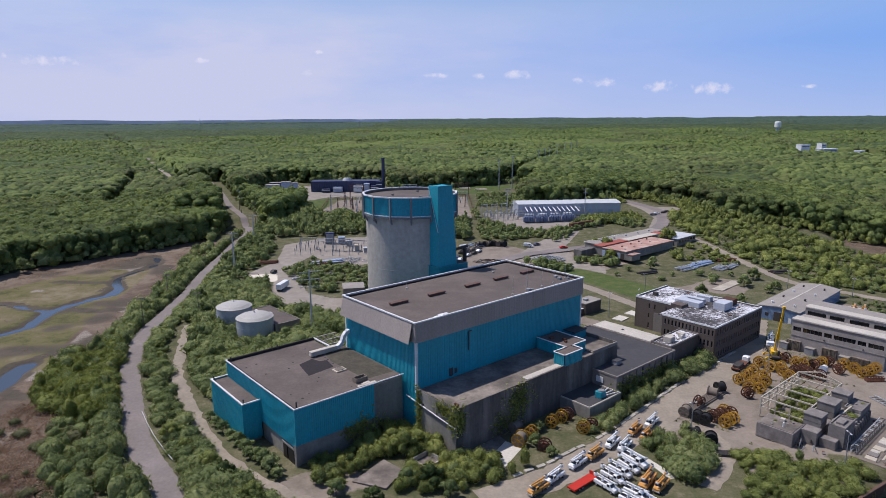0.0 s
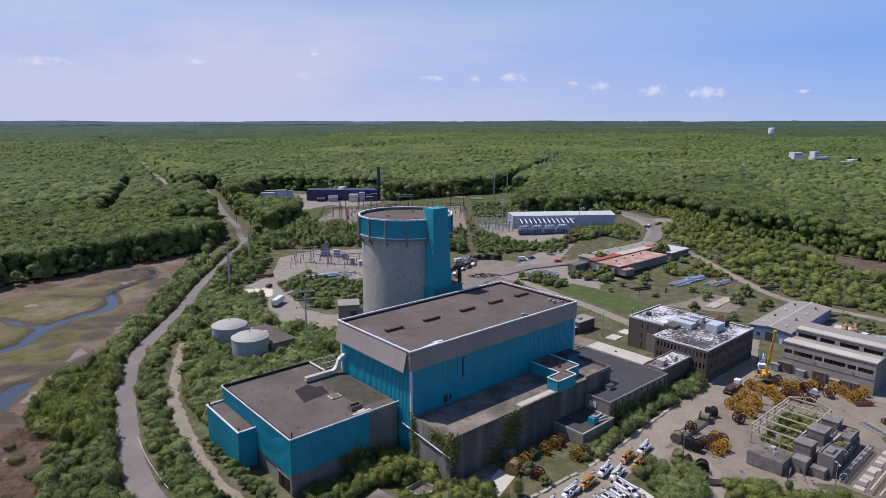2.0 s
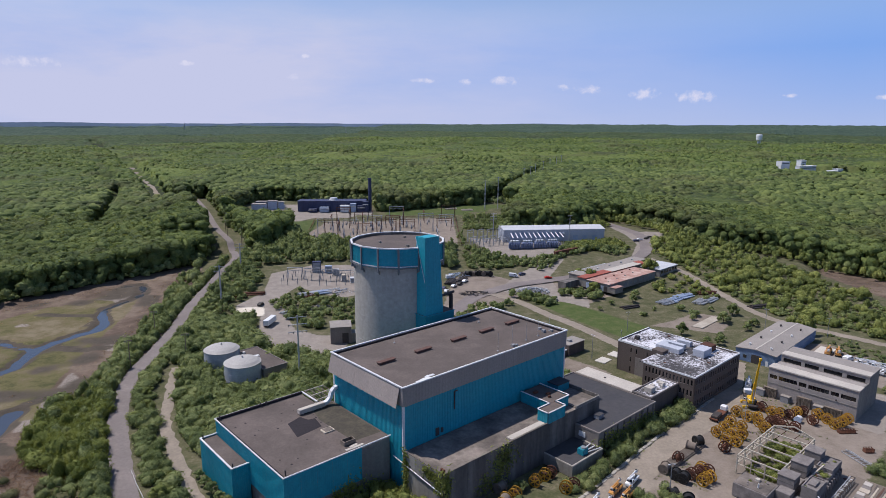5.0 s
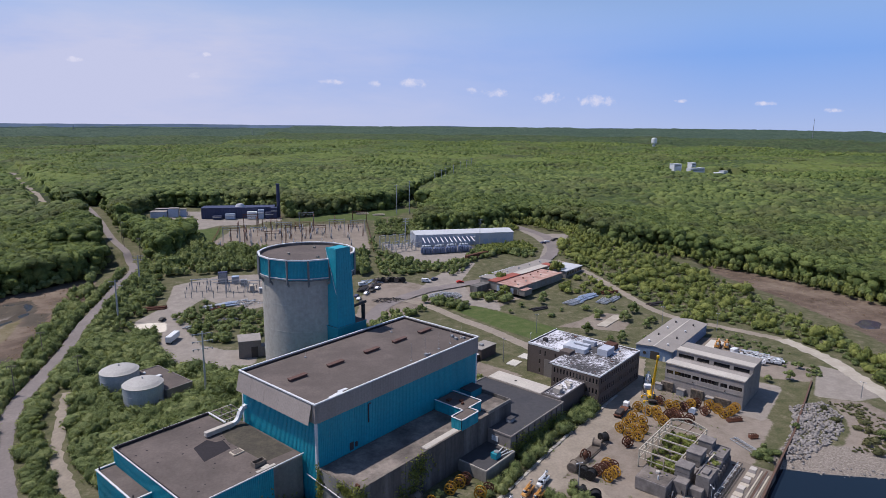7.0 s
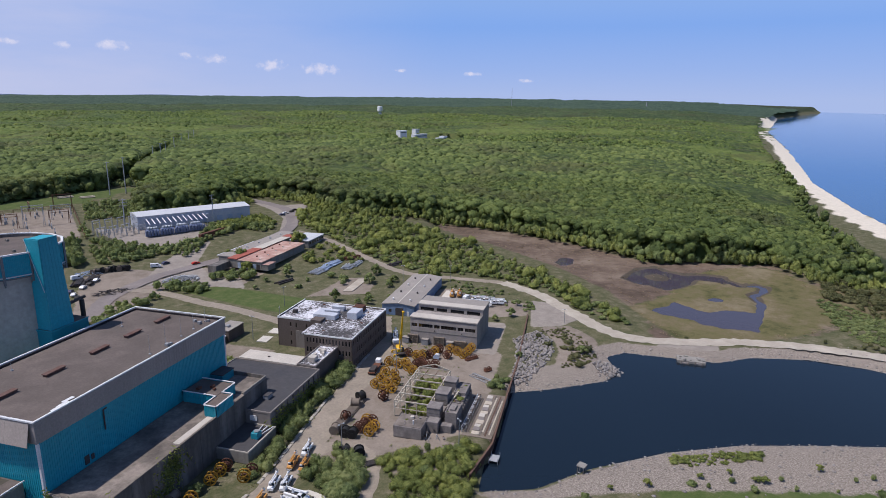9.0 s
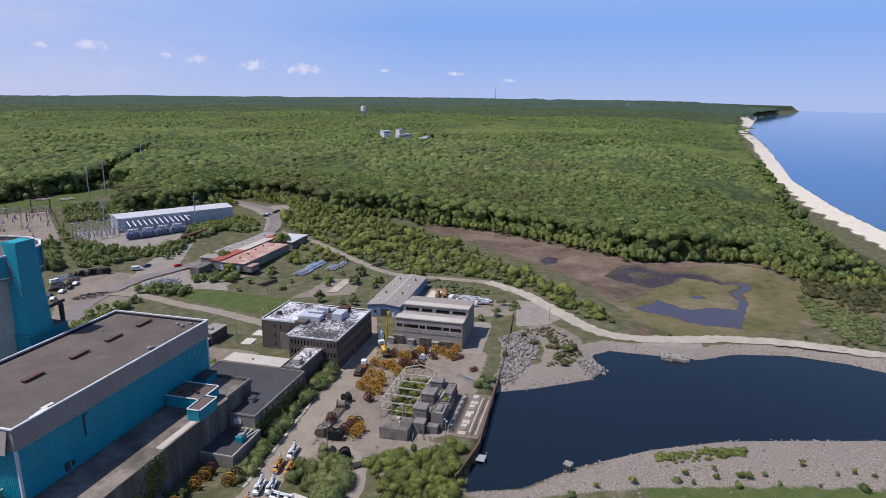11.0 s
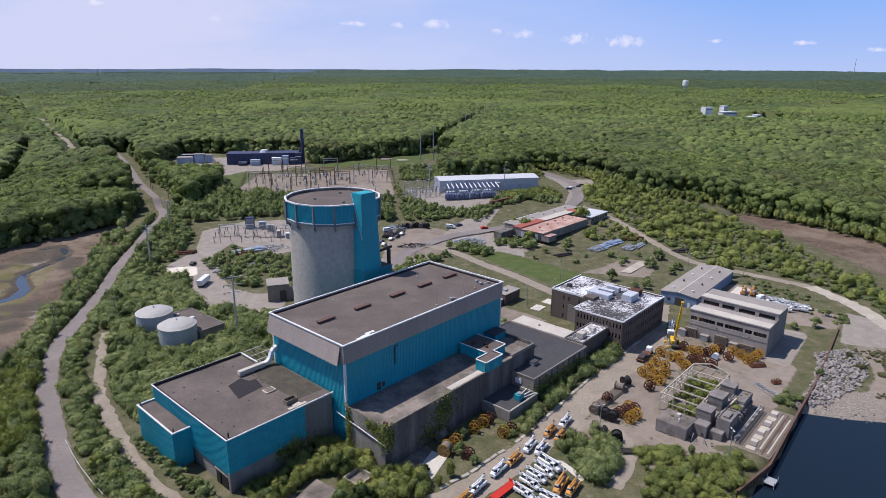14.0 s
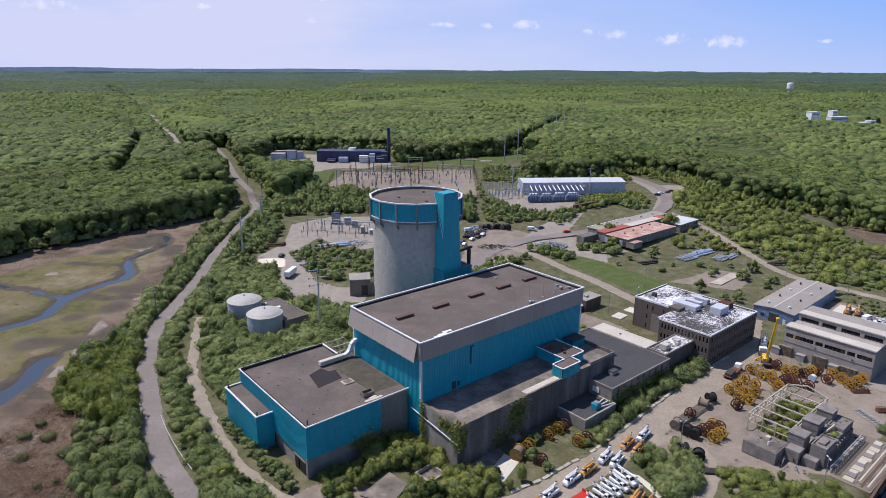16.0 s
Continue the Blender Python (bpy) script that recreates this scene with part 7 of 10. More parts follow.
rr = random.Random(3)
for kind, x, y in (("r", 107.0, 183.6), ("y", 108.2, 180.0), ("y", 110.4, 179.0), ("r", 112.5, 177.8), ("y", 115.8, 179.4), ("r", 117.8, 174.1), ("y", 121.9, 178.2), ("y", 122.7, 174.7), ("y", 122.8, 171.1), ("y", 126.1, 172.7), ("r", 118.3, 180.0), ("y", 129.0, 174.6)):
    put_reel(kind, x, y, TURN - 4 + rr.uniform(-12, 12))
for kind, x, y in (("y", 97.0, 180.1), ("y", 98.8, 176.6), ("y", 100.5, 172.8), ("y", 101.6, 176.3), ("r", 104.4, 173.5), ("y", 100.4, 169.3), ("r", 107.0, 171.7), ("r", 109.6, 169.6), ("r", 107.0, 174.4)):
    put_reel(kind, x, y, TURN - 4 + rr.uniform(-12, 12))
for kind, x, y in (("y", 84.8, 167.1), ("y", 85.5, 162.5), ("y", 88.0, 161.5), ("y", 89.0, 166.0), ("y", 88.6, 170.1), ("y", 91.5, 165.5), ("y", 93.6, 170.2), ("y", 92.0, 173.7)):
    put_reel(kind, x, y, TURN - 2 + rr.uniform(-14, 14))
for kind, x, y in (("s", 62.4, 148.7), ("b", 64.1, 145.4), ("b", 65.6, 143.8), ("r", 68.3, 145.6), ("y", 70.0, 142.4), ("r", 70.7, 146.7), ("y", 72.0, 148.1), ("r", 73.3, 147.0), ("y", 72.4, 144.0)):
    put_reel(kind, x, y, TURN - 2 + rr.uniform(-14, 14))
for kind, x, y, t in (("s", 74.0, 159.4, 150), ("b", 77.1, 162.1, 20), ("r", 67.9, 153.5, 110), ("b", 60.0, 136.8, 10), ("b", 62.9, 134.2, 70), ("r", 83.1, 158.5, 100),
                      ("w", 17.9, 133.9, 62), ("s", 17.6, 140.2, 50), ("y", 21.0, 137.2, 60), ("r", 23.3, 131.2, 66), ("y", 26.9, 142.7, 58), ("y", 29.8, 145.3, 60), ("r", 31.6, 146.6, 60), ("y", 34.1, 139.7, 58), ("r", 36.4, 141.2, 62)):
    put_reel(kind, x, y, t + rr.uniform(-8, 8))
bl = empty("blue_white_drum", (114.3, 175.6, 0), TURN, "white drum with a pale blue rim", "drum")
part("drum", tube(bmesh.new(), (-0.8, 0, 1.1), (0.8, 0, 1.1), 1.0, 1.0, 18), M["white_trim"], bl)
part("rim", tube(bmesh.new(), (-0.95, 0, 1.1), (-0.75, 0, 1.1), 1.12, 1.12, 18), M["blue_pale"], bl)
# long steel and timber stacks
for nm, a, b, turn, n, ln, mt, lab in (("pipe_stack", 68.4, -38.0, 0.2, 8, 19.5, "wood", "stack of long rusty grey poles on the yard"), ("beam_stack", 44, -52.5, -46, 6, 11, "dark_metal", "stack of dark steel poles beside the trucks")):
    st = empty(nm, here(a, b, land_z(*at(a, b))), TURN + turn, lab, "stack")
    for k in range(n):
        part("pole", tube(bmesh.new(), (-ln / 2 + rr.uniform(-0.6, 0.6), (k - n / 2) * 0.42, 0.25), (ln / 2 + rr.uniform(-0.6, 0.6), (k - n / 2) * 0.42 + rr.uniform(-0.3, 0.3), 0.25), 0.2), M[mt], st)
    for k in range(n - 1):
        part("pole", tube(bmesh.new(), (-ln / 2 + rr.uniform(-0.6, 0.6), (k - n / 2) * 0.42 + 0.2, 0.6), (ln / 2 + rr.uniform(-0.6, 0.6), (k - n / 2) * 0.42 + 0.2, 0.6), 0.2), M[mt], st)
for a, b, w, d, h, mt, nm, lab in ((118, -64.5, 5.5, 1.4, 1.2, "rust", "steel_trough", "long rusty steel trough"), (121, -61.5, 2.2, 1.6, 1.3, "dark_metal", "steel_cage", "dark steel mesh cage on the yard"), (110, -72, 2.5, 1.4, 1.2, "rust", "steel_skid", "rusty steel skid on the yard")):
    o = empty(nm, here(a, b), TURN - 40, lab, "scrap steel")
    part("base", boxes((-w / 2, w / 2, -d / 2, d / 2, 0, 0.25)), M[mt], o)
    for k in range(int(w / 0.8) + 1):
        x = -w / 2 + k * 0.8
        part("rib", boxes((x, x + 0.12, -d / 2, d / 2, 0.25, h)), M[mt], o)
    part("top_rail", boxes((-w / 2, w / 2, -d / 2, -d / 2 + 0.12, h, h + 0.12), (-w / 2, w / 2, d / 2 - 0.12, d / 2, h, h + 0.12)), M[mt], o)


# ---- vehicles ----
def add_wheel(parent, x, y, r=0.5, w=0.3):
    wh = part("wheel", tube(bmesh.new(), (x, y - w / 2, r), (x, y + w / 2, r), r, r, 14), M["tyre"], parent)
    part("rim", tube(bmesh.new(), (x, y - w / 2 - 0.01, r), (x, y + w / 2 + 0.01, r), r * 0.55, None, 10), M["silver"], wh)


def bucket_truck(paint, label, double=True):
    """A utility truck with a folded aerial boom; its nose looks along x."""
    t = empty("bucket_truck", (0, 0, 0), 0, label, "utility truck", "parked bucket trucks")
    part("chassis", boxes((-3.6, 3.4, -0.5, 0.5, 0.55, 0.85)), M["black"], t)
    bm = boxes((-3.7, 0.9, -1.2, 1.2, 0.8, 1.9), bevel=0.06)
    part("utility_body", bm, paint, t)
    for s in (-1, 1):
        for k in range(4):
            part("locker_door", boxes((-3.5 + 1.08 * k, -2.55 + 1.08 * k, s * 1.21 - 0.02, s * 1.21 + 0.02, 0.95, 1.8)), paint, t)
    part("cargo_bed", boxes((-3.5, 0.6, -0.62, 0.62, 1.6, 1.92)), M["dark_metal"], t)
    bm = bmesh.new()
    prof = [(1.05, 0.75), (3.9, 0.75), (3.95, 1.5), (2.75, 1.75), (2.2, 2.65), (1.05, 2.7)]
    lo = [bm.verts.new((x, -1.1, z)) for x, z in prof]
    hi = [bm.verts.new((x, 1.1, z)) for x, z in prof]
    bm.faces.new(lo)
    bm.faces.new(hi[::-1])
    for k in range(6):
        bm.faces.new((lo[k], hi[k], hi[(k + 1) % 6], lo[(k + 1) % 6]))
    bmesh.ops.bevel(bm, geom=list(bm.edges), offset=0.06, segments=1, affect="EDGES")
    cab = part("cab", bm, paint, t)
    bm = bmesh.new()
    v = [bm.verts.new(c) for c in ((2.74, -0.95, 1.84), (2.74, 0.95, 1.84), (2.28, 0.95, 2.58), (2.28, -0.95, 2.58))]
    bm.faces.new(v)
    part("windscreen", bm, M["glass"], cab)
    for s in (-1, 1):
        part("side_window", boxes((1.25, 2.25, s * 1.11 - 0.02, s * 1.11 + 0.02, 1.8, 2.5)), M["glass"], cab)
    part("bumper", boxes((3.9, 4.1, -1.1, 1.1, 0.6, 0.85)), M["silver"], t)
    for s in (-0.8, 0.8):
        part("headlight", boxes((3.93, 3.99, s - 0.15, s + 0.15, 1.05, 1.3)), M["white_trim"], t)
    for x in (-2.6, 2.9):
        for s in (-1.02, 1.02):
            add_wheel(t, x, s, 0.5, 0.32)
    part("turret", tube(bmesh.new(), (-1.2, 0, 1.9), (-1.2, 0, 2.9), 0.42, 0.36, 12), paint, t)
    part("lower_boom", beam(bmesh.new(), (-1.4, 0.25, 2.9), (3.6, 0.25, 3.15), 0.34, 0.4), paint, t)
    part("upper_boom", beam(bmesh.new(), (3.7, -0.2, 3.35), (-3.3, -0.2, 3.4), 0.28, 0.34), paint, t)
    part("boom_elbow", tube(bmesh.new(), (3.6, -0.4, 3.25), (3.6, 0.45, 3.25), 0.3, 0.3, 10), M["silver"], t)
    b = part("bucket", boxes((-4.2, -3.3, -0.75, 0.15, 2.5, 3.6), bevel=0.08), M["white_paint"], t)
    part("bucket_liner", boxes((-4.1, -3.4, -0.65, 0.05, 3.58, 3.63)), M["black"], b)
    for s in (-1, 1):
        part("outrigger", boxes((-0.4, -0.1, s * 1.3 - 0.1, s * 1.3 + 0.1, 0.35, 1.5)), M["dark_metal"], t)
    return t


truck_w = bucket_truck(M["white_paint"], "white bucket truck with a folded boom, parked in the yard")
truck_o = bucket_truck(M["orange_paint"], "orange bucket truck with a folded boom, parked in the yard")
first = {"w": True, "o": True}


def put_truck(kind, x0, y0, x1, y1):
    """From the tail's place to the nose's."""
    x, y = (x0 + x1) / 2, (y0 + y1) / 2
    m = pose(x, y, land_z(x, y) + 0.08, 0, 0, math.degrees(math.atan2(y1 - y0, x1 - x0)))
    ob = truck_w if kind == "w" else truck_o
    m = m @ Matrix.Diagonal((0.84, 0.84, 0.84, 1))
    if first[kind]:
        first[kind], ob.matrix_world = False, m
    else:
        copy_thing(ob, m)


for row in (("w", 40.8, 128.1, 43.9, 123.1), ("w", 38.9, 126.0, 41.9, 120.8), ("w", 36.2, 124.0, 39.8, 119.0), ("w", 34.0, 121.8, 37.5, 116.9), ("w", 31.9, 118.6, 35.2, 113.8), ("w", 37.0, 115.6, 41.0, 111.0), ("w", 35.4, 112.8, 39.0, 108.2), ("w", 39.6, 112.2, 43.0, 107.2),
            ("o", 44.5, 120.1, 40.8, 115.1), ("o", 47.2, 118.6, 43.0, 113.8), ("o", 22.0, 117.4, 16.8, 112.6), ("w", 26.0, 121.8, 21.2, 116.8), ("w", 31.8, 127.0, 27.4, 122.6), ("o", 36.8, 131.0, 31.8, 126.0), ("w", 42.0, 136.6, 37.4, 131.0), ("w", 44.4, 135.0, 39.8, 129.4), ("o", 49.0, 142.4, 44.4, 137.0), ("o", 51.2, 139.8, 46.4, 134.4), ("w", 54.4, 146.2, 49.8, 141.0)):
    put_truck(*row)
flat_patch("truck_stand", [(44.6, 128.2), (46.2, 127.6), (50.2, 120.4), (48.2, 119.4)], M["slab"], "pale concrete strip beside the parked trucks", lift=0.04)
rt = empty("red_trailer", (29.0, 117.4, land_z(29, 117.4)), 40, "low red flatbed trailer", "trailer")
part("bed", boxes((-3.8, 3.8, -1.0, 1.0, 0.6, 0.95)), M["red_paint"], rt)
part("headboard", boxes((3.6, 3.8, -1.0, 1.0, 0.95, 1.7)), M["red_paint"], rt)
for x in (-2.2, -1.2):
    for s in (-0.9, 0.9):
        add_wheel(rt, x, s, 0.4, 0.25)


def make_car(paint, label, van=False):
    c = empty("parked_van" if van else "parked_car", (0, 0, 0), 0, label, "van" if van else "car", "parked vehicles")
    bm = bmesh.new()
    prof = [(-2.6, 0.45), (2.6, 0.45), (2.6, 1.1), (1.9, 1.3), (1.2, 2.2), (-2.55, 2.25)] if van else [(-2.2, 0.4), (2.2, 0.4), (2.2, 0.8), (1.1, 0.95), (0.4, 1.45), (-1.2, 1.45), (-1.9, 0.95), (-2.2, 0.9)]
    w = 1.0 if van else 0.88
    lo = [bm.verts.new((x, -w, z)) for x, z in prof]
    hi = [bm.verts.new((x, w, z)) for x, z in prof]
    bm.faces.new(lo)
    bm.faces.new(hi[::-1])
    for k in range(len(prof)):
        bm.faces.new((lo[k], hi[k], hi[(k + 1) % len(prof)], lo[(k + 1) % len(prof)]))
    bmesh.ops.bevel(bm, geom=list(bm.edges), offset=0.07, segments=1, affect="EDGES")
    part("body", bm, paint, c)
    for s in (-1, 1):
        part("side_window", boxes((-1.0 if not van else 0.2, 0.5 if not van else 1.2, s * w - 0.02, s * w + 0.02, 1.0 if not van else 1.4, 1.38 if not van else 2.0)), M["glass"], c)
    for x in (-1.4, 1.4):
        for s in (-w + 0.08, w - 0.08):
            add_wheel(c, x, s, 0.34, 0.22)
    return c


car_base = {}


def put_car(key, x, y, turn):
    m = pose(x, y, land_z(x, y) + 0.12, 0, 0, turn)
    if key in car_base:
        copy_thing(car_base[key], m)
        return
    paint, label, van = {"white": (M["white_paint"], "white parked car", False), "van": (M["white_paint"], "white parked van", True), "dark": (M["black"], "black parked car", False), "red": (M["red_paint"], "bright red parked car", False), "blue": (M["blue_dark"], "dark blue parked car", False)}[key]
    car_base[key] = make_car(paint, label + " standing on the gravel", van)
    car_base[key].matrix_world = m


for row in (("red", 68, 344, 10), ("blue", 54, 351, 30), ("van", 48.5, 347, -15), ("white", 20, 338, 60), ("dark", 17, 334, 60), ("dark", 10, 316, 80), ("white", 9, 321, 75), ("blue", 8, 326, 70), ("van", 12, 344, 20), ("white", 13.5, 330, 60),
            ("van", 163.4, 225.5, 30), ("white", 174.6, 213.1, -30), ("dark", -84, 300, 80), ("blue", 146, 428, 10), ("dark", 156, 436, 40), ("white", 150, 432, 0), ("dark", 160, 440, 10)):
    put_car(*row)
for x, y, t in ((158.5, 218.5, 140), (161.5, 216.5, 140), (166.0, 220.0, 145), (168.6, 216.6, 140), (164.6, 212.8, 140), (171.0, 212.0, 145)):
    copy_thing(truck_w, pose(x, y, land_z(x, y) + 0.08, 0, 0, t))
for x, y, t in ((160.6, 233.4, 50), (163.8, 232.0, 55)):
    copy_thing(truck_o, pose(x, y, land_z(x, y) + 0.08, 0, 0, t))
lr = empty("white_box_trailer", (-72.5, 272, land_z(-72.5, 272)), 80, "white box trailer parked on the dirt", "trailer")
part("box_body", boxes((-4.5, 4.5, -1.2, 1.2, 1.0, 3.4), bevel=0.05), M["white_paint"], lr)
part("chassis", boxes((-4.4, 4.4, -0.6, 0.6, 0.6, 1.0)), M["black"], lr)
for x in (-3.4, -2.4):
    for s in (-1, 1):
        add_wheel(lr, x, s, 0.45, 0.25)
# truck crane with its boom raised low
crane = empty("truck_crane", (105.2, 186.6, 0), 252.0, "yellow truck crane with its long boom raised", "crane")
part("carrier", boxes((-8.5, 3.0, -1.25, 1.25, 0.8, 1.5), bevel=0.08), M["dark_metal"], crane)
part("deck_house", boxes((-1.6, 1.3, -1.2, 1.2, 1.5, 2.7), bevel=0.1), M["crane_yellow"], crane)
part("driver_cab", boxes((-8.6, -6.8, -1.2, 1.2, 1.5, 2.9), bevel=0.15), M["white_paint"], crane)
part("crane_cab", boxes((0.2, 1.8, 0.5, 1.25, 1.5, 2.9), bevel=0.1), M["glass"], crane)
part("counterweight", boxes((-2.8, -1.5, -1.1, 1.1, 1.7, 2.8), bevel=0.08), M["crane_yellow"], crane)
BC, BS = math.cos(radians(70)), math.sin(radians(70))
for p0, p1, w in ((0.0, 7.0, 0.8), (6.5, 12.0, 0.62), (11.5, 17.0, 0.48)):
    part("boom_section", beam(bmesh.new(), (p0 * BC, 0, 2.6 + p0 * BS), (p1 * BC, 0, 2.6 + p1 * BS), w, w), M["crane_yellow"], crane)
part("boom_head", boxes((17 * BC - 0.3, 17 * BC + 0.7, -0.4, 0.4, 2.3 + 17 * BS, 3.0 + 17 * BS), bevel=0.06), M["crane_yellow"], crane)
part("lift_cylinder", tube(bmesh.new(), (1.3, 0, 1.8), (5.0 * BC + 0.2, 0, 2.6 + 5.0 * BS), 0.18), M["silver"], crane)
for x in (-2.4, 1.9):
    for sgn in (-1, 1):
        part("outrigger", boxes((x - 0.2, x + 0.2, min(0, sgn * 2.6), max(0, sgn * 2.6), 0.75, 1.0), (x - 0.3, x + 0.3, sgn * 2.6 - 0.3, sgn * 2.6 + 0.3, 0.0, 0.75)), M["crane_yellow"], crane)
for x in (-7.4, -5.9, -0.4, 0.9):
    for s in (-1.15, 1.15):
        add_wheel(crane, x, s, 0.6, 0.4)
for x, y, t in ((112.0, 202.0, 60),):
    o = copy_thing(truck_w, pose(x, y, 0.08, 0, 0, t))
lb = empty("flatbed_lorry", (92.2, 180.4, 0.0), 46, "dark flatbed lorry with a white cab", "lorry")
part("bed", boxes((-6.5, 1.8, -1.2, 1.2, 0.9, 1.25)), M["rust"], lb)
part("load", boxes((-6.0, -2.0, -1.0, 1.0, 1.25, 2.1), bevel=0.1), M["dark_metal"], lb)
part("cab", boxes((2.0, 3.7, -1.0, 1.0, 0.9, 2.6), bevel=0.25), M["white_paint"], lb)
part("windscreen", boxes((3.66, 3.74, -0.8, 0.8, 1.7, 2.35)), M["glass"], lb)
for x in (-5.4, -4.2, 3.1):
    for s in (-1.05, 1.05):
        add_wheel(lb, x, s, 0.5, 0.32)

# ---- poles ----
def power_pole(x, y, h, arms, label, r=0.35, mat="silver", span=3.2, turn=30.0):
    z = land_z(x, y)
    p = empty("power_pole", (x, y, z), turn, label, "power pole", "power poles")
    part("mast", tube(bmesh.new(), (0, 0, -0.3), (0, 0, h), r, r * 0.55, 10), M[mat], p)
    for k in range(arms):
        zz = h * 0.97 - k * h * 0.115
        a = part("cross_arm", beam(bmesh.new(), (-span, 0, zz), (span, 0, zz), 0.2), M[mat], p)
        for s in (-0.92, -0.45, 0.45, 0.92):
            part("insulator", tube(bmesh.new(), (s * span, 0, zz - 0.7), (s * span, 0, zz), 0.1, 0.14, 6), M["rib"], a)


power_pole(-47.0, 212.5, 23.5, 3, "grey steel power pole with three cross arms", 0.42, "silver", 3.4, 20)
power_pole(-104, 302, 20.0, 2, "grey steel power pole beside the road", 0.5, "silver", 2.6, 10)
power_pole(-110.5, 358, 17.0, 2, "grey steel power pole beside the road", 0.5, "silver", 2.6, 10)
for x, y, h in ((-112, 222, 12), (-120, 262, 11), (-128, 420, 15), (-152, 462, 15), (-95, 232, 10), (-146, 447, 12)):
    power_pole(x, y, h, 1, "dark timber power pole beside the road", 0.2, "wood", 1.4, 20)
power_pole(97.5, 424, 20.0, 2, "slim grey steel power pole by the warehouse", 0.3, "silver", 1.8, 20)
power_pole(47, 448, 17.0, 3, "grey steel lattice power pole by the switchgear", 0.45, "silver", 2.6, 20)
for x, y, h in ((51, 564, 27), (63, 566, 30), (108, 708, 26), (120, 735, 26), (131, 768, 26), (150, 820, 26), (170, 877, 26), (190, 930, 26), (210, 990, 26)):
    power_pole(x, y, h, 1, "tall pale steel power pole in the forest cutting", 0.5, "silver", 2.2, 20)
for x, y, h in ((59.5, 137.6, 9), (94.6, 170.4, 10.5), (87.0, 122.5, 9), (63.4, 228, 10), (77, 236, 9), (180.3, 178.1, 6), (150, 262, 10), (172, 252, 9), (88, 262, 9)):
    o = empty("lamp_post", (x, y, land_z(x, y)), rr.uniform(0, 180), "thin grey lamp post standing in the yard", "lamp post", "lamp posts")
    part("shaft", tube(bmesh.new(), (0, 0, -0.2), (0, 0, h), 0.13, 0.08, 8), M["grey_paint"], o)
    part("arm", beam(bmesh.new(), (-0.7, 0, h), (0.7, 0, h), 0.1), M["grey_paint"], o)
    for s in (-0.7, 0.7):
        part("lamp_head", boxes((s - 0.25, s + 0.25, -0.15, 0.15, h - 0.18, h - 0.02)), M["white_trim"], o)

# ---- slabs, kerbs and loose concrete ----
flat_patch("broken_slab", [(9.6, 127.0), (13.2, 123.8), (18.4, 132.8), (14.7, 135.6)], M["slab"], "cracked pale concrete slab")
flat_patch("grey_slab", [(6, 131), (9.8, 128.2), (15.6, 134.4), (13.0, 139.0)], M["roof_dirty"], "dirty grey concrete slab")
flat_patch("field_slab", [(119, 267), (123, 264.5), (139, 279), (135, 282)], M["sand_track"], "pale concrete slab in the grass")
flat_patch("old_foundation", [(-19.3, 118.6), (-13.5, 127.2), (-8.6, 122.6), (-12, 116)], M["roof_dirty"], "old concrete foundation among bushes", 0.3)
for p in ([(70.6, 232.5), (74.4, 236.0), (78.0, 232.6), (74, 229)], [(64, 226), (68, 230), (71, 227), (67, 223)]):
    flat_patch("transformer_pad", p, M["slab"], "pale concrete pad by the road", 0.3)
well = empty("sunken_concrete_pit", (-3.7, 126.0, 0), TURN + 5, "square concrete pit with a raised rim", "pit")
part("rim", rim(bmesh.new(), -2.6, 2.6, -2.6, 2.6, -0.4, 1.3, 0.3), M["kerb"], well)
part("floor", boxes((-2.4, 2.4, -2.4, 2.4, 0.0, 0.35)), M["roof_dirty"], well)
kerb = empty("kerb", (0, 0, 0), 0, "broken pale concrete kerb beside the road", "kerb", kind="structure")
kp = [(14.4, 120.4), (22.8, 125.6), (30.7, 132.0), (36.4, 136.4), (48.0, 147.6), (60.5, 160.4), (70.2, 169.8), (83.7, 181.4), (95.5, 192.6)]
stone = mesh_of("kerb_stone", boxes((-1.15, 1.15, -0.45, 0.45, -0.1, 0.28), bevel=0.05), M["kerb"])
for (x0, y0), (x1, y1) in zip(kp, kp[1:]):
    d = math.hypot(x1 - x0, y1 - y0)
    n = int(d / 2.5)
    for k in range(n):
        if rr.random() < 0.1:
            continue
        s = (k + 0.5) / n
        o = part("kerb_stone", stone, None, kerb)
        x, y = x0 + (x1 - x0) * s + rr.uniform(-0.12, 0.12), y0 + (y1 - y0) * s + rr.uniform(-0.12, 0.12)
        o.matrix_local = pose(x, y, land_z(x, y) + rr.uniform(-0.02, 0.08), rr.uniform(-2, 2), rr.uniform(-2, 2), math.degrees(math.atan2(y1 - y0, x1 - x0)) + rr.uniform(-4, 4))



# ---- riprap ----
def rock_arrays(seed):
    r = np.random.RandomState(seed)
    V, F = ico_arrays(1)
    V = V * r.uniform(0.6, 1.2, (1, 3)) * r.uniform(0.75, 1.2, (len(V), 1))
    return V, F


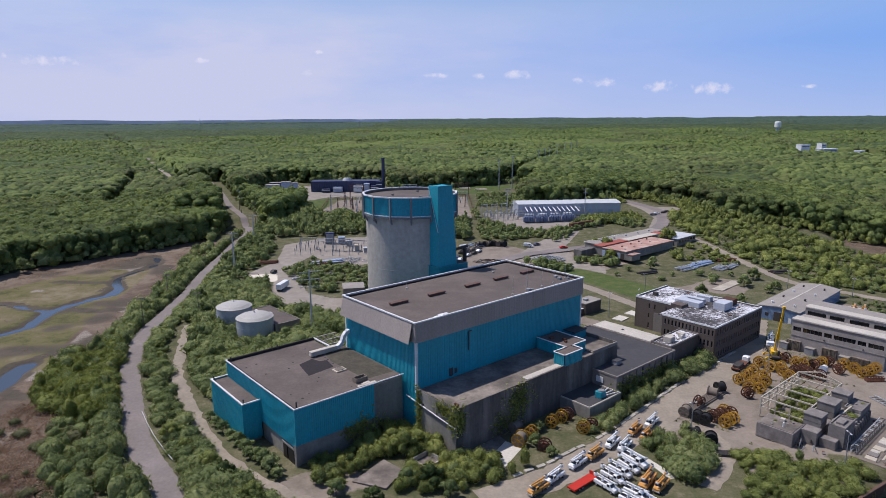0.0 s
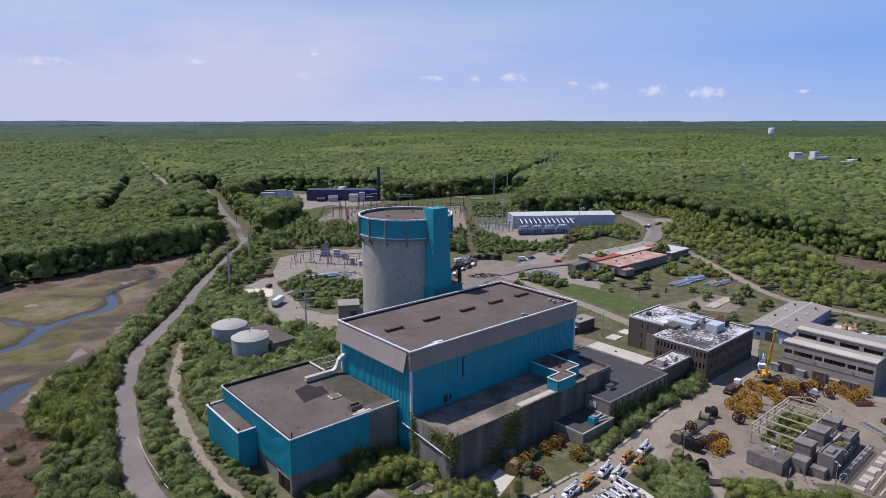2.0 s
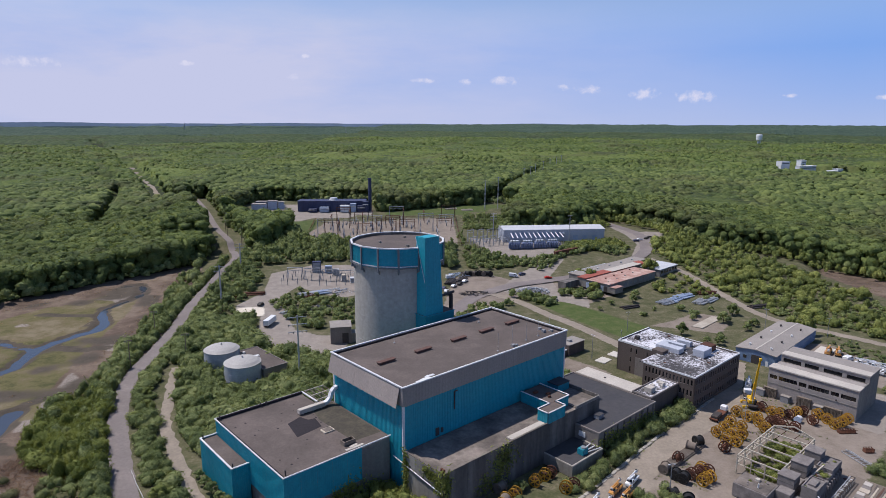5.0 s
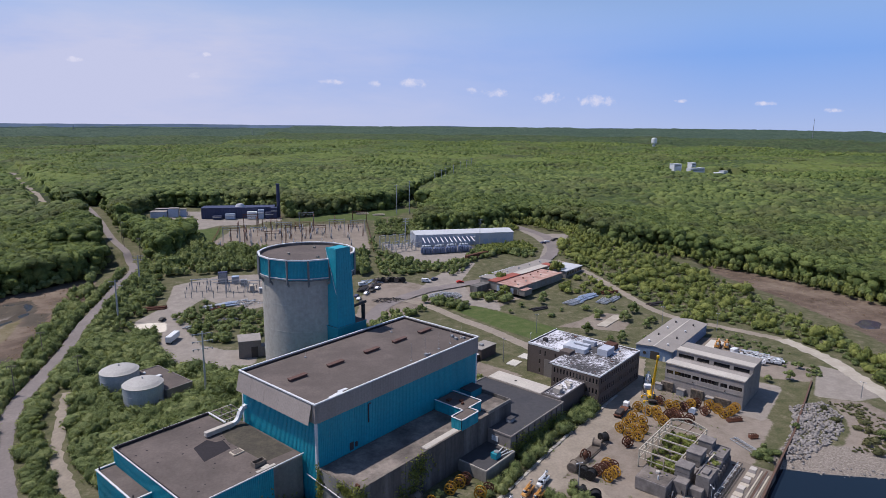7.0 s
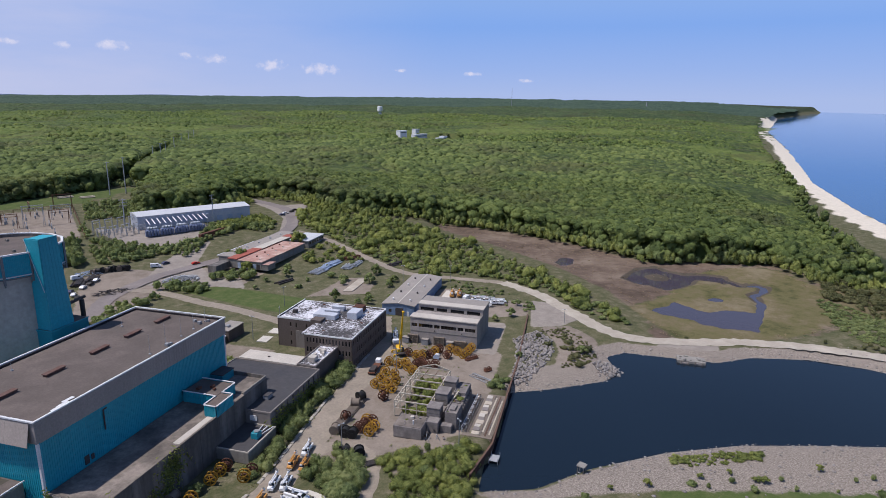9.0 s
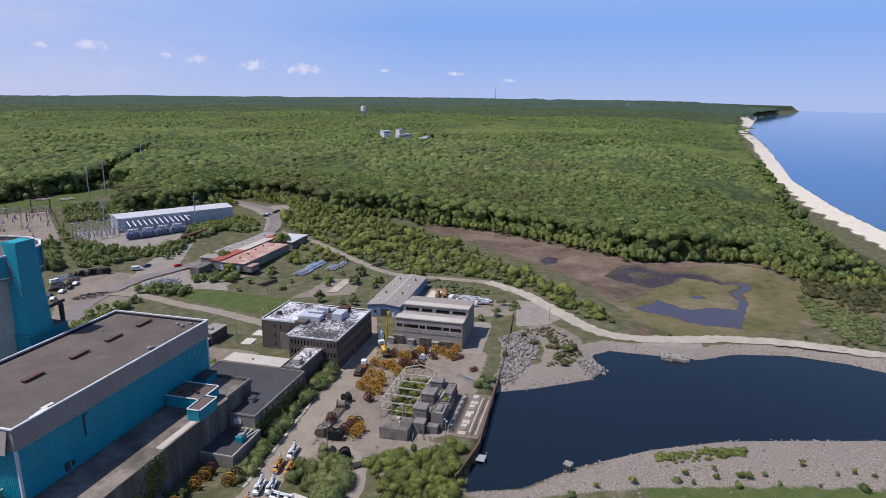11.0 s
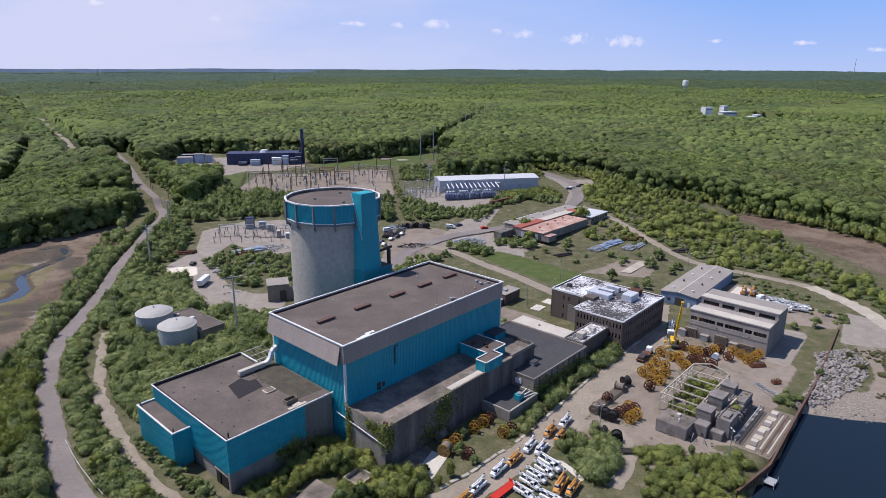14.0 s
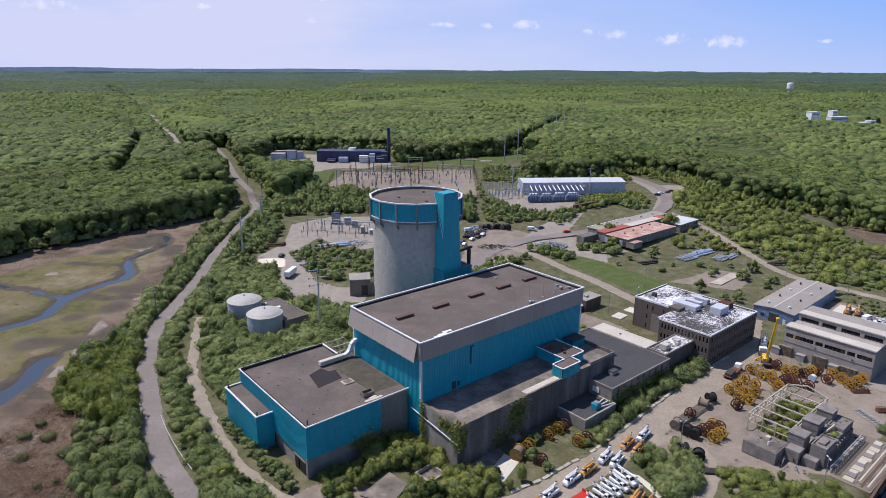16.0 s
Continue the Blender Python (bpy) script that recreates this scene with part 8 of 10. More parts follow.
rip = [(150, 176), (165, 178), (163, 166), (156, 158), (146, 151), (131, 144), (123, 146), (138, 160)]
X, Y, r1 = grid_points(115, 175, 130, 185, 1.05, 31)
m = (sd(rip, X, Y) < -0.5) | ((np.hypot(X - 163, Y - 138) < 5.2))
X, Y = X[m], Y[m]
Z = land(X, Y)
order = r1.permutation(len(X))
boul = empty("riprap_bank", (0, 0, 0), 0, "heaped grey riprap boulders on the basin bank", "boulders", kind="structure")
rock_me = [arrays_mesh("boulder", *rock_arrays(s), M["stone"]) for s in range(6)]
for i, k in enumerate(order):
    s = r1.uniform(0.45, 1.0)
    if i < 300:
        o = part("boulder", rock_me[i % 6], None, boul)
        o.matrix_local = pose(X[k], Y[k], Z[k] + 0.2, r1.uniform(0, 360), r1.uniform(0, 40), r1.uniform(0, 360)) @ Matrix.Diagonal((s, s, s * 0.8, 1))
rest = order[300:]
P = np.stack([X[rest], Y[rest], Z[rest] + 0.2, r1.uniform(0.4, 0.95, len(rest)), r1.uniform(0.35, 0.8, len(rest)), r1.uniform(0, 6.3, len(rest))], -1)
if len(rest):
    o = part("boulder_rest", scatter_mesh("boulder_rest", [rock_arrays(50 + s) for s in range(6)], P, M["stone"]), None, boul)
    tagged(o, kind="stuff")
# shore stones round the basin
X, Y, r1 = grid_points(80, 262, 30, 150, 1.5, 33)
d = sd(POND, X, Y)
m = (d > -1.0) & (d < 26) & (r1.rand(len(X)) < np.where(d < 3, 0.6, 0.13)) & ((d < 4.5) | (Y < 100)) & (sd([at(40, -86), at(96, -86), at(96, -60), at(40, -60)], X, Y) > 0)
P = np.stack([X[m], Y[m], land(X[m], Y[m]) + 0.05, r1.uniform(0.15, 0.6, m.sum()), r1.uniform(0.12, 0.4, m.sum()), r1.uniform(0, 6.3, m.sum())], -1)
tagged(new("shore_stones", scatter_mesh("shore_stones", [rock_arrays(70 + s) for s in range(5)], P, M["stone"])), "scattered grey stones along the waterline", "stones", kind="stuff")

# steel guard rail on the outside of the bend
gr_ = empty("guard_rail", (0, 0, 0), 0, "short white steel guard rail beside the access road", "guard rail")
gp = [Vector((-78.6, 150.2, 0)), Vector((-74.4, 144.0, 0)), Vector((-70.0, 138.0, 0)), Vector((-64.8, 131.6, 0)), Vector((-60.8, 127.0, 0))]
for p, q in zip(gp, gp[1:]):
    zp, zq = land_z(p.x, p.y), land_z(q.x, q.y)
    part("rail", beam(bmesh.new(), (p.x, p.y, zp + 0.7), (q.x, q.y, zq + 0.7), 0.08, 0.3), M["white_trim"], gr_)
    for f in (0.0, 0.33, 0.66):
        c = p.lerp(q, f)
        zc = land_z(c.x, c.y)
        part("post", tube(bmesh.new(), (c.x, c.y, zc - 0.2), (c.x, c.y, zc + 0.75), 0.08, 0.08, 6), M["wood"], gr_)


# ---- far buildings and yards ----
def gz(x, y):
    return land_z(x, y)


# long white warehouse with transformers in front
wz = gz(90, 430)
ware = empty("white_warehouse", (52, 427, wz - 0.3), 5.0, "long white metal warehouse with a pale pitched roof", "warehouse")
clad(ware, (0, 0), (73, 0), 0, 8.6, M["white_wall"], 6.0, "wall_panel", 0.0, 0.8)
clad(ware, (73, 0), (73, 19), 0, 8.6, M["white_wall"], 6.0, "wall_panel", 0.0, 0.8)
clad(ware, (0, 19), (0, 0), 0, 8.6, M["white_wall"], 6.0, "wall_panel", 0.0, 0.8)
part("core", boxes((0.3, 72.7, 0.3, 19, 0, 8.5)), M["white_wall"], ware)
for x0, x1 in ((-0.3, 44), (44, 73.3)):
    bm = bmesh.new()
    v = [bm.verts.new(c) for c in ((x0, -0.4, 8.6), (x1, -0.4, 8.6), (x1, 10, 10.0), (x0, 10, 10.0), (x0, 19.4, 8.6), (x1, 19.4, 8.6))]
    for f in ((0, 1, 2, 3), (3, 2, 5, 4), (0, 3, 4), (1, 5, 2)):
        bm.faces.new([v[i] for i in f])
    part("roof_sheet", bm, M["white_roof"], ware)
# flat sheet gives this stretch of wall its blue shade by colour
part("side_shade", boxes((4.5, 43, -0.25, -0.05, 1.2, 6.6)), M["blue_pale"], ware, "flat pale blue sheet over the shaded front wall")
part("awning", boxes((40, 43.5, -2.4, 0, 5.8, 6.2)), M["white_roof"], ware)
for k in range(3):
    part("roller_door", boxes((50 + 7 * k, 53.5 + 7 * k, -0.2, 0.0, 0, 4.2)), M["blue_pale"], ware)
for k in range(12):
    part("cooling_fin", beam(bmesh.new(), (5 + 3.2 * k, -0.3, 6.6), (4 + 3.2 * k, -13.0, 5.4), 0.7, 0.2), M["white_trim"], ware)
    part("fin_post", beam(bmesh.new(), (4 + 3.2 * k, -13.0, 0), (4 + 3.2 * k, -13.0, 5.4), 0.3), M["silver"], ware)
rr = random.Random(41)
for k in range(4):
    x, y = 57.5 + 8.7 * k, 409 + 1.0 * k
    tf = empty("transformer", (x, y, gz(x, y)), 5, "grey blue electrical transformer with ribbed coolers", "transformer", "transformers")
    tf.scale = (1.2, 1.2, 1.15)
    part("tank_body", boxes((-3.0, 3.0, -1.6, 1.6, 0.0, 3.6), bevel=0.1), M["blue_mid"], tf)
    for s in range(6):
        part("cooler", boxes((-3.9 + 1.4 * s, -3.1 + 1.4 * s, -2.8, -1.7, 0.6, 3.2)), M["blue_mid"], tf)
    part("conservator", tube(bmesh.new(), (-2.4, 0.4, 4.3), (2.4, 0.4, 4.3), 0.55, 0.55, 12), M["white_trim"], tf)
    for s in (-1.6, 0, 1.6):
        part("bushing", tube(bmesh.new(), (s, -0.6, 3.6), (s, -0.9, 5.4), 0.2, 0.1, 8), M["rib"], tf)


def bay(x, y, w, h, turn, mat="silver", label="galvanised steel busbar frame"):
    b = empty("busbar_frame", (x, y, gz(x, y)), turn, label + " in the switchyard", "switchgear", "switchyard frames")
    for s in (0, w):
        part("leg", beam(bmesh.new(), (s - 0.5, 0, 0), (s, 0, h), 0.28), M[mat], b)
        part("leg", beam(bmesh.new(), (s + 0.5, 0, 0), (s, 0, h), 0.28), M[mat], b)
    part("girder", beam(bmesh.new(), (-0.5, 0, h), (w + 0.5, 0, h), 0.5, 0.35), M[mat], b)
    part("girder", beam(bmesh.new(), (-0.5, 0, h - 1.6), (w + 0.5, 0, h - 1.6), 0.2), M[mat], b)
    for k in range(int(w / 3) + 1):
        part("insulator", tube(bmesh.new(), (k * 3.0, 0, h - 2.9), (k * 3.0, 0, h - 1.5), 0.16, 0.12, 6), M["rib"], b)


for i in range(4):
    for j in range(3):
        bay(30 + 7 * i - 1.5 * j, 412 + 7.5 * j + 2 * i, 5.5, 5.2 + (j == 2) * 3, 40)
# old switchyard behind the tower, rusty and brown
for i in range(7):
    for j in range(4):
        x, y = -80 + 14 * i + 2 * j, 442 + 18 * j + 1.2 * i
        if rr.random() < 0.12:
            continue
        bay(x, y, 11, (9.5 if (i + j) % 3 else 13.5), rr.choice((4, 4, 94)), "rust" if (i * 3 + j) % 4 else "silver", "brown weathered steel busbar frame")
for i in range(64):
    x, y = rr.uniform(-84, 16), rr.uniform(432, 508)
    o = empty("breaker_post", (x, y, gz(x, y)), rr.uniform(0, 90), "grey insulator post on a steel stand", "switchgear", "switchyard posts")
    part("stand", boxes((-0.35, 0.35, -0.35, 0.35, 0, 1.8)), M["grey_paint"], o)
    part("insulator", tube(bmesh.new(), (0, 0, 1.8), (0, 0, 4.2), 0.28, 0.2, 8), M["white_trim"], o)
fence = empty("switchyard_fence", (0, 0, 0), 0, "rusty brown fence round the old switchyard", "fence")
fp = [(-88, 436), (-94, 508), (22, 526), (22, 416), (-88, 436)]
for (x0, y0), (x1, y1) in zip(fp, fp[1:]):
    n = int(math.hypot(x1 - x0, y1 - y0) / 9)
    for k in range(n):
        xa_, ya_, xb_, yb_ = x0 + (x1 - x0) * k / n, y0 + (y1 - y0) * k / n, x0 + (x1 - x0) * (k + 1) / n, y0 + (y1 - y0) * (k + 1) / n
        za_, zb_ = gz(xa_, ya_), gz(xb_, yb_)
        part("fence_post", beam(bmesh.new(), (xa_, ya_, za_), (xa_, ya_, za_ + 2.4), 0.14), M["rust"], fence)
        for h in (0.5, 1.2, 1.9, 2.3):
            part("fence_rail", beam(bmesh.new(), (xa_, ya_, za_ + h), (xb_, yb_, zb_ + h), 0.1), M["rust"], fence)
# near yard with breakers left of the tower
for i in range(24):
    x, y = -82 + 5.2 * (i % 8) + rr.uniform(-1, 1), 333 + 7.5 * (i // 8) + rr.uniform(-1, 1)
    o = empty("breaker_post", (x, y, gz(x, y)), 10, "grey insulator post on a steel stand", "switchgear", "switchyard posts")
    part("stand", beam(bmesh.new(), (0, 0, 0), (0, 0, 2.0), 0.3), M["silver"], o)
    part("insulator", tube(bmesh.new(), (0, 0, 2.0), (0, 0, 3.6), 0.25, 0.18, 8), M["rib"], o)
for i in range(4):
    bay(-80 + 10 * i, 344 - 1.5 * i, 8.0, 6.5, 6)
for x, y, w, h, mt in ((-66, 357, 5, 6.5, "blue_dark"), (-59, 356, 4, 4.2, "blue_pale"), (-54, 352, 3.4, 3.4, "silver"), (-48, 341, 2.6, 3.6, "pale_wood"), (-43, 338, 2.2, 3.0, "white_trim"), (-38, 330, 3.4, 5.6, "pale_wood")):
    o = empty("switchgear_cabinet", (x, y, gz(x, y)), 8, "painted steel switchgear cabinet on gravel", "switchgear", "switchgear cabinets")
    part("case", boxes((-w / 2, w / 2, -1.4, 1.4, 0.2, h), bevel=0.08), M[mt], o)
    part("plinth", boxes((-w / 2 - 0.2, w / 2 + 0.2, -1.6, 1.6, 0, 0.2)), M["slab"], o)
    part("door", boxes((-w / 2 + 0.3, w / 2 - 0.3, -1.46, -1.4, 0.5, h - 0.5)), M["grey_paint"], o)
# power station with its dark blue hall and stack
pz = gz(-85, 556)
pp = empty("dark_blue_power_station", (-117, 553, pz), 2.0, "dark blue clad power station with a slim stack", "power station")
clad(pp, (0, 0), (64, 0), 0, 9.0, M["blue_dark"], 6.4, "wall_panel", 0.0, 1.6)
part("core", boxes((0.3, 60, 0.4, 16, 0, 9.0)), M["blue_dark"], pp)
part("roof", boxes((-0.2, 60.4, -0.2, 16.4, 9.0, 9.3)), M["blue_dark"], pp)
part("white_dome", tube(bmesh.new(), (31, 8, 9.3), (31, 8, 11.5), 4.2, 3.0, 20), M["white_roof"], pp)
part("smokestack", tube(bmesh.new(), (64, 3, 0), (64, 3, 29.5), 1.5, 1.4, 16), M["blue_dark"], pp, "dark blue steel stack")
for z in (9.5, 18, 28.5):
    part("stack_ring", tube(bmesh.new(), (64, 3, z), (64, 3, z + 0.5), 1.9, 1.9, 16), M["blue_dark"], pp)
for k, (x0, x1, h, mt) in enumerate(((38, 46, 6.0, "white_trim"), (47, 52, 7.5, "blue_pale"), (53, 60, 5.5, "blue_dark"), (58, 63, 9.5, "blue_dark"), (20, 28, 4.5, "blue_pale"), (10, 17, 3.0, "blue_dark"))):
    part("boiler_block", boxes((x0, x1, -5.5, -0.6, 0, h), bevel=0.1), M[mt], pp)
    part("pipe_run", tube(bmesh.new(), (x0, -6, h * 0.7), (x1, -6, h * 0.7), 0.3), M["silver"], pp)
pa = empty("blue_grey_plant_unit", (-160, 560, gz(-145, 565)), 4.0, "pale blue grey process units on a concrete pad", "plant units")
for x, y, w, d, h, mt in ((0, 0, 12, 9, 5, "blue_pale"), (14, 2, 8, 6, 7.5, "blue_pale"), (2, 11, 12, 6, 6, "blue_dark"), (23, 4, 5, 4, 6.5, "blue_pale"), (20, 11, 8, 4, 3, "white_trim")):
    u = part("unit_case", boxes((x, x + w, y, y + d, 0, h), bevel=0.1), M[mt], pa)
    part("unit_roof", boxes((x - 0.3, x + w + 0.3, y - 0.3, y + d + 0.3, h, h + 0.35)), M["roof_grey"], u)
# red roofed sheds
rz = gz(105, 350)
red = empty("red_roofed_shed", (94.5, 314.5, rz - 0.5), 40, "long derelict shed with faded red, pink and white roofs", "shed")
part("wall_block", boxes((0, 46, 0, 14.5, 0, 4.2)), M["concrete"], red)
part("wall_block", boxes((0, 60, 14.5, 20, 0, 4.6)), M["concrete"], red)
part("roof_strip", boxes((-0.3, 46.3, -0.3, 14.4, 4.2, 4.45)), M["pink_roof"], red, "faded pink roof")
part("roof_strip", boxes((-0.3, 24, 14.5, 20.3, 4.6, 5.1)), M["red_roof"], red, "dull red roof")
part("roof_strip", boxes((24.1, 55, 14.5, 20.3, 4.6, 5.0)), M["roof_beige"], red, "pale roof")
part("roof_strip", boxes((55.1, 61, 13.5, 20.3, 4.6, 5.2)), M["red_roof"], red, "dull red roof")
part("roof_kerb", boxes((24, 46, 14.2, 14.5, 4.45, 4.9)), M["rust"], red)
for k in range(9):
    part("roof_fitting", boxes((4 + 4.7 * k, 4.7 + 4.7 * k, 3 + (k * 5) % 9, 3.7 + (k * 5) % 9, 4.45, 5.0)), M["rust"] if k % 2 else M["roof_beige"], red)
for k in range(6):
    part("door_bay", boxes((-0.15, 0.05, 1 + 2.3 * k, 2.8 + 2.3 * k, 0, 3.0)), M["blue_pale"] if k % 2 else M["dark_metal"], red)
for k in range(8):
    part("window_bay", boxes((4 + 5 * k, 7 + 5 * k, -0.08, 0.05, 1.2, 3.0)), M["rib"], red)
part("lean_to", boxes((-12, -0.2, 19, 24, 0, 3.6)), M["concrete_dark"], red)
part("front_room", boxes((0, 7, -4, -0.3, 0, 3.0)), M["concrete"], red)
part("front_roof", boxes((-0.2, 7.2, -4.2, -0.3, 3.0, 3.2)), M["pink_roof"], red)
ws = empty("white_roofed_hut", (133, 346, gz(140, 356)), 42, "low hut with a white roof behind the sheds", "hut")
part("wall_block", boxes((0, 21, 0, 12, -0.6, 3.6)), M["concrete"], ws)
part("roof", boxes((-0.4, 21.4, -0.4, 12.4, 3.6, 3.9)), M["white_roof"], ws)
for k in range(6):
    part("window_bay", boxes((1.5 + 3.3 * k, 3.6 + 3.3 * k, -0.08, 0.05, 1.2, 2.8)), M["glass"], ws)
gr = empty("long_grey_shed", (81.7, 330, gz(95, 350)), 40, "long low shed with a grey roof", "shed")
part("wall_block", boxes((4, 70, 0.2, 9, -1, 3.8)), M["concrete"], gr)
part("roof", boxes((3.7, 70.3, 0.1, 9.3, 3.8, 4.05)), M["roof_grey"], gr)
part("roof_edge", boxes((3.7, 40, 9.3, 9.7, 3.8, 4.2)), M["white_trim"], gr)
for k in range(5):
    part("roof_vent", boxes((12 + 12 * k, 12.8 + 12 * k, 4, 4.8, 4.05, 4.8)), M["silver"], gr)
cvr = empty("rust_conveyor", (80, 386, gz(90, 395)), 38, "long rust brown steel gantry lying beside the road", "gantry")
part("girder", boxes((0, 30, -1, 1, 1.2, 3.4)), M["rust"], cvr)
for k in range(7):
    part("trestle", boxes((2 + 4.3 * k, 2.5 + 4.3 * k, -1, 1, 0, 1.2)), M["rust"], cvr)
# pipes, scrap and poles stacked in the grass
for x, y, t, n, mt, lab in ((121, 304, 35, 9, "silver", "stack of blue grey steel pipes in the grass"), (128, 309, 38, 8, "blue_pale", "stack of pale blue pipes in the grass"), (145, 306, 40, 6, "silver", "stack of grey pipes in the grass"), (134, 313, 32, 9, "blue_pale", "stack of pale blue pipes in the grass"), (139, 304, 44, 8, "silver", "stack of grey pipes in the grass"), (148, 318, 10, 6, "rust", "heap of rusty beams in the grass"), (-64, 318, 25, 9, "silver", "stack of silver pipes on the gravel"), (-58, 321, 25, 9, "blue_pale", "stack of pale pipes on the gravel"), (-67, 290, 40, 6, "silver", "stack of silver poles among bushes"), (20, 566, 10, 6, "pale_wood", "stack of yellow timber poles"), (34, 560, 12, 6, "pale_wood", "stack of yellow timber poles"), (-92, 318, 10, 7, "rust", "heap of rusty beams on the dirt"), (-100, 312, 30, 6, "rust", "heap of rusty beams on the dirt"), (100, 296, 20, 5, "dark_metal", "heap of dark scrap beams in the grass"), (165, 296, 15, 6, "dark_metal", "heap of dark scrap beams in the grass"), (12, 338, 75, 8, "dark_metal", "stack of dark pipes on the lot"), (18, 342, 75, 7, "dark_metal", "stack of dark pipes on the lot")):
    st = empty("pipe_stack", (x, y, gz(x, y)), t, lab, "pipe stack", "pipe stacks")
    for k in range(n):
        part("pipe", tube(bmesh.new(), (-5 + rr.uniform(-0.7, 0.7), (k - n / 2) * 0.75, 0.35), (5 + rr.uniform(-0.7, 0.7), (k - n / 2) * 0.75 + rr.uniform(-0.5, 0.5), 0.35), 0.34, None, 8), M[mt], st)
    for k in range(n // 2):
        part("pipe", tube(bmesh.new(), (-5 + rr.uniform(-0.7, 0.7), (k - n / 4) * 0.8, 0.95), (5 + rr.uniform(-0.7, 0.7), (k - n / 4) * 0.8, 0.95), 0.33, None, 8), M[mt], st)
for k in range(9):
    put_reel("b" if k % 3 else "s", 20 + 1.9 * k, 350 - 0.2 * k + rr.uniform(-1, 1), rr.uniform(0, 180), gz(20 + 1.9 * k, 350) - 0.1)
# scrap heap by the road
bm = bmesh.new()
for k in range(420):
    a, d_ = rr.uniform(0, 6.3), rr.uniform(0, 1) ** 0.6
    x, y = 56 + 9 * d_ * math.cos(a), 322 + 6 * d_ * math.sin(a)
    z = gz(56, 322) + (1 - d_) * 1.8 + rr.uniform(0, 0.4)
    p = Vector((x, y, z))
    q = p + Vector((rr.uniform(-1.4, 1.4), rr.uniform(-1.4, 1.4), rr.uniform(-0.3, 0.5)))
    beam(bm, p, q, rr.uniform(0.1, 0.6), rr.uniform(0.05, 0.3))
tagged(thing("scrap_heap", bm, M["silver"], "heap of grey and white scrap metal beside the road", "scrap heap"), kind="stuff")
for x0, y0, rx, ry, hh, mt, n, lab in ((-50, 322, 9, 6, 1.6, "silver", 130, "heap of pale steel offcuts in the dirt yard"), (-53, 296, 6, 5, 1.2, "rib", 90, "heap of grey scrap beside the track"), (-61, 314, 4, 3, 1.0, "rust", 60, "heap of rusty scrap beside the track"), (24, 318, 8, 4, 1.3, "dark_metal", 90, "heap of dark scrap beside the parking lot"), (18, 350, 7, 4, 1.4, "blue_pale", 80, "heap of pale scrap beside the parking lot"), (-64, 289, 5, 4, 0.8, "rust", 50, "low heap of rusty beams in the dirt yard")):
    bm = bmesh.new()
    for k in range(n):
        a, d_ = rr.uniform(0, 6.3), rr.uniform(0, 1) ** 0.6
        p = Vector((x0 + rx * d_ * math.cos(a), y0 + ry * d_ * math.sin(a), gz(x0, y0) + (1 - d_) * hh + rr.uniform(0, 0.4)))
        beam(bm, p, p + Vector((rr.uniform(-2.2, 2.2), rr.uniform(-1.4, 1.4), rr.uniform(-0.2, 0.4))), rr.uniform(0.1, 0.5), rr.uniform(0.05, 0.3))
    tagged(thing("scrap_heap", bm, M[mt], lab, "scrap heap"), kind="stuff")
# white buildings and water tower far in the forest
for x, y, w, d, h, turn in ((521, 911, 15, 10, 35.5, 15), (562, 934, 9, 9, 36, 15), (550, 902, 34, 8, 29.5, 22), (532, 815, 14, 9, 29, 20), (545, 822, 9, 8, 31, 20)):
    g0 = height(np.array([x]), np.array([y]))[0]
    wb = empty("white_far_building", (x, y, g0 - 0.5), turn, "white flat roofed building in a forest clearing", "building", "white buildings in the forest")
    part("block", boxes((-w / 2, w / 2, -d / 2, d / 2, 0, h - g0)), M["white_paint"], wb)
    part("block_roof", boxes((-w / 2 - 0.4, w / 2 + 0.4, -d / 2 - 0.4, d / 2 + 0.4, h - g0, h - g0 + 0.6)), M["white_trim"], wb)
    part("window_band", boxes((-w / 2 + 1, w / 2 - 1, -d / 2 - 0.1, -d / 2 + 0.1, h - g0 - 3.2, h - g0 - 1.8)), M["rib"], wb)
wtr = empty("water_tower", (794, 1502, height(np.array([794.0]), np.array([1502.0]))[0]), 0, "pale blue water tower over the far forest", "water tower")
bm = bmesh.new()
lathe(bm, [(0.01, 20), (5.0, 21), (7.0, 23), (7.0, 33), (6.0, 35.5), (0.01, 36.5)], 24)
part("bowl", bm, M["white_paint"], wtr)
part("stem", tube(bmesh.new(), (0, 0, -1), (0, 0, 21), 4, 3.6, 16), M["white_wall"], wtr)
for x, y, h, r in ((1914, 2310, 92, 1.3), (-360, 2760, 42, 2.2), (-1260, 3300, 46, 2.4), (2572, 2068, 32, 5.0)):
    mast = empty("radio_mast", (x, y, height(np.array([x]), np.array([y]))[0]), 0, "thin grey radio mast on the skyline", "mast", "far masts")
    part("lattice", tube(bmesh.new(), (0, 0, 0), (0, 0, h), r, r * 0.4, 4), M["grey_paint"], mast)


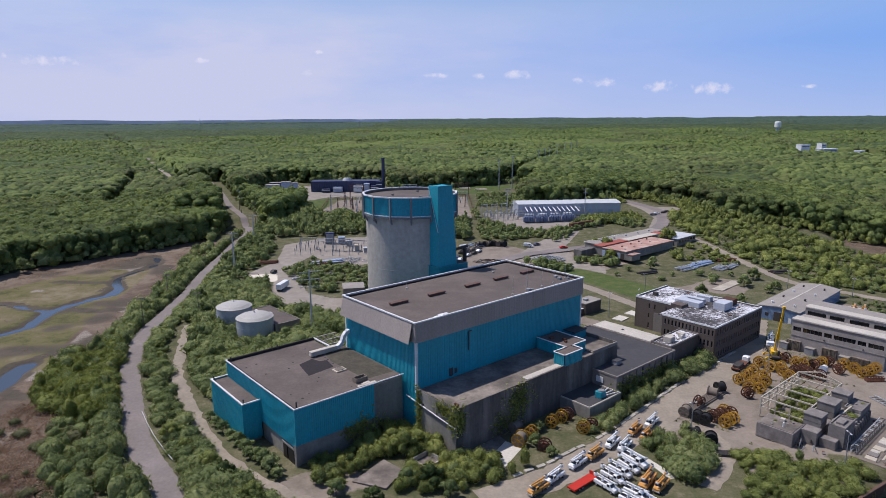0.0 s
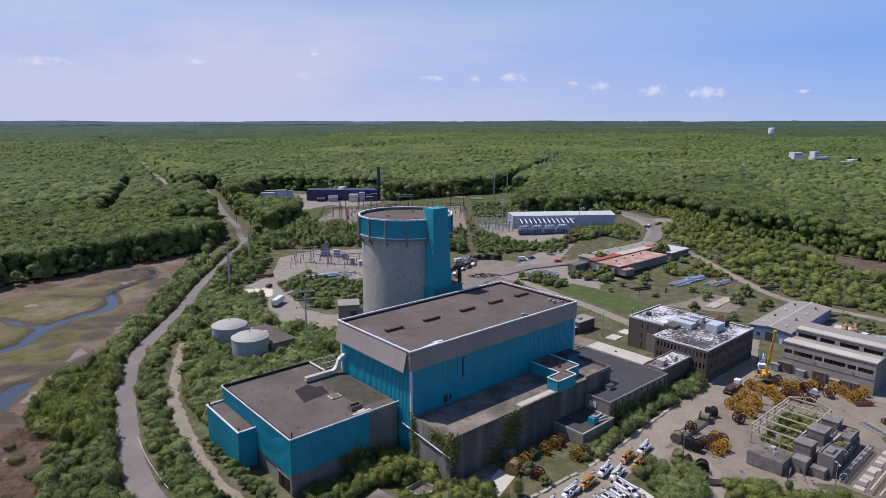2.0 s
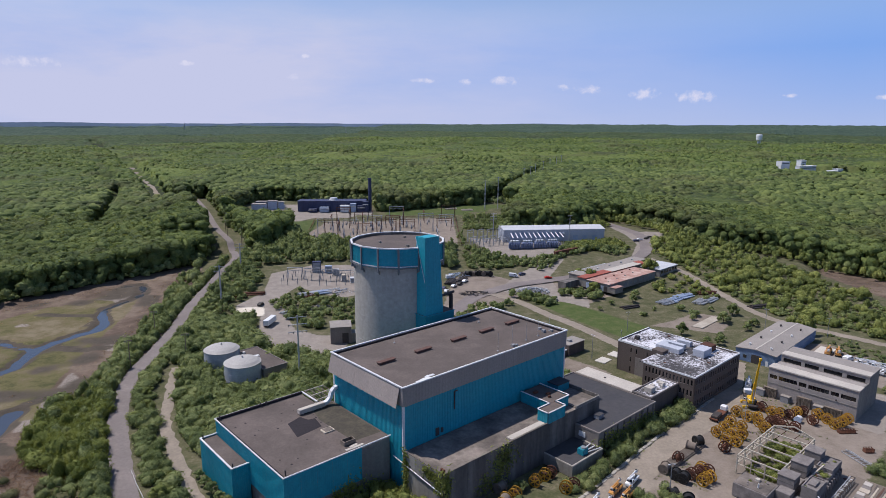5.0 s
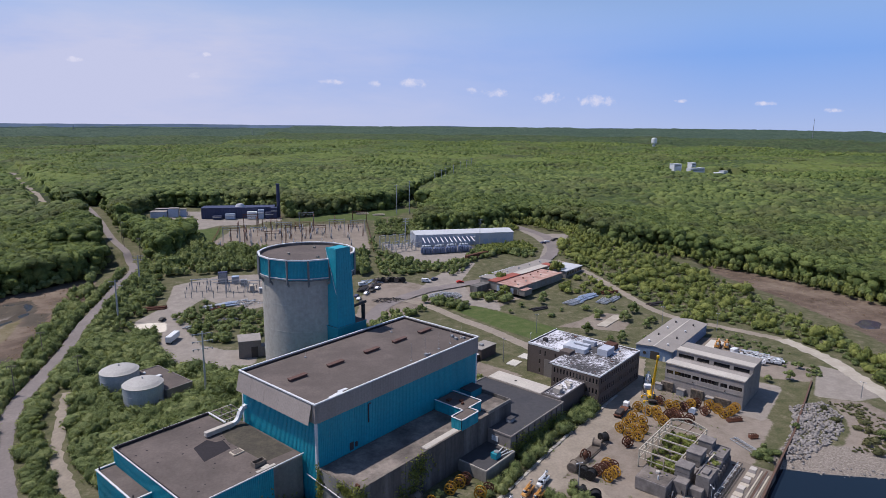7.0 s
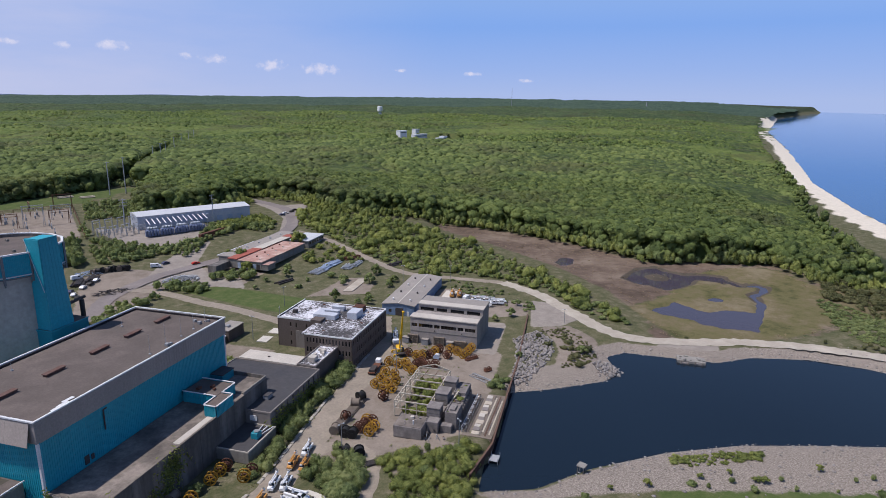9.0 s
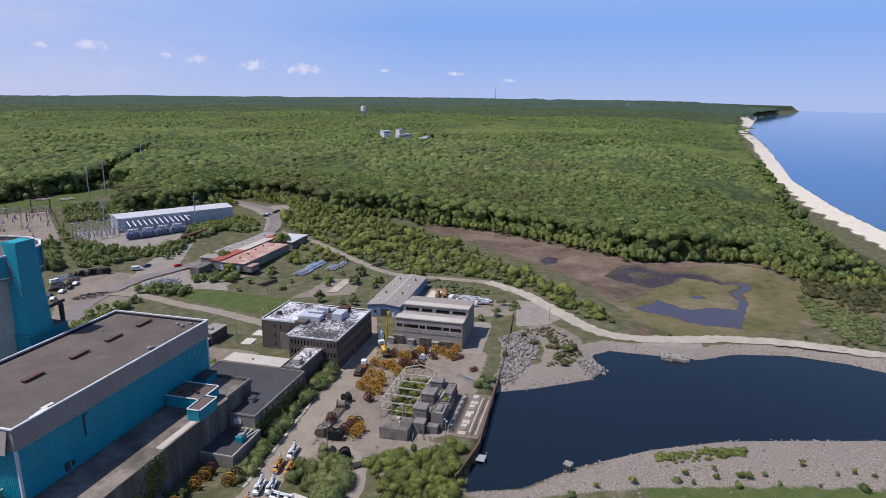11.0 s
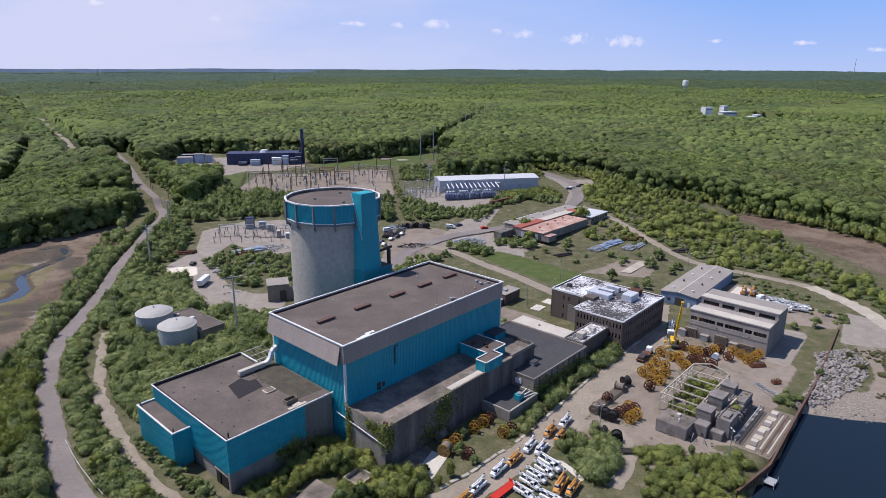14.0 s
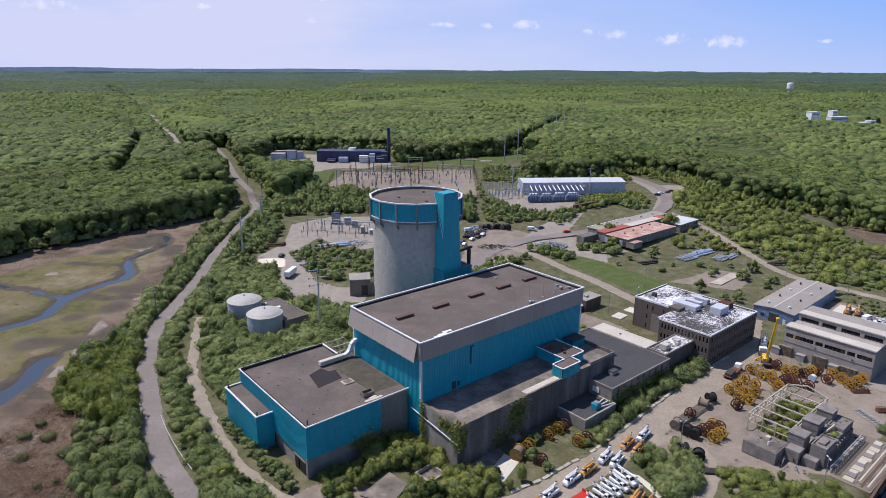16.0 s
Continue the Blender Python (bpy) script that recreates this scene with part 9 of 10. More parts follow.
# ---- shrubs and trees of the site ----
T_S = [crown_arrays(200 + s, 2, 10, 190, 0.105, -0.35, 0.25, 0.87) for s in range(8)]
T_N = [crown_arrays(260 + s, 2, 12, 380, 0.085, -0.4, 0.22, 0.85) for s in range(10)]
T_Y = [crown_arrays(280 + s, 1, 6, 100, 0.14, -0.3, 0.3, 0.85) for s in range(10)]
BUILT = [[at(-35.2, 21.5), at(-35.2, 42), at(-4, 42.5), at(2.5, 43), at(2.5, 32), at(64, 32), at(64, 9), at(87.5, 9), at(87.5, -13), at(98.5, -13), at(98.5, -27.2), at(97, -22), at(51, -24), at(51, -26), at(30.5, -26), at(30.5, -15.6), at(-1, -15.6), at(-1, 3.8), at(-31, 3.8), at(-31, 21.5)],
         [at(96.8, -27.3), at(131.4, -27.3), at(131.4, 10), at(108, 10), at(108, -7.5), at(96.8, -7.5)], [at(126, -65), at(151.5, -65), at(151.5, -34), at(126, -34)], [(119, 229), (130, 216), (166, 249), (156, 261)],
         [at(58, -74), at(94, -74), at(94, -50.5), at(69, -50.5), at(58, -55)], [(-65, 209), (-58.5, 206), (-50, 214), (-67, 228)], [(-43, 244), (-27, 248), (-30, 258), (-44, 256)], [(94, 311), (130, 340), (134, 343), (150, 360), (140, 370), (136, 392), (126, 392), (74, 344), (84, 326)],
         [(50, 424), (126, 431), (124, 452), (48, 446)], [(-3.7 - 3.5, 126), (-3.7, 122.4), (-0.2, 126), (-3.7, 129.6)], [(-20, 118.6), (-13.5, 127.8), (-8, 122.6), (-12, 115.5)], [(9, 129), (15, 124.5), (20, 128.6), (13, 140), (5, 131)], [at(103, 26), at(117, 26), at(117, 36), at(103, 36)], [(29, 118), (43, 131), (50, 120.5), (40, 106), (34, 110)]]
LINES = [(MAIN_ROAD, 4.6), (DIRT_PATH, 3.6), (KERB_ROAD, 4.8), (PLANT_ROAD, 3.4), (MID_ROAD, 5.0), (SIDE_ROAD, 3.2), (BEACH_ROAD, 4.6), ([(50, 140), (58, 143), (64, 140), (65, 132), (61, 124), (55, 116)], 2.4)]



def spray_arrays(seed, n=44, size=0.26):
    """A low tuft: upright sprays round a point."""
    r = np.random.RandomState(seed)
    c = r.normal(size=(n, 3)) * (0.5, 0.5, 0.3)
    c[:, 2] = np.abs(c[:, 2])
    q = r.normal(size=(n, 3, 3)) * (size * 0.7, size * 0.7, size * 1.5)
    return (c[:, None] + q).reshape(-1, 3), np.arange(n * 3).reshape(-1, 3)


def free(X, Y, pad=1.0):
    ok = np.ones(X.shape, bool)
    for p in BUILT:
        ok &= sd(p, X, Y) > pad
    for line, w in LINES:
        ok &= line_d(line, X, Y) > w * 0.5 + w * 0.5 * 0.6 + pad * 0.3
    for c in ((-66.0, 208.5), (-77.5, 221.5), TC):
        ok &= np.hypot(X - c[0], Y - c[1]) > (7.4 if c != TC else 17.5)
    return ok


def bush_rows(poly, step, size, tall, seed, fill=1.0, pad=1.0, clear=()):
    xs, ys = [p[0] for p in poly], [p[1] for p in poly]
    X, Y, r = grid_points(min(xs), max(xs), min(ys), max(ys), step, seed)
    m = (sd(poly, X, Y) < 0) & (r.rand(len(X)) < fill) & free(X, Y, pad)
    for c in clear:
        m &= sd(c, X, Y) > 0.5
    X, Y = X[m], Y[m]
    n = len(X)
    k = 0.7 + 0.6 * lumps(X, Y, 11, seed + 3)
    w = size * r.uniform(0.5, 1.45, n) * k
    h = tall * r.uniform(0.6, 1.25, n) * k
    return np.stack([X, Y, land(X, Y) + h * 0.42, w, h * 0.62, r.uniform(0, 6.3, n)], -1)


def mass(name, rows, mat, label, temps=None):
    if len(rows):
        tagged(new(name, scatter_mesh(name, temps or T_S, rows, mat)), label, "shrubs", kind="stuff")


BANK_A = [(-99.5, 216), (-96, 202), (-89, 188), (-80, 172), (-70, 157), (-59, 141), (-48, 128), (-37, 118), (-27, 109), (-38, 101), (-52, 114), (-62, 130), (-73, 146), (-83, 163), (-91, 179), (-97, 193), (-102, 212)]
BANK_B = [(-96, 216), (-90, 206), (-84, 192), (-74, 173), (-66, 161), (-60, 158), (-40, 172), (-28, 176), (-28, 190), (-27, 232), (-44, 231), (-64, 236), (-77, 262), (-82, 280), (-94, 283), (-107, 268), (-101, 236)]
BANK_C = [(-108, 268), (-94, 288), (-100, 300), (-92, 310), (-96, 350), (-112, 392), (-117, 380), (-116, 330), (-112, 300)]
FRONT = [at(-29, 3), at(-1.5, 3), at(-1.5, -16), at(14, -18), at(10, -28), at(0, -29.5), at(-8, -28), at(-22, -14), at(-30, -6)]
STRIP = [at(29, -25.6), at(50, -25.8), at(52, -23.6), at(97, -22), at(97, -27.2), at(108, -28), at(96, -27.4), at(64, -28.2), at(46, -29.6), at(36, -31)]
ISLE = [(46, 133), (52, 141.5), (58, 141), (62.5, 134), (59, 125), (53, 117), (49, 121)]
ISLE_B = [(66, 128), (72, 129), (80, 126), (90, 128), (92, 120), (84, 110), (68, 98), (58, 106), (63, 117)]
HEDGE = [(-139, 368), (-124, 306), (-115, 262), (-112, 232), (-110, 214), (-103, 194), (-95, 176), (-86, 158), (-76, 142), (-66, 124), (-61, 114), (-74, 112), (-87, 119), (-92, 132), (-99, 147), (-108, 165), (-123, 180), (-122, 200), (-122, 222), (-126, 245), (-129, 265), (-136, 306), (-144, 343), (-150, 366)]
MID_A = [(-14, 262), (10, 262), (34, 292), (44, 300), (60, 296), (70, 300), (60, 314), (42, 316), (24, 296), (6, 284)]
MID_B = [(22, 366), (30, 358), (56, 368), (70, 356), (84, 384), (110, 404), (122, 388), (130, 396), (120, 420), (40, 404), (24, 410), (20, 440), (26, 470), (60, 470), (62, 520), (30, 530), (24, 440)]
MID_C = [(-124, 396), (-100, 372), (-84, 372), (-70, 376), (-20, 384), (16, 362), (18, 410), (-84, 432), (-98, 440), (-112, 398)]
MID_F = [(92, 392), (118, 408), (128, 398), (134, 404), (128, 424), (112, 424), (96, 408)]
MID_D = [(66, 318), (84, 306), (100, 316), (112, 332), (98, 318), (86, 322)]
MID_E = [(120, 320), (130, 340), (148, 352), (152, 330), (154, 306), (140, 314), (128, 318)]
FIELD = [(98, 300), (150, 330), (154, 290), (160, 262), (128, 240), (112, 250), (96, 275)]
SCRUB_R = [(146, 395), (156, 352), (161, 306), (168, 282), (182, 266), (200, 240), (204, 214), (199, 190), (196, 166), (202, 158), (208, 178), (217, 205), (226, 250), (228, 300), (226, 356), (214, 392), (196, 405), (180, 440), (160, 430)]
DUNES = [(340, 150), (356, 147), (369, 122), (312, 101), (304, 110), (310, 124), (315, 137)]
DUNE_FOOT = [(311, 140), (310, 124), (302, 98), (268, 86), (264, 100), (280, 117)]
NEAR_SHORE = [(84, 100), (120, 82), (150, 70), (185, 42), (170, 30), (120, 60), (90, 84)]

A_rows = bush_rows(BANK_A, 2.3, 2.35, 3.0, 301, 1.0, 0.2)
mass("bank_shrubs", A_rows, M["leaf_shrub"], "dense green shrubs between the road and the track", T_N)
B_rows = bush_rows(BANK_B, 2.6, 2.6, 3.8, 302, 1.0, 0.5)
mass("slope_shrubs", B_rows, M["leaf_shrub"], "dense green shrubs round the tanks")
mass("roadside_shrubs", bush_rows(BANK_C, 3.4, 2.4, 4.4, 303, 0.9), M["leaf_shrub"], "green shrubs along the road", T_Y)
mass("front_shrubs", bush_rows(FRONT, 2.0, 1.5, 3.3, 304, 0.85, 1.0, [[(9.5, 128), (14.7, 137), (19, 133.2), (13.2, 122.5)]]), M["leaf_light"], "leafy green bushes in front of the annex", T_N)
mass("strip_shrubs", bush_rows(STRIP, 2.0, 1.6, 3.0, 305, 0.95, 0.3), M["leaf_shrub"], "green bushes between the buildings and the kerb", T_N)
mass("isle_shrubs", bush_rows(ISLE, 2.4, 1.9, 3.3, 306, 0.95, 0.3), M["leaf_shrub"], "dense bushes inside the loop of the track", T_N)
mass("shore_shrubs", bush_rows(ISLE_B, 2.0, 1.5, 2.2, 307, 0.75, 0.3), M["leaf_light"], "leafy young trees beside the basin", T_N)
mass("hedge_trees", bush_rows(HEDGE, 3.0, 2.2, 4.0, 308, 0.74, 1.6), M["leaf_shrub"], "hedge of young trees along the road")
HEATH = [(-125, 118), (-118, 140), (-117, 152), (-113, 164), (-104, 154), (-92, 140), (-80, 126), (-70, 112), (-95, 104)]
mass("marsh_scrub", bush_rows(HEATH, 1.5, 1.25, 1.0, 309, 0.95, 0.2), M["leaf_heath"], "red-brown dry scrub on the marsh edge", [spray_arrays(430 + s, 70, 0.12) for s in range(6)])
SLOPE = [(-120, 194), (-109, 203), (-102, 186), (-93, 166), (-85, 150), (-87, 143), (-101, 150), (-115, 160), (-119, 176)]
mass("slope_trees", bush_rows(SLOPE, 3.3, 2.7, 5.6, 327, 0.9, 0.2), M["leaf_spring"], "yellow-green young trees on the slope beside the road", T_N)
X, Y, r1 = grid_points(-150, -50, 110, 395, 2.3, 328)
d = line_d(MAIN_ROAD, X, Y)
east = X > np.interp(Y, [p[1] for p in MAIN_ROAD], [p[0] for p in MAIN_ROAD])
verge = ((~east & (d > 4.3) & (d < 8.5)) | (east & (d > 4.0) & (d < 9.0) & (Y > 205))) & (line_d(DIRT_PATH, X, Y) > 3.4) & (r1.rand(len(X)) < 0.85)
X, Y, east = X[verge], Y[verge], east[verge]
w = r1.uniform(1.2, 2.4, len(X))
h = w * r1.uniform(1.1, 1.7, len(X)) * np.where(east, 0.75, 1.0 + 0.5 * lumps(X, Y, 14, 329))
mass("verge_shrubs", np.stack([X, Y, land(X, Y) + h * 0.45, w, h * 0.8, r1.uniform(0, 6.3, len(X))], -1), M["leaf_shrub"], "shrubs crowding both verges of the access road", T_S)
mass("marsh_bushes", bush_rows(HEATH, 5.5, 2.0, 1.8, 310, 0.3), M["leaf_olive"], "green bushes among brown scrub")
mass("middle_shrubs", bush_rows(MID_A, 3.4, 2.4, 3.6, 311, 0.7), M["leaf_shrub"], "green shrubs beside the parking lot", T_Y)
mass("yard_shrubs", bush_rows(MID_B, 3.0, 2.0, 3.8, 312, 0.85, clear=[WARE_YARD]), M["leaf_shrub"], "green shrubs round the substation", T_Y)
mass("warehouse_trees", bush_rows(MID_F, 3.0, 2.4, 4.6, 333, 0.8), M["leaf_light"], "bushy young trees beside the warehouse", T_Y)
mass("back_trees", bush_rows(MID_C, 3.2, 2.5, 6.6, 313, 0.9), M["leaf_shrub"], "young trees behind the switchgear yard", T_Y)
mass("shed_shrubs", bush_rows(MID_D, 3.0, 2.2, 3.4, 314, 0.9), M["leaf_shrub"], "green shrubs by the scrap heap", T_Y)
mass("shed_trees", bush_rows(MID_E, 3.6, 2.2, 3.2, 315, 0.4), M["leaf_light"], "young trees behind the pipe stacks", T_Y)
mass("field_bushes", bush_rows(FIELD, 9.0, 2.2, 2.8, 316, 0.22), M["leaf_shrub"], "scattered bushes in the field", T_Y)
mass("right_scrub", bush_rows(SCRUB_R, 4.6, 2.4, 4.0, 317, 0.55, 2.0), M["leaf_light"], "yellow-green young trees beside the reed marsh", T_S)
mass("lot_edge_shrubs", bush_rows([(175, 258), (181, 243), (189, 224), (186, 201), (174, 195), (173, 207), (175, 217), (164, 240)], 2.0, 1.1, 1.0, 351, 0.35, 0.3), M["leaf_shrub"], "low green weeds and shrubs between the lot and the track", T_Y)
mass("right_thicket", bush_rows(SCRUB_R, 2.8, 1.6, 1.7, 345, 0.6, 1.5), M["leaf_shrub"], "low green thicket between the young trees", T_Y)
X, Y, r1 = grid_points(120, 420, 100, 520, 3.1, 334)
ds = sd(SITE, X, Y)
m = (ds > -11) & (ds < 1) & (sd(POND, X, Y) > 25) & (sd(SEA, X, Y) > 60) & (sd(RIGHT_MARSH, X, Y) > -4) & free(X, Y, 0.5) & (r1.rand(len(X)) < 0.7)
X, Y, ds = X[m], Y[m], ds[m]
w = r1.uniform(1.3, 2.6, len(X))
h = r1.uniform(2.2, 4.2, len(X)) + 0.35 * (ds + 11)
mass("edge_saplings", np.stack([X, Y, land(X, Y) + h * 0.55, w, h * 0.55, r1.uniform(0, 6.3, len(X))], -1), M["leaf_light"], "pale green saplings against the forest edge", T_Y)
mass("dune_scrub", bush_rows(DUNES, 2.6, 2.0, 2.8, 318, 0.62), M["leaf_olive"], "dark tangled scrub on the dunes", T_Y)
mass("dune_foot_scrub", bush_rows(DUNE_FOOT, 1.9, 1.4, 0.9, 341, 0.75), M["leaf_shrub"], "low green scrub at the foot of the dunes", T_Y)
mass("beach_bushes", bush_rows(NEAR_SHORE, 3.4, 1.3, 1.5, 319, 0.2), M["leaf_shrub"], "low bushes on the shingle spit", T_Y)
mass("dirt_yard_bushes", bush_rows([(-80, 300), (-70, 285), (-58, 268), (-36, 262), (-34, 306), (-46, 310), (-70, 326)], 3.6, 2.4, 3.6, 320, 0.7), M["leaf_shrub"], "green bushes among the stored pipes", T_Y)
mass("bulkhead_bushes", bush_rows([at(96, -79), at(104, -81), at(106, -76), at(98, -74)], 2.0, 1.3, 1.6, 321, 0.8, 0.2), M["leaf_shrub"], "bushes by the end of the quay", T_N)
mass("ruin_weeds", bush_rows([at(72, -61), at(95, -61), at(95, -53), at(72, -53)], 2.1, 1.3, 2.4, 322, 0.7, -60), M["leaf_light"], "weeds grown up inside the bare frame", T_N)
mass("ruin_top_weeds", np.array([(*at(a, b), z, w, w * 0.6, a) for a, b, z, w in ((76.4, -69.4, 3.2, 0.8), (78.2, -68.0, 3.2, 1.1), (80.4, -69.6, 3.7, 1.2), (81.6, -68.2, 3.7, 0.8), (74.2, -65.0, 2.6, 0.9), (75.8, -64.2, 2.6, 0.7), (83.4, -65.2, 2.9, 0.9), (84.6, -68.0, 4.3, 0.4), (88.4, -69.4, 4.3, 0.5), (69.2, -68.8, 5.0, 0.35), (64.2, -58, 3.5, 0.5), (66.4, -61, 3.5, 0.4))]), M["leaf_light"], "weeds rooted on top of the ruin", T_N)
mass("shore_weeds", bush_rows([at(48, -62), at(62, -65), at(64, -74), at(50, -78), at(44, -70)], 3.4, 1.6, 2.4, 323, 0.5, 0.2), M["leaf_shrub"], "weeds on bare earth by the quay", T_N)
mass("back_of_hall_shrubs", bush_rows([at(40, 33.5), at(66, 33.5), at(78, 12), at(92, 12), at(84, 34), at(66, 60), at(50, 70), at(46, 50)], 2.8, 2.0, 3.2, 324, 0.75), M["leaf_shrub"], "shrubs behind the turbine hall", T_Y)
mass("bank_scrub", bush_rows([(146, 146), (156, 142), (168, 148), (174, 158), (176, 174), (164, 178), (166, 164), (158, 152)], 1.5, 0.9, 0.6, 332, 0.8, 0.2), M["leaf_olive"], "low grey-green scrub on the gravel bank", T_Y)
mass("basin_bank_bushes", bush_rows([(150, 140), (165, 145), (172, 168), (160, 172), (150, 160)], 5.0, 2.0, 2.2, 325, 0.5, 0.2), M["leaf_olive"], "low bushes on the shingle bank", T_Y)
mass("marsh_edge_bushes", bush_rows([(200, 152), (216, 136), (238, 118), (259, 102), (271, 86), (264, 83), (250, 98), (232, 114), (212, 134)], 3.0, 1.2, 1.7, 326, 0.6, 0.4), M["leaf_olive"], "low grey-green bushes along the marsh edge", T_Y)


def tree_parts(seed, mat, tall, wide, limbs=5):
    """Trunk with limbs, and a crown of lumps and leaf sprays, standing at the origin."""
    r = random.Random(seed)
    bm = bmesh.new()
    top = tall * 0.62
    tube(bm, (0, 0, -0.3), (r.uniform(-0.2, 0.2), r.uniform(-0.2, 0.2), top), tall * 0.03, tall * 0.014, 7)
    pl = [(0, 0, tall * 0.66, wide * 0.62, tall * 0.3, r.uniform(0, 6))]
    for k in range(limbs):
        a = k * math.tau / limbs + r.uniform(-0.4, 0.4)
        z0 = top * r.uniform(0.35, 0.8)
        d = wide * r.uniform(0.45, 0.7)
        p = (math.cos(a) * d, math.sin(a) * d, z0 + tall * r.uniform(0.08, 0.22))
        tube(bm, (0, 0, z0), p, tall * 0.013, tall * 0.006, 5)
        pl.append((*p, wide * r.uniform(0.32, 0.5), tall * r.uniform(0.14, 0.22), r.uniform(0, 6)))
    return mesh_of("trunk", bm, M["bark"]), scatter_mesh("crown", [crown_arrays(seed * 3 + i, 1, 6, 150, 0.13, -0.9, 0.3, 0.88) for i in range(3)], pl, mat)


KINDS = [(tree_parts(1, M["leaf_shrub"], 3.4, 2.2), "bush", "rounded green bush"), (tree_parts(2, M["leaf_light"], 3.8, 2.4), "bush", "bright green bush"), (tree_parts(3, M["leaf_shrub"], 5.6, 2.8), "tree", "small green tree"), (tree_parts(4, M["leaf_light"], 6.4, 3.0), "tree", "young yellow-green tree"), (tree_parts(5, M["leaf_dark"], 4.0, 2.4), "bush", "dark green bush")]


def put_tree(kind, x, y, s, where):
    (trunk, crown), nm, lab = KINDS[kind]
    t = empty(nm, (x, y, land_z(x, y)), rr.uniform(0, 360), lab + " " + where, nm, "single trees and bushes")
    t.scale = (s, s, s * rr.uniform(0.85, 1.15))
    part("trunk", trunk, None, t)
    part("crown", crown, None, t)


rr = random.Random(77)
for x, y, s in ((-57.5, 144.5, 0.9), (-54.5, 141, 1.0), (-51.5, 138, 0.85), (-48.5, 134.5, 1.15), (-45.5, 131, 1.1), (-42, 127.5, 1.0), (-39.6, 125.4, 1.2), (-37.6, 122.4, 1.25), (-59.8, 147.5, 0.8), (-35.6, 120.2, 0.9), (-44, 128.4, 0.9)):
    put_tree(0, x, y, s, "beside the teal wall")
for x, y, s, k in ((-26, 118.4, 1.0, 0), (-24, 121.4, 1.1, 0), (-20.4, 124.4, 0.9, 4), (-22, 114, 1.2, 0), (-7.6, 118, 1.2, 0), (-3, 117.6, 1.3, 4), (2, 119.4, 1.2, 0), (5.6, 122.6, 1.1, 0), (9, 121.4, 0.8, 0), (3.6, 126.4, 1.1, 4), (1.4, 113.6, 1.2, 0), (-14, 112, 1.1, 4), (-17.6, 130.6, 1.0, 1), (-12, 134, 1.2, 1), (-6, 132.6, 1.3, 1), (-9, 129.6, 1.2, 3), (-1.6, 133, 1.0, 1), (21.4, 133.6, 1.1, 0), (24.6, 129, 0.9, 0), (23.2, 141, 1.0, 0), (12, 126.4, 0.7, 4)):
    put_tree(k, x, y, s, "before the concrete annex")
for x, y, s, k in ((110, 256, 1, 2), (136, 272, 1.1, 2), (146, 284, 1.2, 2), (126, 254, 0.9, 0), (117, 246, 1.1, 0), (121, 244, 1.2, 0), (124, 248, 1, 0), (142, 262, 1.2, 0), (148, 268, 1.2, 0), (138, 290, 0.9, 0), (92, 300, 0.9, 0), (108, 312, 1.0, 2), (104, 304, 0.9, 2), (84, 292, 0.8, 0), (165, 256, 1.4, 3), (162, 262, 1.3, 3), (176, 224, 0.9, 0), (178, 206, 1.0, 0), (166, 196, 1.2, 0), (157, 196, 0.9, 0), (141, 161, 0.8, 0), (163, 151, 1.2, 0), (88, 318, 1.2, 3), (90, 338, 1.4, 3), (128, 352, 1.6, 3), (132, 356, 1.5, 3), (86, 346, 1.1, 3)):
    put_tree(k, x, y, s, "in the rough grass")
for i in range(0, len(A_rows), 9):
    x, y = A_rows[i][0], A_rows[i][1]
    put_tree(rr.choice((0, 0, 4, 1)), x, y, rr.uniform(0.75, 1.2), "on the bank beside the track")
for i in range(0, len(B_rows), 14):
    x, y = B_rows[i][0], B_rows[i][1]
    put_tree(rr.choice((0, 2, 4, 2)), x, y, rr.uniform(0.8, 1.25), "among the shrubs by the tanks")
mass("spit_weeds", bush_rows([(134, 90), (147, 83), (156, 75), (150, 75), (134, 83), (130, 87)], 1.3, 1.0, 0.7, 331, 0.9), M["leaf_light"], "low green weeds on the shingle", T_Y)
for x, y, s in ((117, 84, 0.55), (131, 79, 0.42), (139, 76, 0.4), (143, 69, 0.6), (141.5, 70.5, 0.45), (160, 64, 0.5), (108, 88, 0.4)):
    put_tree(1, x, y, s, "on the shingle spit")
# ivy on the annex end
def ivy(name, pts, seed, label):
    r = np.random.RandomState(seed)
    V, F = [], []
    for (a, b, z, ra, rb, rz, n) in pts:
        c = np.array([a, b, z]) + r.normal(size=(n, 3)) * np.array([ra, rb, rz])
        q = c[:, None] + r.normal(size=(n, 3, 3)) * 0.28
        V.append(q.reshape(-1, 3))
    V = np.concatenate(V)
    W = np.stack([ORG[0] + V[:, 0] * UX - V[:, 1] * UY, ORG[1] + V[:, 0] * UY + V[:, 1] * UX, np.maximum(V[:, 2], 0.1)], -1)
    tagged(new(name, arrays_mesh(name, W, np.arange(len(W)).reshape(-1, 3), M["leaf_light"])), label, "ivy", kind="stuff")


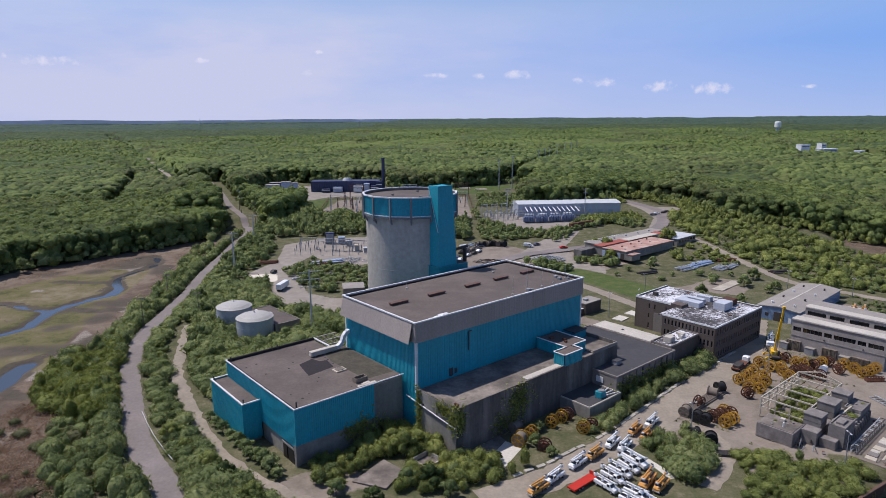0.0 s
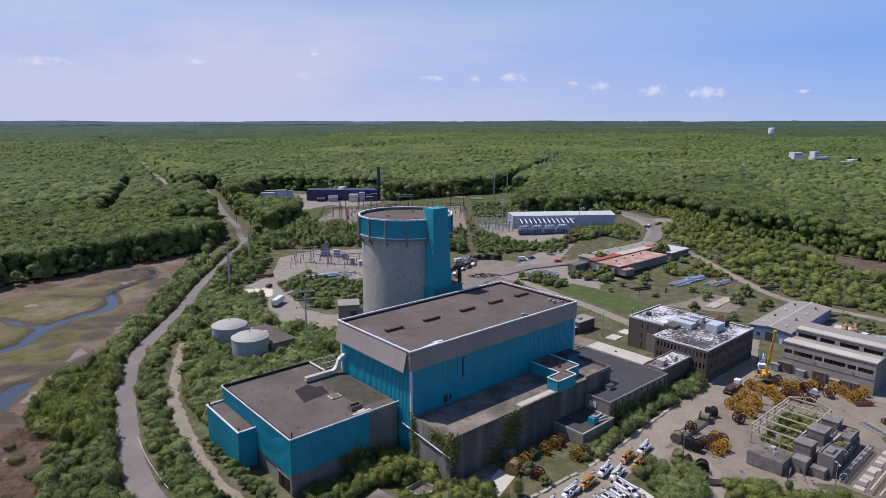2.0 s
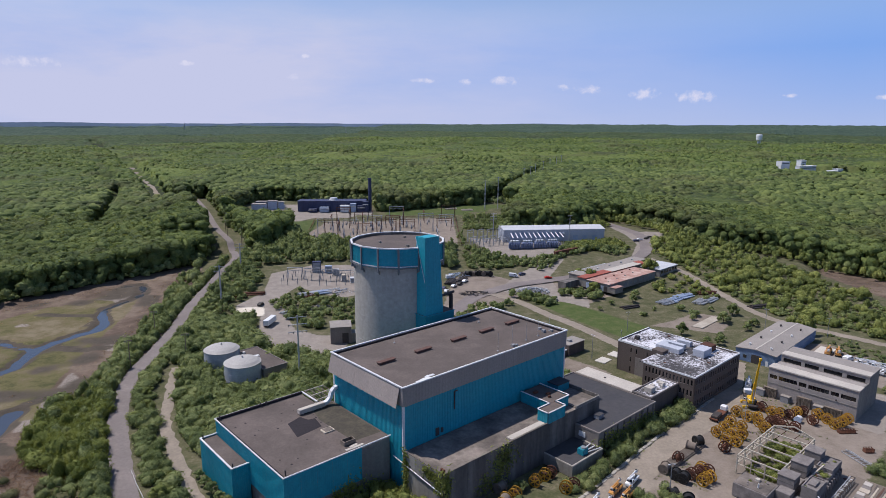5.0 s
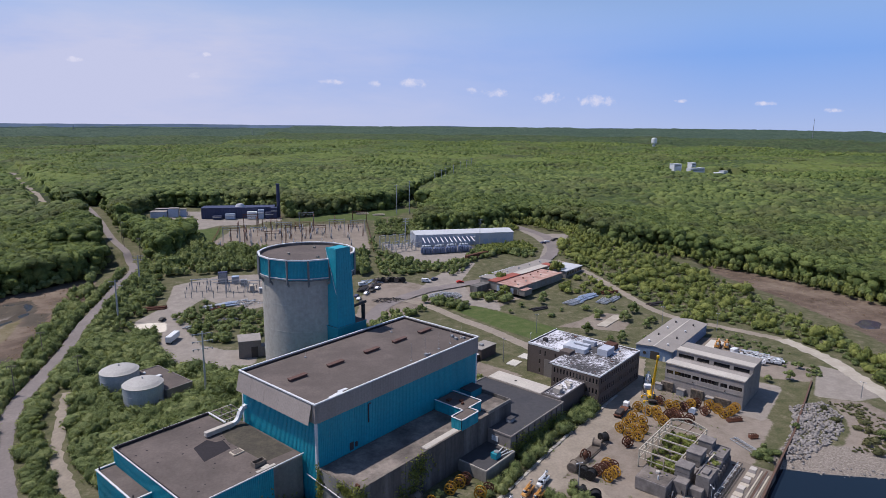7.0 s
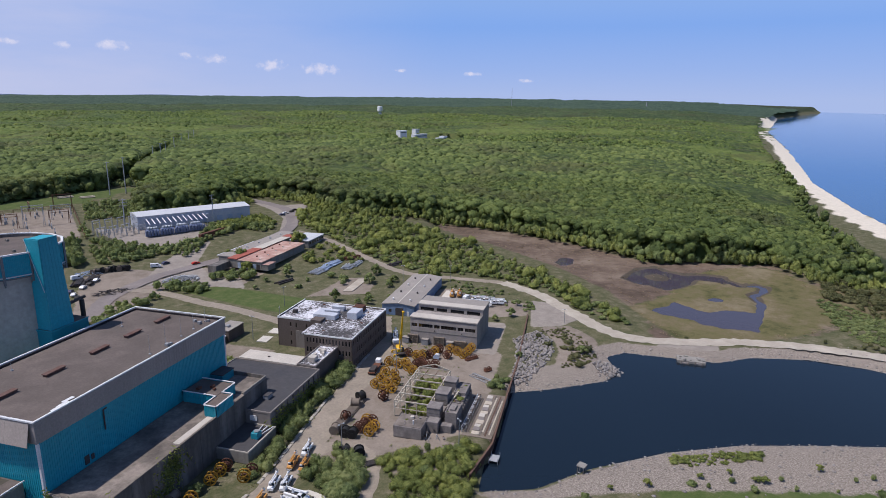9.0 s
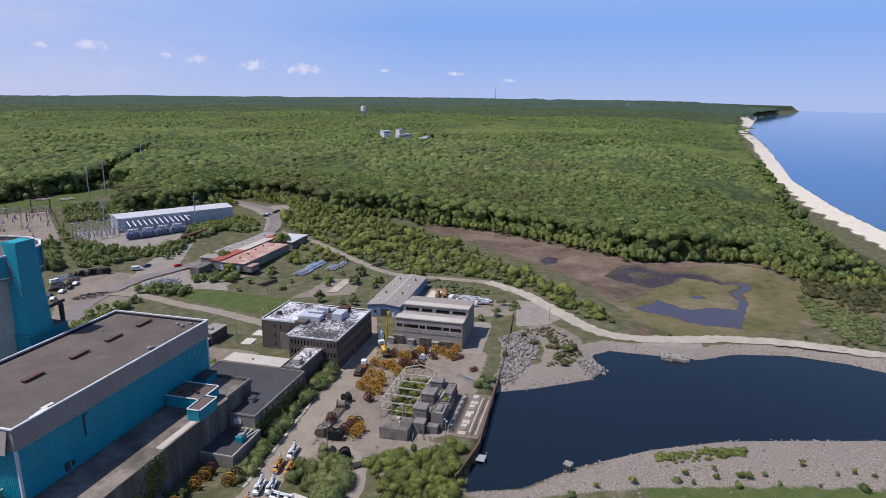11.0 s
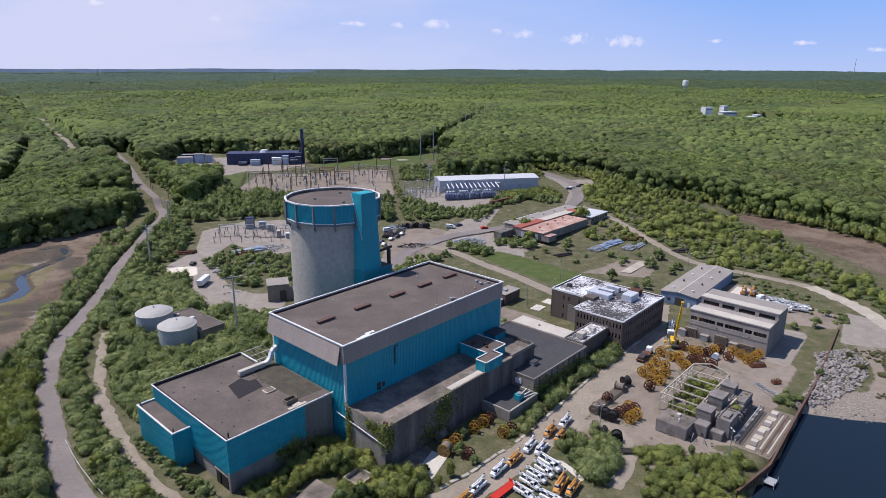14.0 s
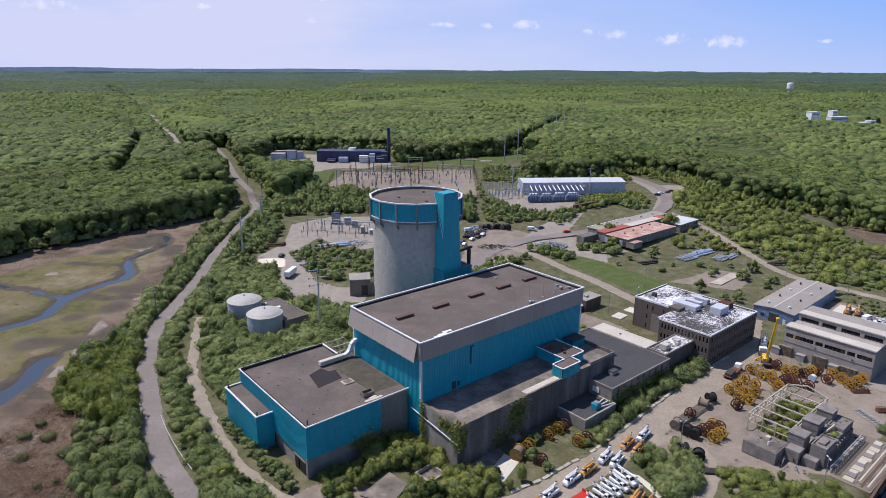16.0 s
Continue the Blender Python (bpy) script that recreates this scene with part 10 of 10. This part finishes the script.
ivy("ivy", [(-0.45, -1.4, 6.5, 0.12, 0.5, 2.6, 420), (-0.4, -10.5, 9.8, 0.12, 1.8, 0.9, 420), (-0.4, -13.6, 8.2, 0.15, 0.7, 1.8, 380), (0.8, -15.1, 8.6, 0.8, 0.12, 1.8, 360), (20, -15.1, 7.4, 2.4, 0.1, 2.2, 620), (16, -15.1, 3.0, 3.0, 0.1, 1.6, 400), (-14, 4.1, 4.0, 2.2, 0.12, 1.6, 500), (-8, 4.1, 2.5, 2.0, 0.12, 1.4, 300), (55, -23.2, 3.4, 3, 0.12, 1.4, 400), (66, -23.2, 3.0, 5, 0.12, 1.4, 600), (74, -23.2, 3.2, 3, 0.12, 1.3, 300)], 9, "green ivy climbing the stained concrete walls")
# weeds come up through the yard
X, Y, r1 = grid_points(20, 150, 90, 240, 1.6, 95)
wd = lumps(X, Y, 9, 96) * 0.6 + lumps(X, Y, 3.5, 97) * 0.4
m = (sd([at(20, -30), at(60, -28), at(126, -30), at(128, -74), at(60, -80), at(20, -44)], X, Y) < 0) & free(X, Y, 0.3) & (wd > 0.6) & (r1.rand(len(X)) < 0.75)
n = m.sum()
P = np.stack([X[m], Y[m], land(X[m], Y[m]), r1.uniform(0.25, 0.9, n), r1.uniform(0.12, 0.5, n), r1.uniform(0, 6.3, n)], -1)
mass("yard_weeds", P, M["leaf_shrub"], "weeds coming up through the yard", [spray_arrays(450 + s, 30) for s in range(5)])
# burnt weeds and reed tufts on the marsh
X, Y, r1 = grid_points(-235, -95, 120, 392, 2.6, 91)
m = (sd(LEFT_MARSH, X, Y) < -2) & (r1.rand(len(X)) < 0.06 + 0.6 * (np.abs(sd(LEFT_MARSH, X, Y) + 9) < 8)) & (line_d(CREEK, X, Y) > 4) & (line_d(CREEK_B, X, Y) > 3) & (line_d(CREEK_C, X, Y) > 5)
n = m.sum()
P = np.stack([X[m], Y[m], land(X[m], Y[m]) + 0.05, r1.uniform(0.3, 0.9, n), r1.uniform(0.15, 0.5, n), r1.uniform(0, 6.3, n)], -1)
T_R = [spray_arrays(400 + s, 16) for s in range(5)]
mass("marsh_tufts", P, M["leaf_brown"], "brown reed tufts on the marsh", T_R)
X, Y, r1 = grid_points(196, 400, 105, 390, 4.0, 92)
d = sd(RIGHT_MARSH, X, Y)
m = (d < -1) & (sd(RIGHT_GREEN, X, Y) > -3) & (r1.rand(len(X)) < 0.75)
n = m.sum()
P = np.stack([X[m], Y[m], land(X[m], Y[m]) + 0.0, r1.uniform(0.5, 1.4, n), r1.uniform(0.15, 0.5, n), r1.uniform(0, 6.3, n)], -1)
mass("reed_bed", P, M["leaf_brown"], "brown reed bed beside the forest", T_R)


# ---- small fair weather clouds low over the skyline ----
def cloud_material():
    m = bpy.data.materials.new("cloud")
    m.use_nodes = True
    t = m.node_tree
    t.nodes.clear()
    out = t.nodes.new("ShaderNodeOutputMaterial")
    em, tr, mx = t.nodes.new("ShaderNodeEmission"), t.nodes.new("ShaderNodeBsdfTransparent"), t.nodes.new("ShaderNodeMixShader")
    em.inputs["Color"].default_value, em.inputs["Strength"].default_value = (0.86, 0.85, 0.95, 1), 0.92
    tc = t.nodes.new("ShaderNodeTexCoord").outputs["Generated"]
    pos = place_co(t)
    vm = t.nodes.new("ShaderNodeVectorMath")
    vm.operation = "SUBTRACT"
    t.links.new(tc, vm.inputs[0])
    vm.inputs[1].default_value = (0.5, 0.5, 0.42)
    sp = t.nodes.new("ShaderNodeSeparateXYZ")
    t.links.new(vm.outputs[0], sp.inputs[0])
    xx = math_node(t, "MULTIPLY", sp.outputs["X"], sp.outputs["X"])
    zz = math_node(t, "MULTIPLY", sp.outputs["Z"], sp.outputs["Z"])
    r2 = math_node(t, "MULTIPLY", math_node(t, "ADD", xx, zz), 4.6)
    n1 = noise_node(t, pos, 0.016, 6, 0.62)
    f = math_node(t, "ADD", math_node(t, "SUBTRACT", 0.42, r2), math_node(t, "MULTIPLY", math_node(t, "SUBTRACT", n1, 0.5), 1.9))
    mr = t.nodes.new("ShaderNodeMapRange")
    mr.interpolation_type = "SMOOTHSTEP"
    mr.inputs["From Min"].default_value, mr.inputs["From Max"].default_value, mr.inputs["To Max"].default_value = 0.0, 0.7, 0.85
    t.links.new(f, mr.inputs["Value"])
    t.links.new(mr.outputs[0], mx.inputs[0])
    t.links.new(tr.outputs[0], mx.inputs[1])
    t.links.new(em.outputs[0], mx.inputs[2])
    t.links.new(mx.outputs[0], out.inputs["Surface"])
    return m


M["cloud"] = cloud_material()
CLOUDS = [(-31.7, 4.42, 7.7, 1.4), (-20.4, 4.75, 2.1, 0.78), (-11.7, 3.88, 2.1, 1.09), (-10.7, 5.58, 1.7, 0.62), (-0.5, 3.66, 3.2, 0.78), (3.2, 3.59, 2.1, 1.09), (6.6, 3.69, 4.9, 1.56), (11.8, 3.09, 1.8, 1.09), (14.1, 3.0, 4.8, 1.4), (18.8, 2.58, 4.2, 1.72), (22.7, 2.31, 5.6, 1.87), (-34.0, 4.68, 0.7, 0.78), (36.0, 1.97, 2.8, 0.62), (41.0, 1.43, 2.8, 0.62), (29.8, 2.2, 2.1, 0.62)]
# bearing and height over the skyline in degrees, width and height in degrees
for bear, up, w, h in CLOUDS:
    a, R = radians(bear), 4850
    x, y, z = R * math.sin(a), R * math.cos(a), 85 + R * math.tan(radians(up))
    hw, hh = R * radians(w) / 2, R * radians(h) / 2
    bm = bmesh.new()
    v = [bm.verts.new(c) for c in ((-hw, 0, -hh), (hw, 0, -hh), (hw, 1.0, hh), (-hw, 1.0, hh))]
    bm.faces.new(v)
    ob = thing("cloud", bm, M["cloud"], "small white fair weather cloud low over the skyline", "cloud", "clouds", "structure", (x, y, z), -bear)
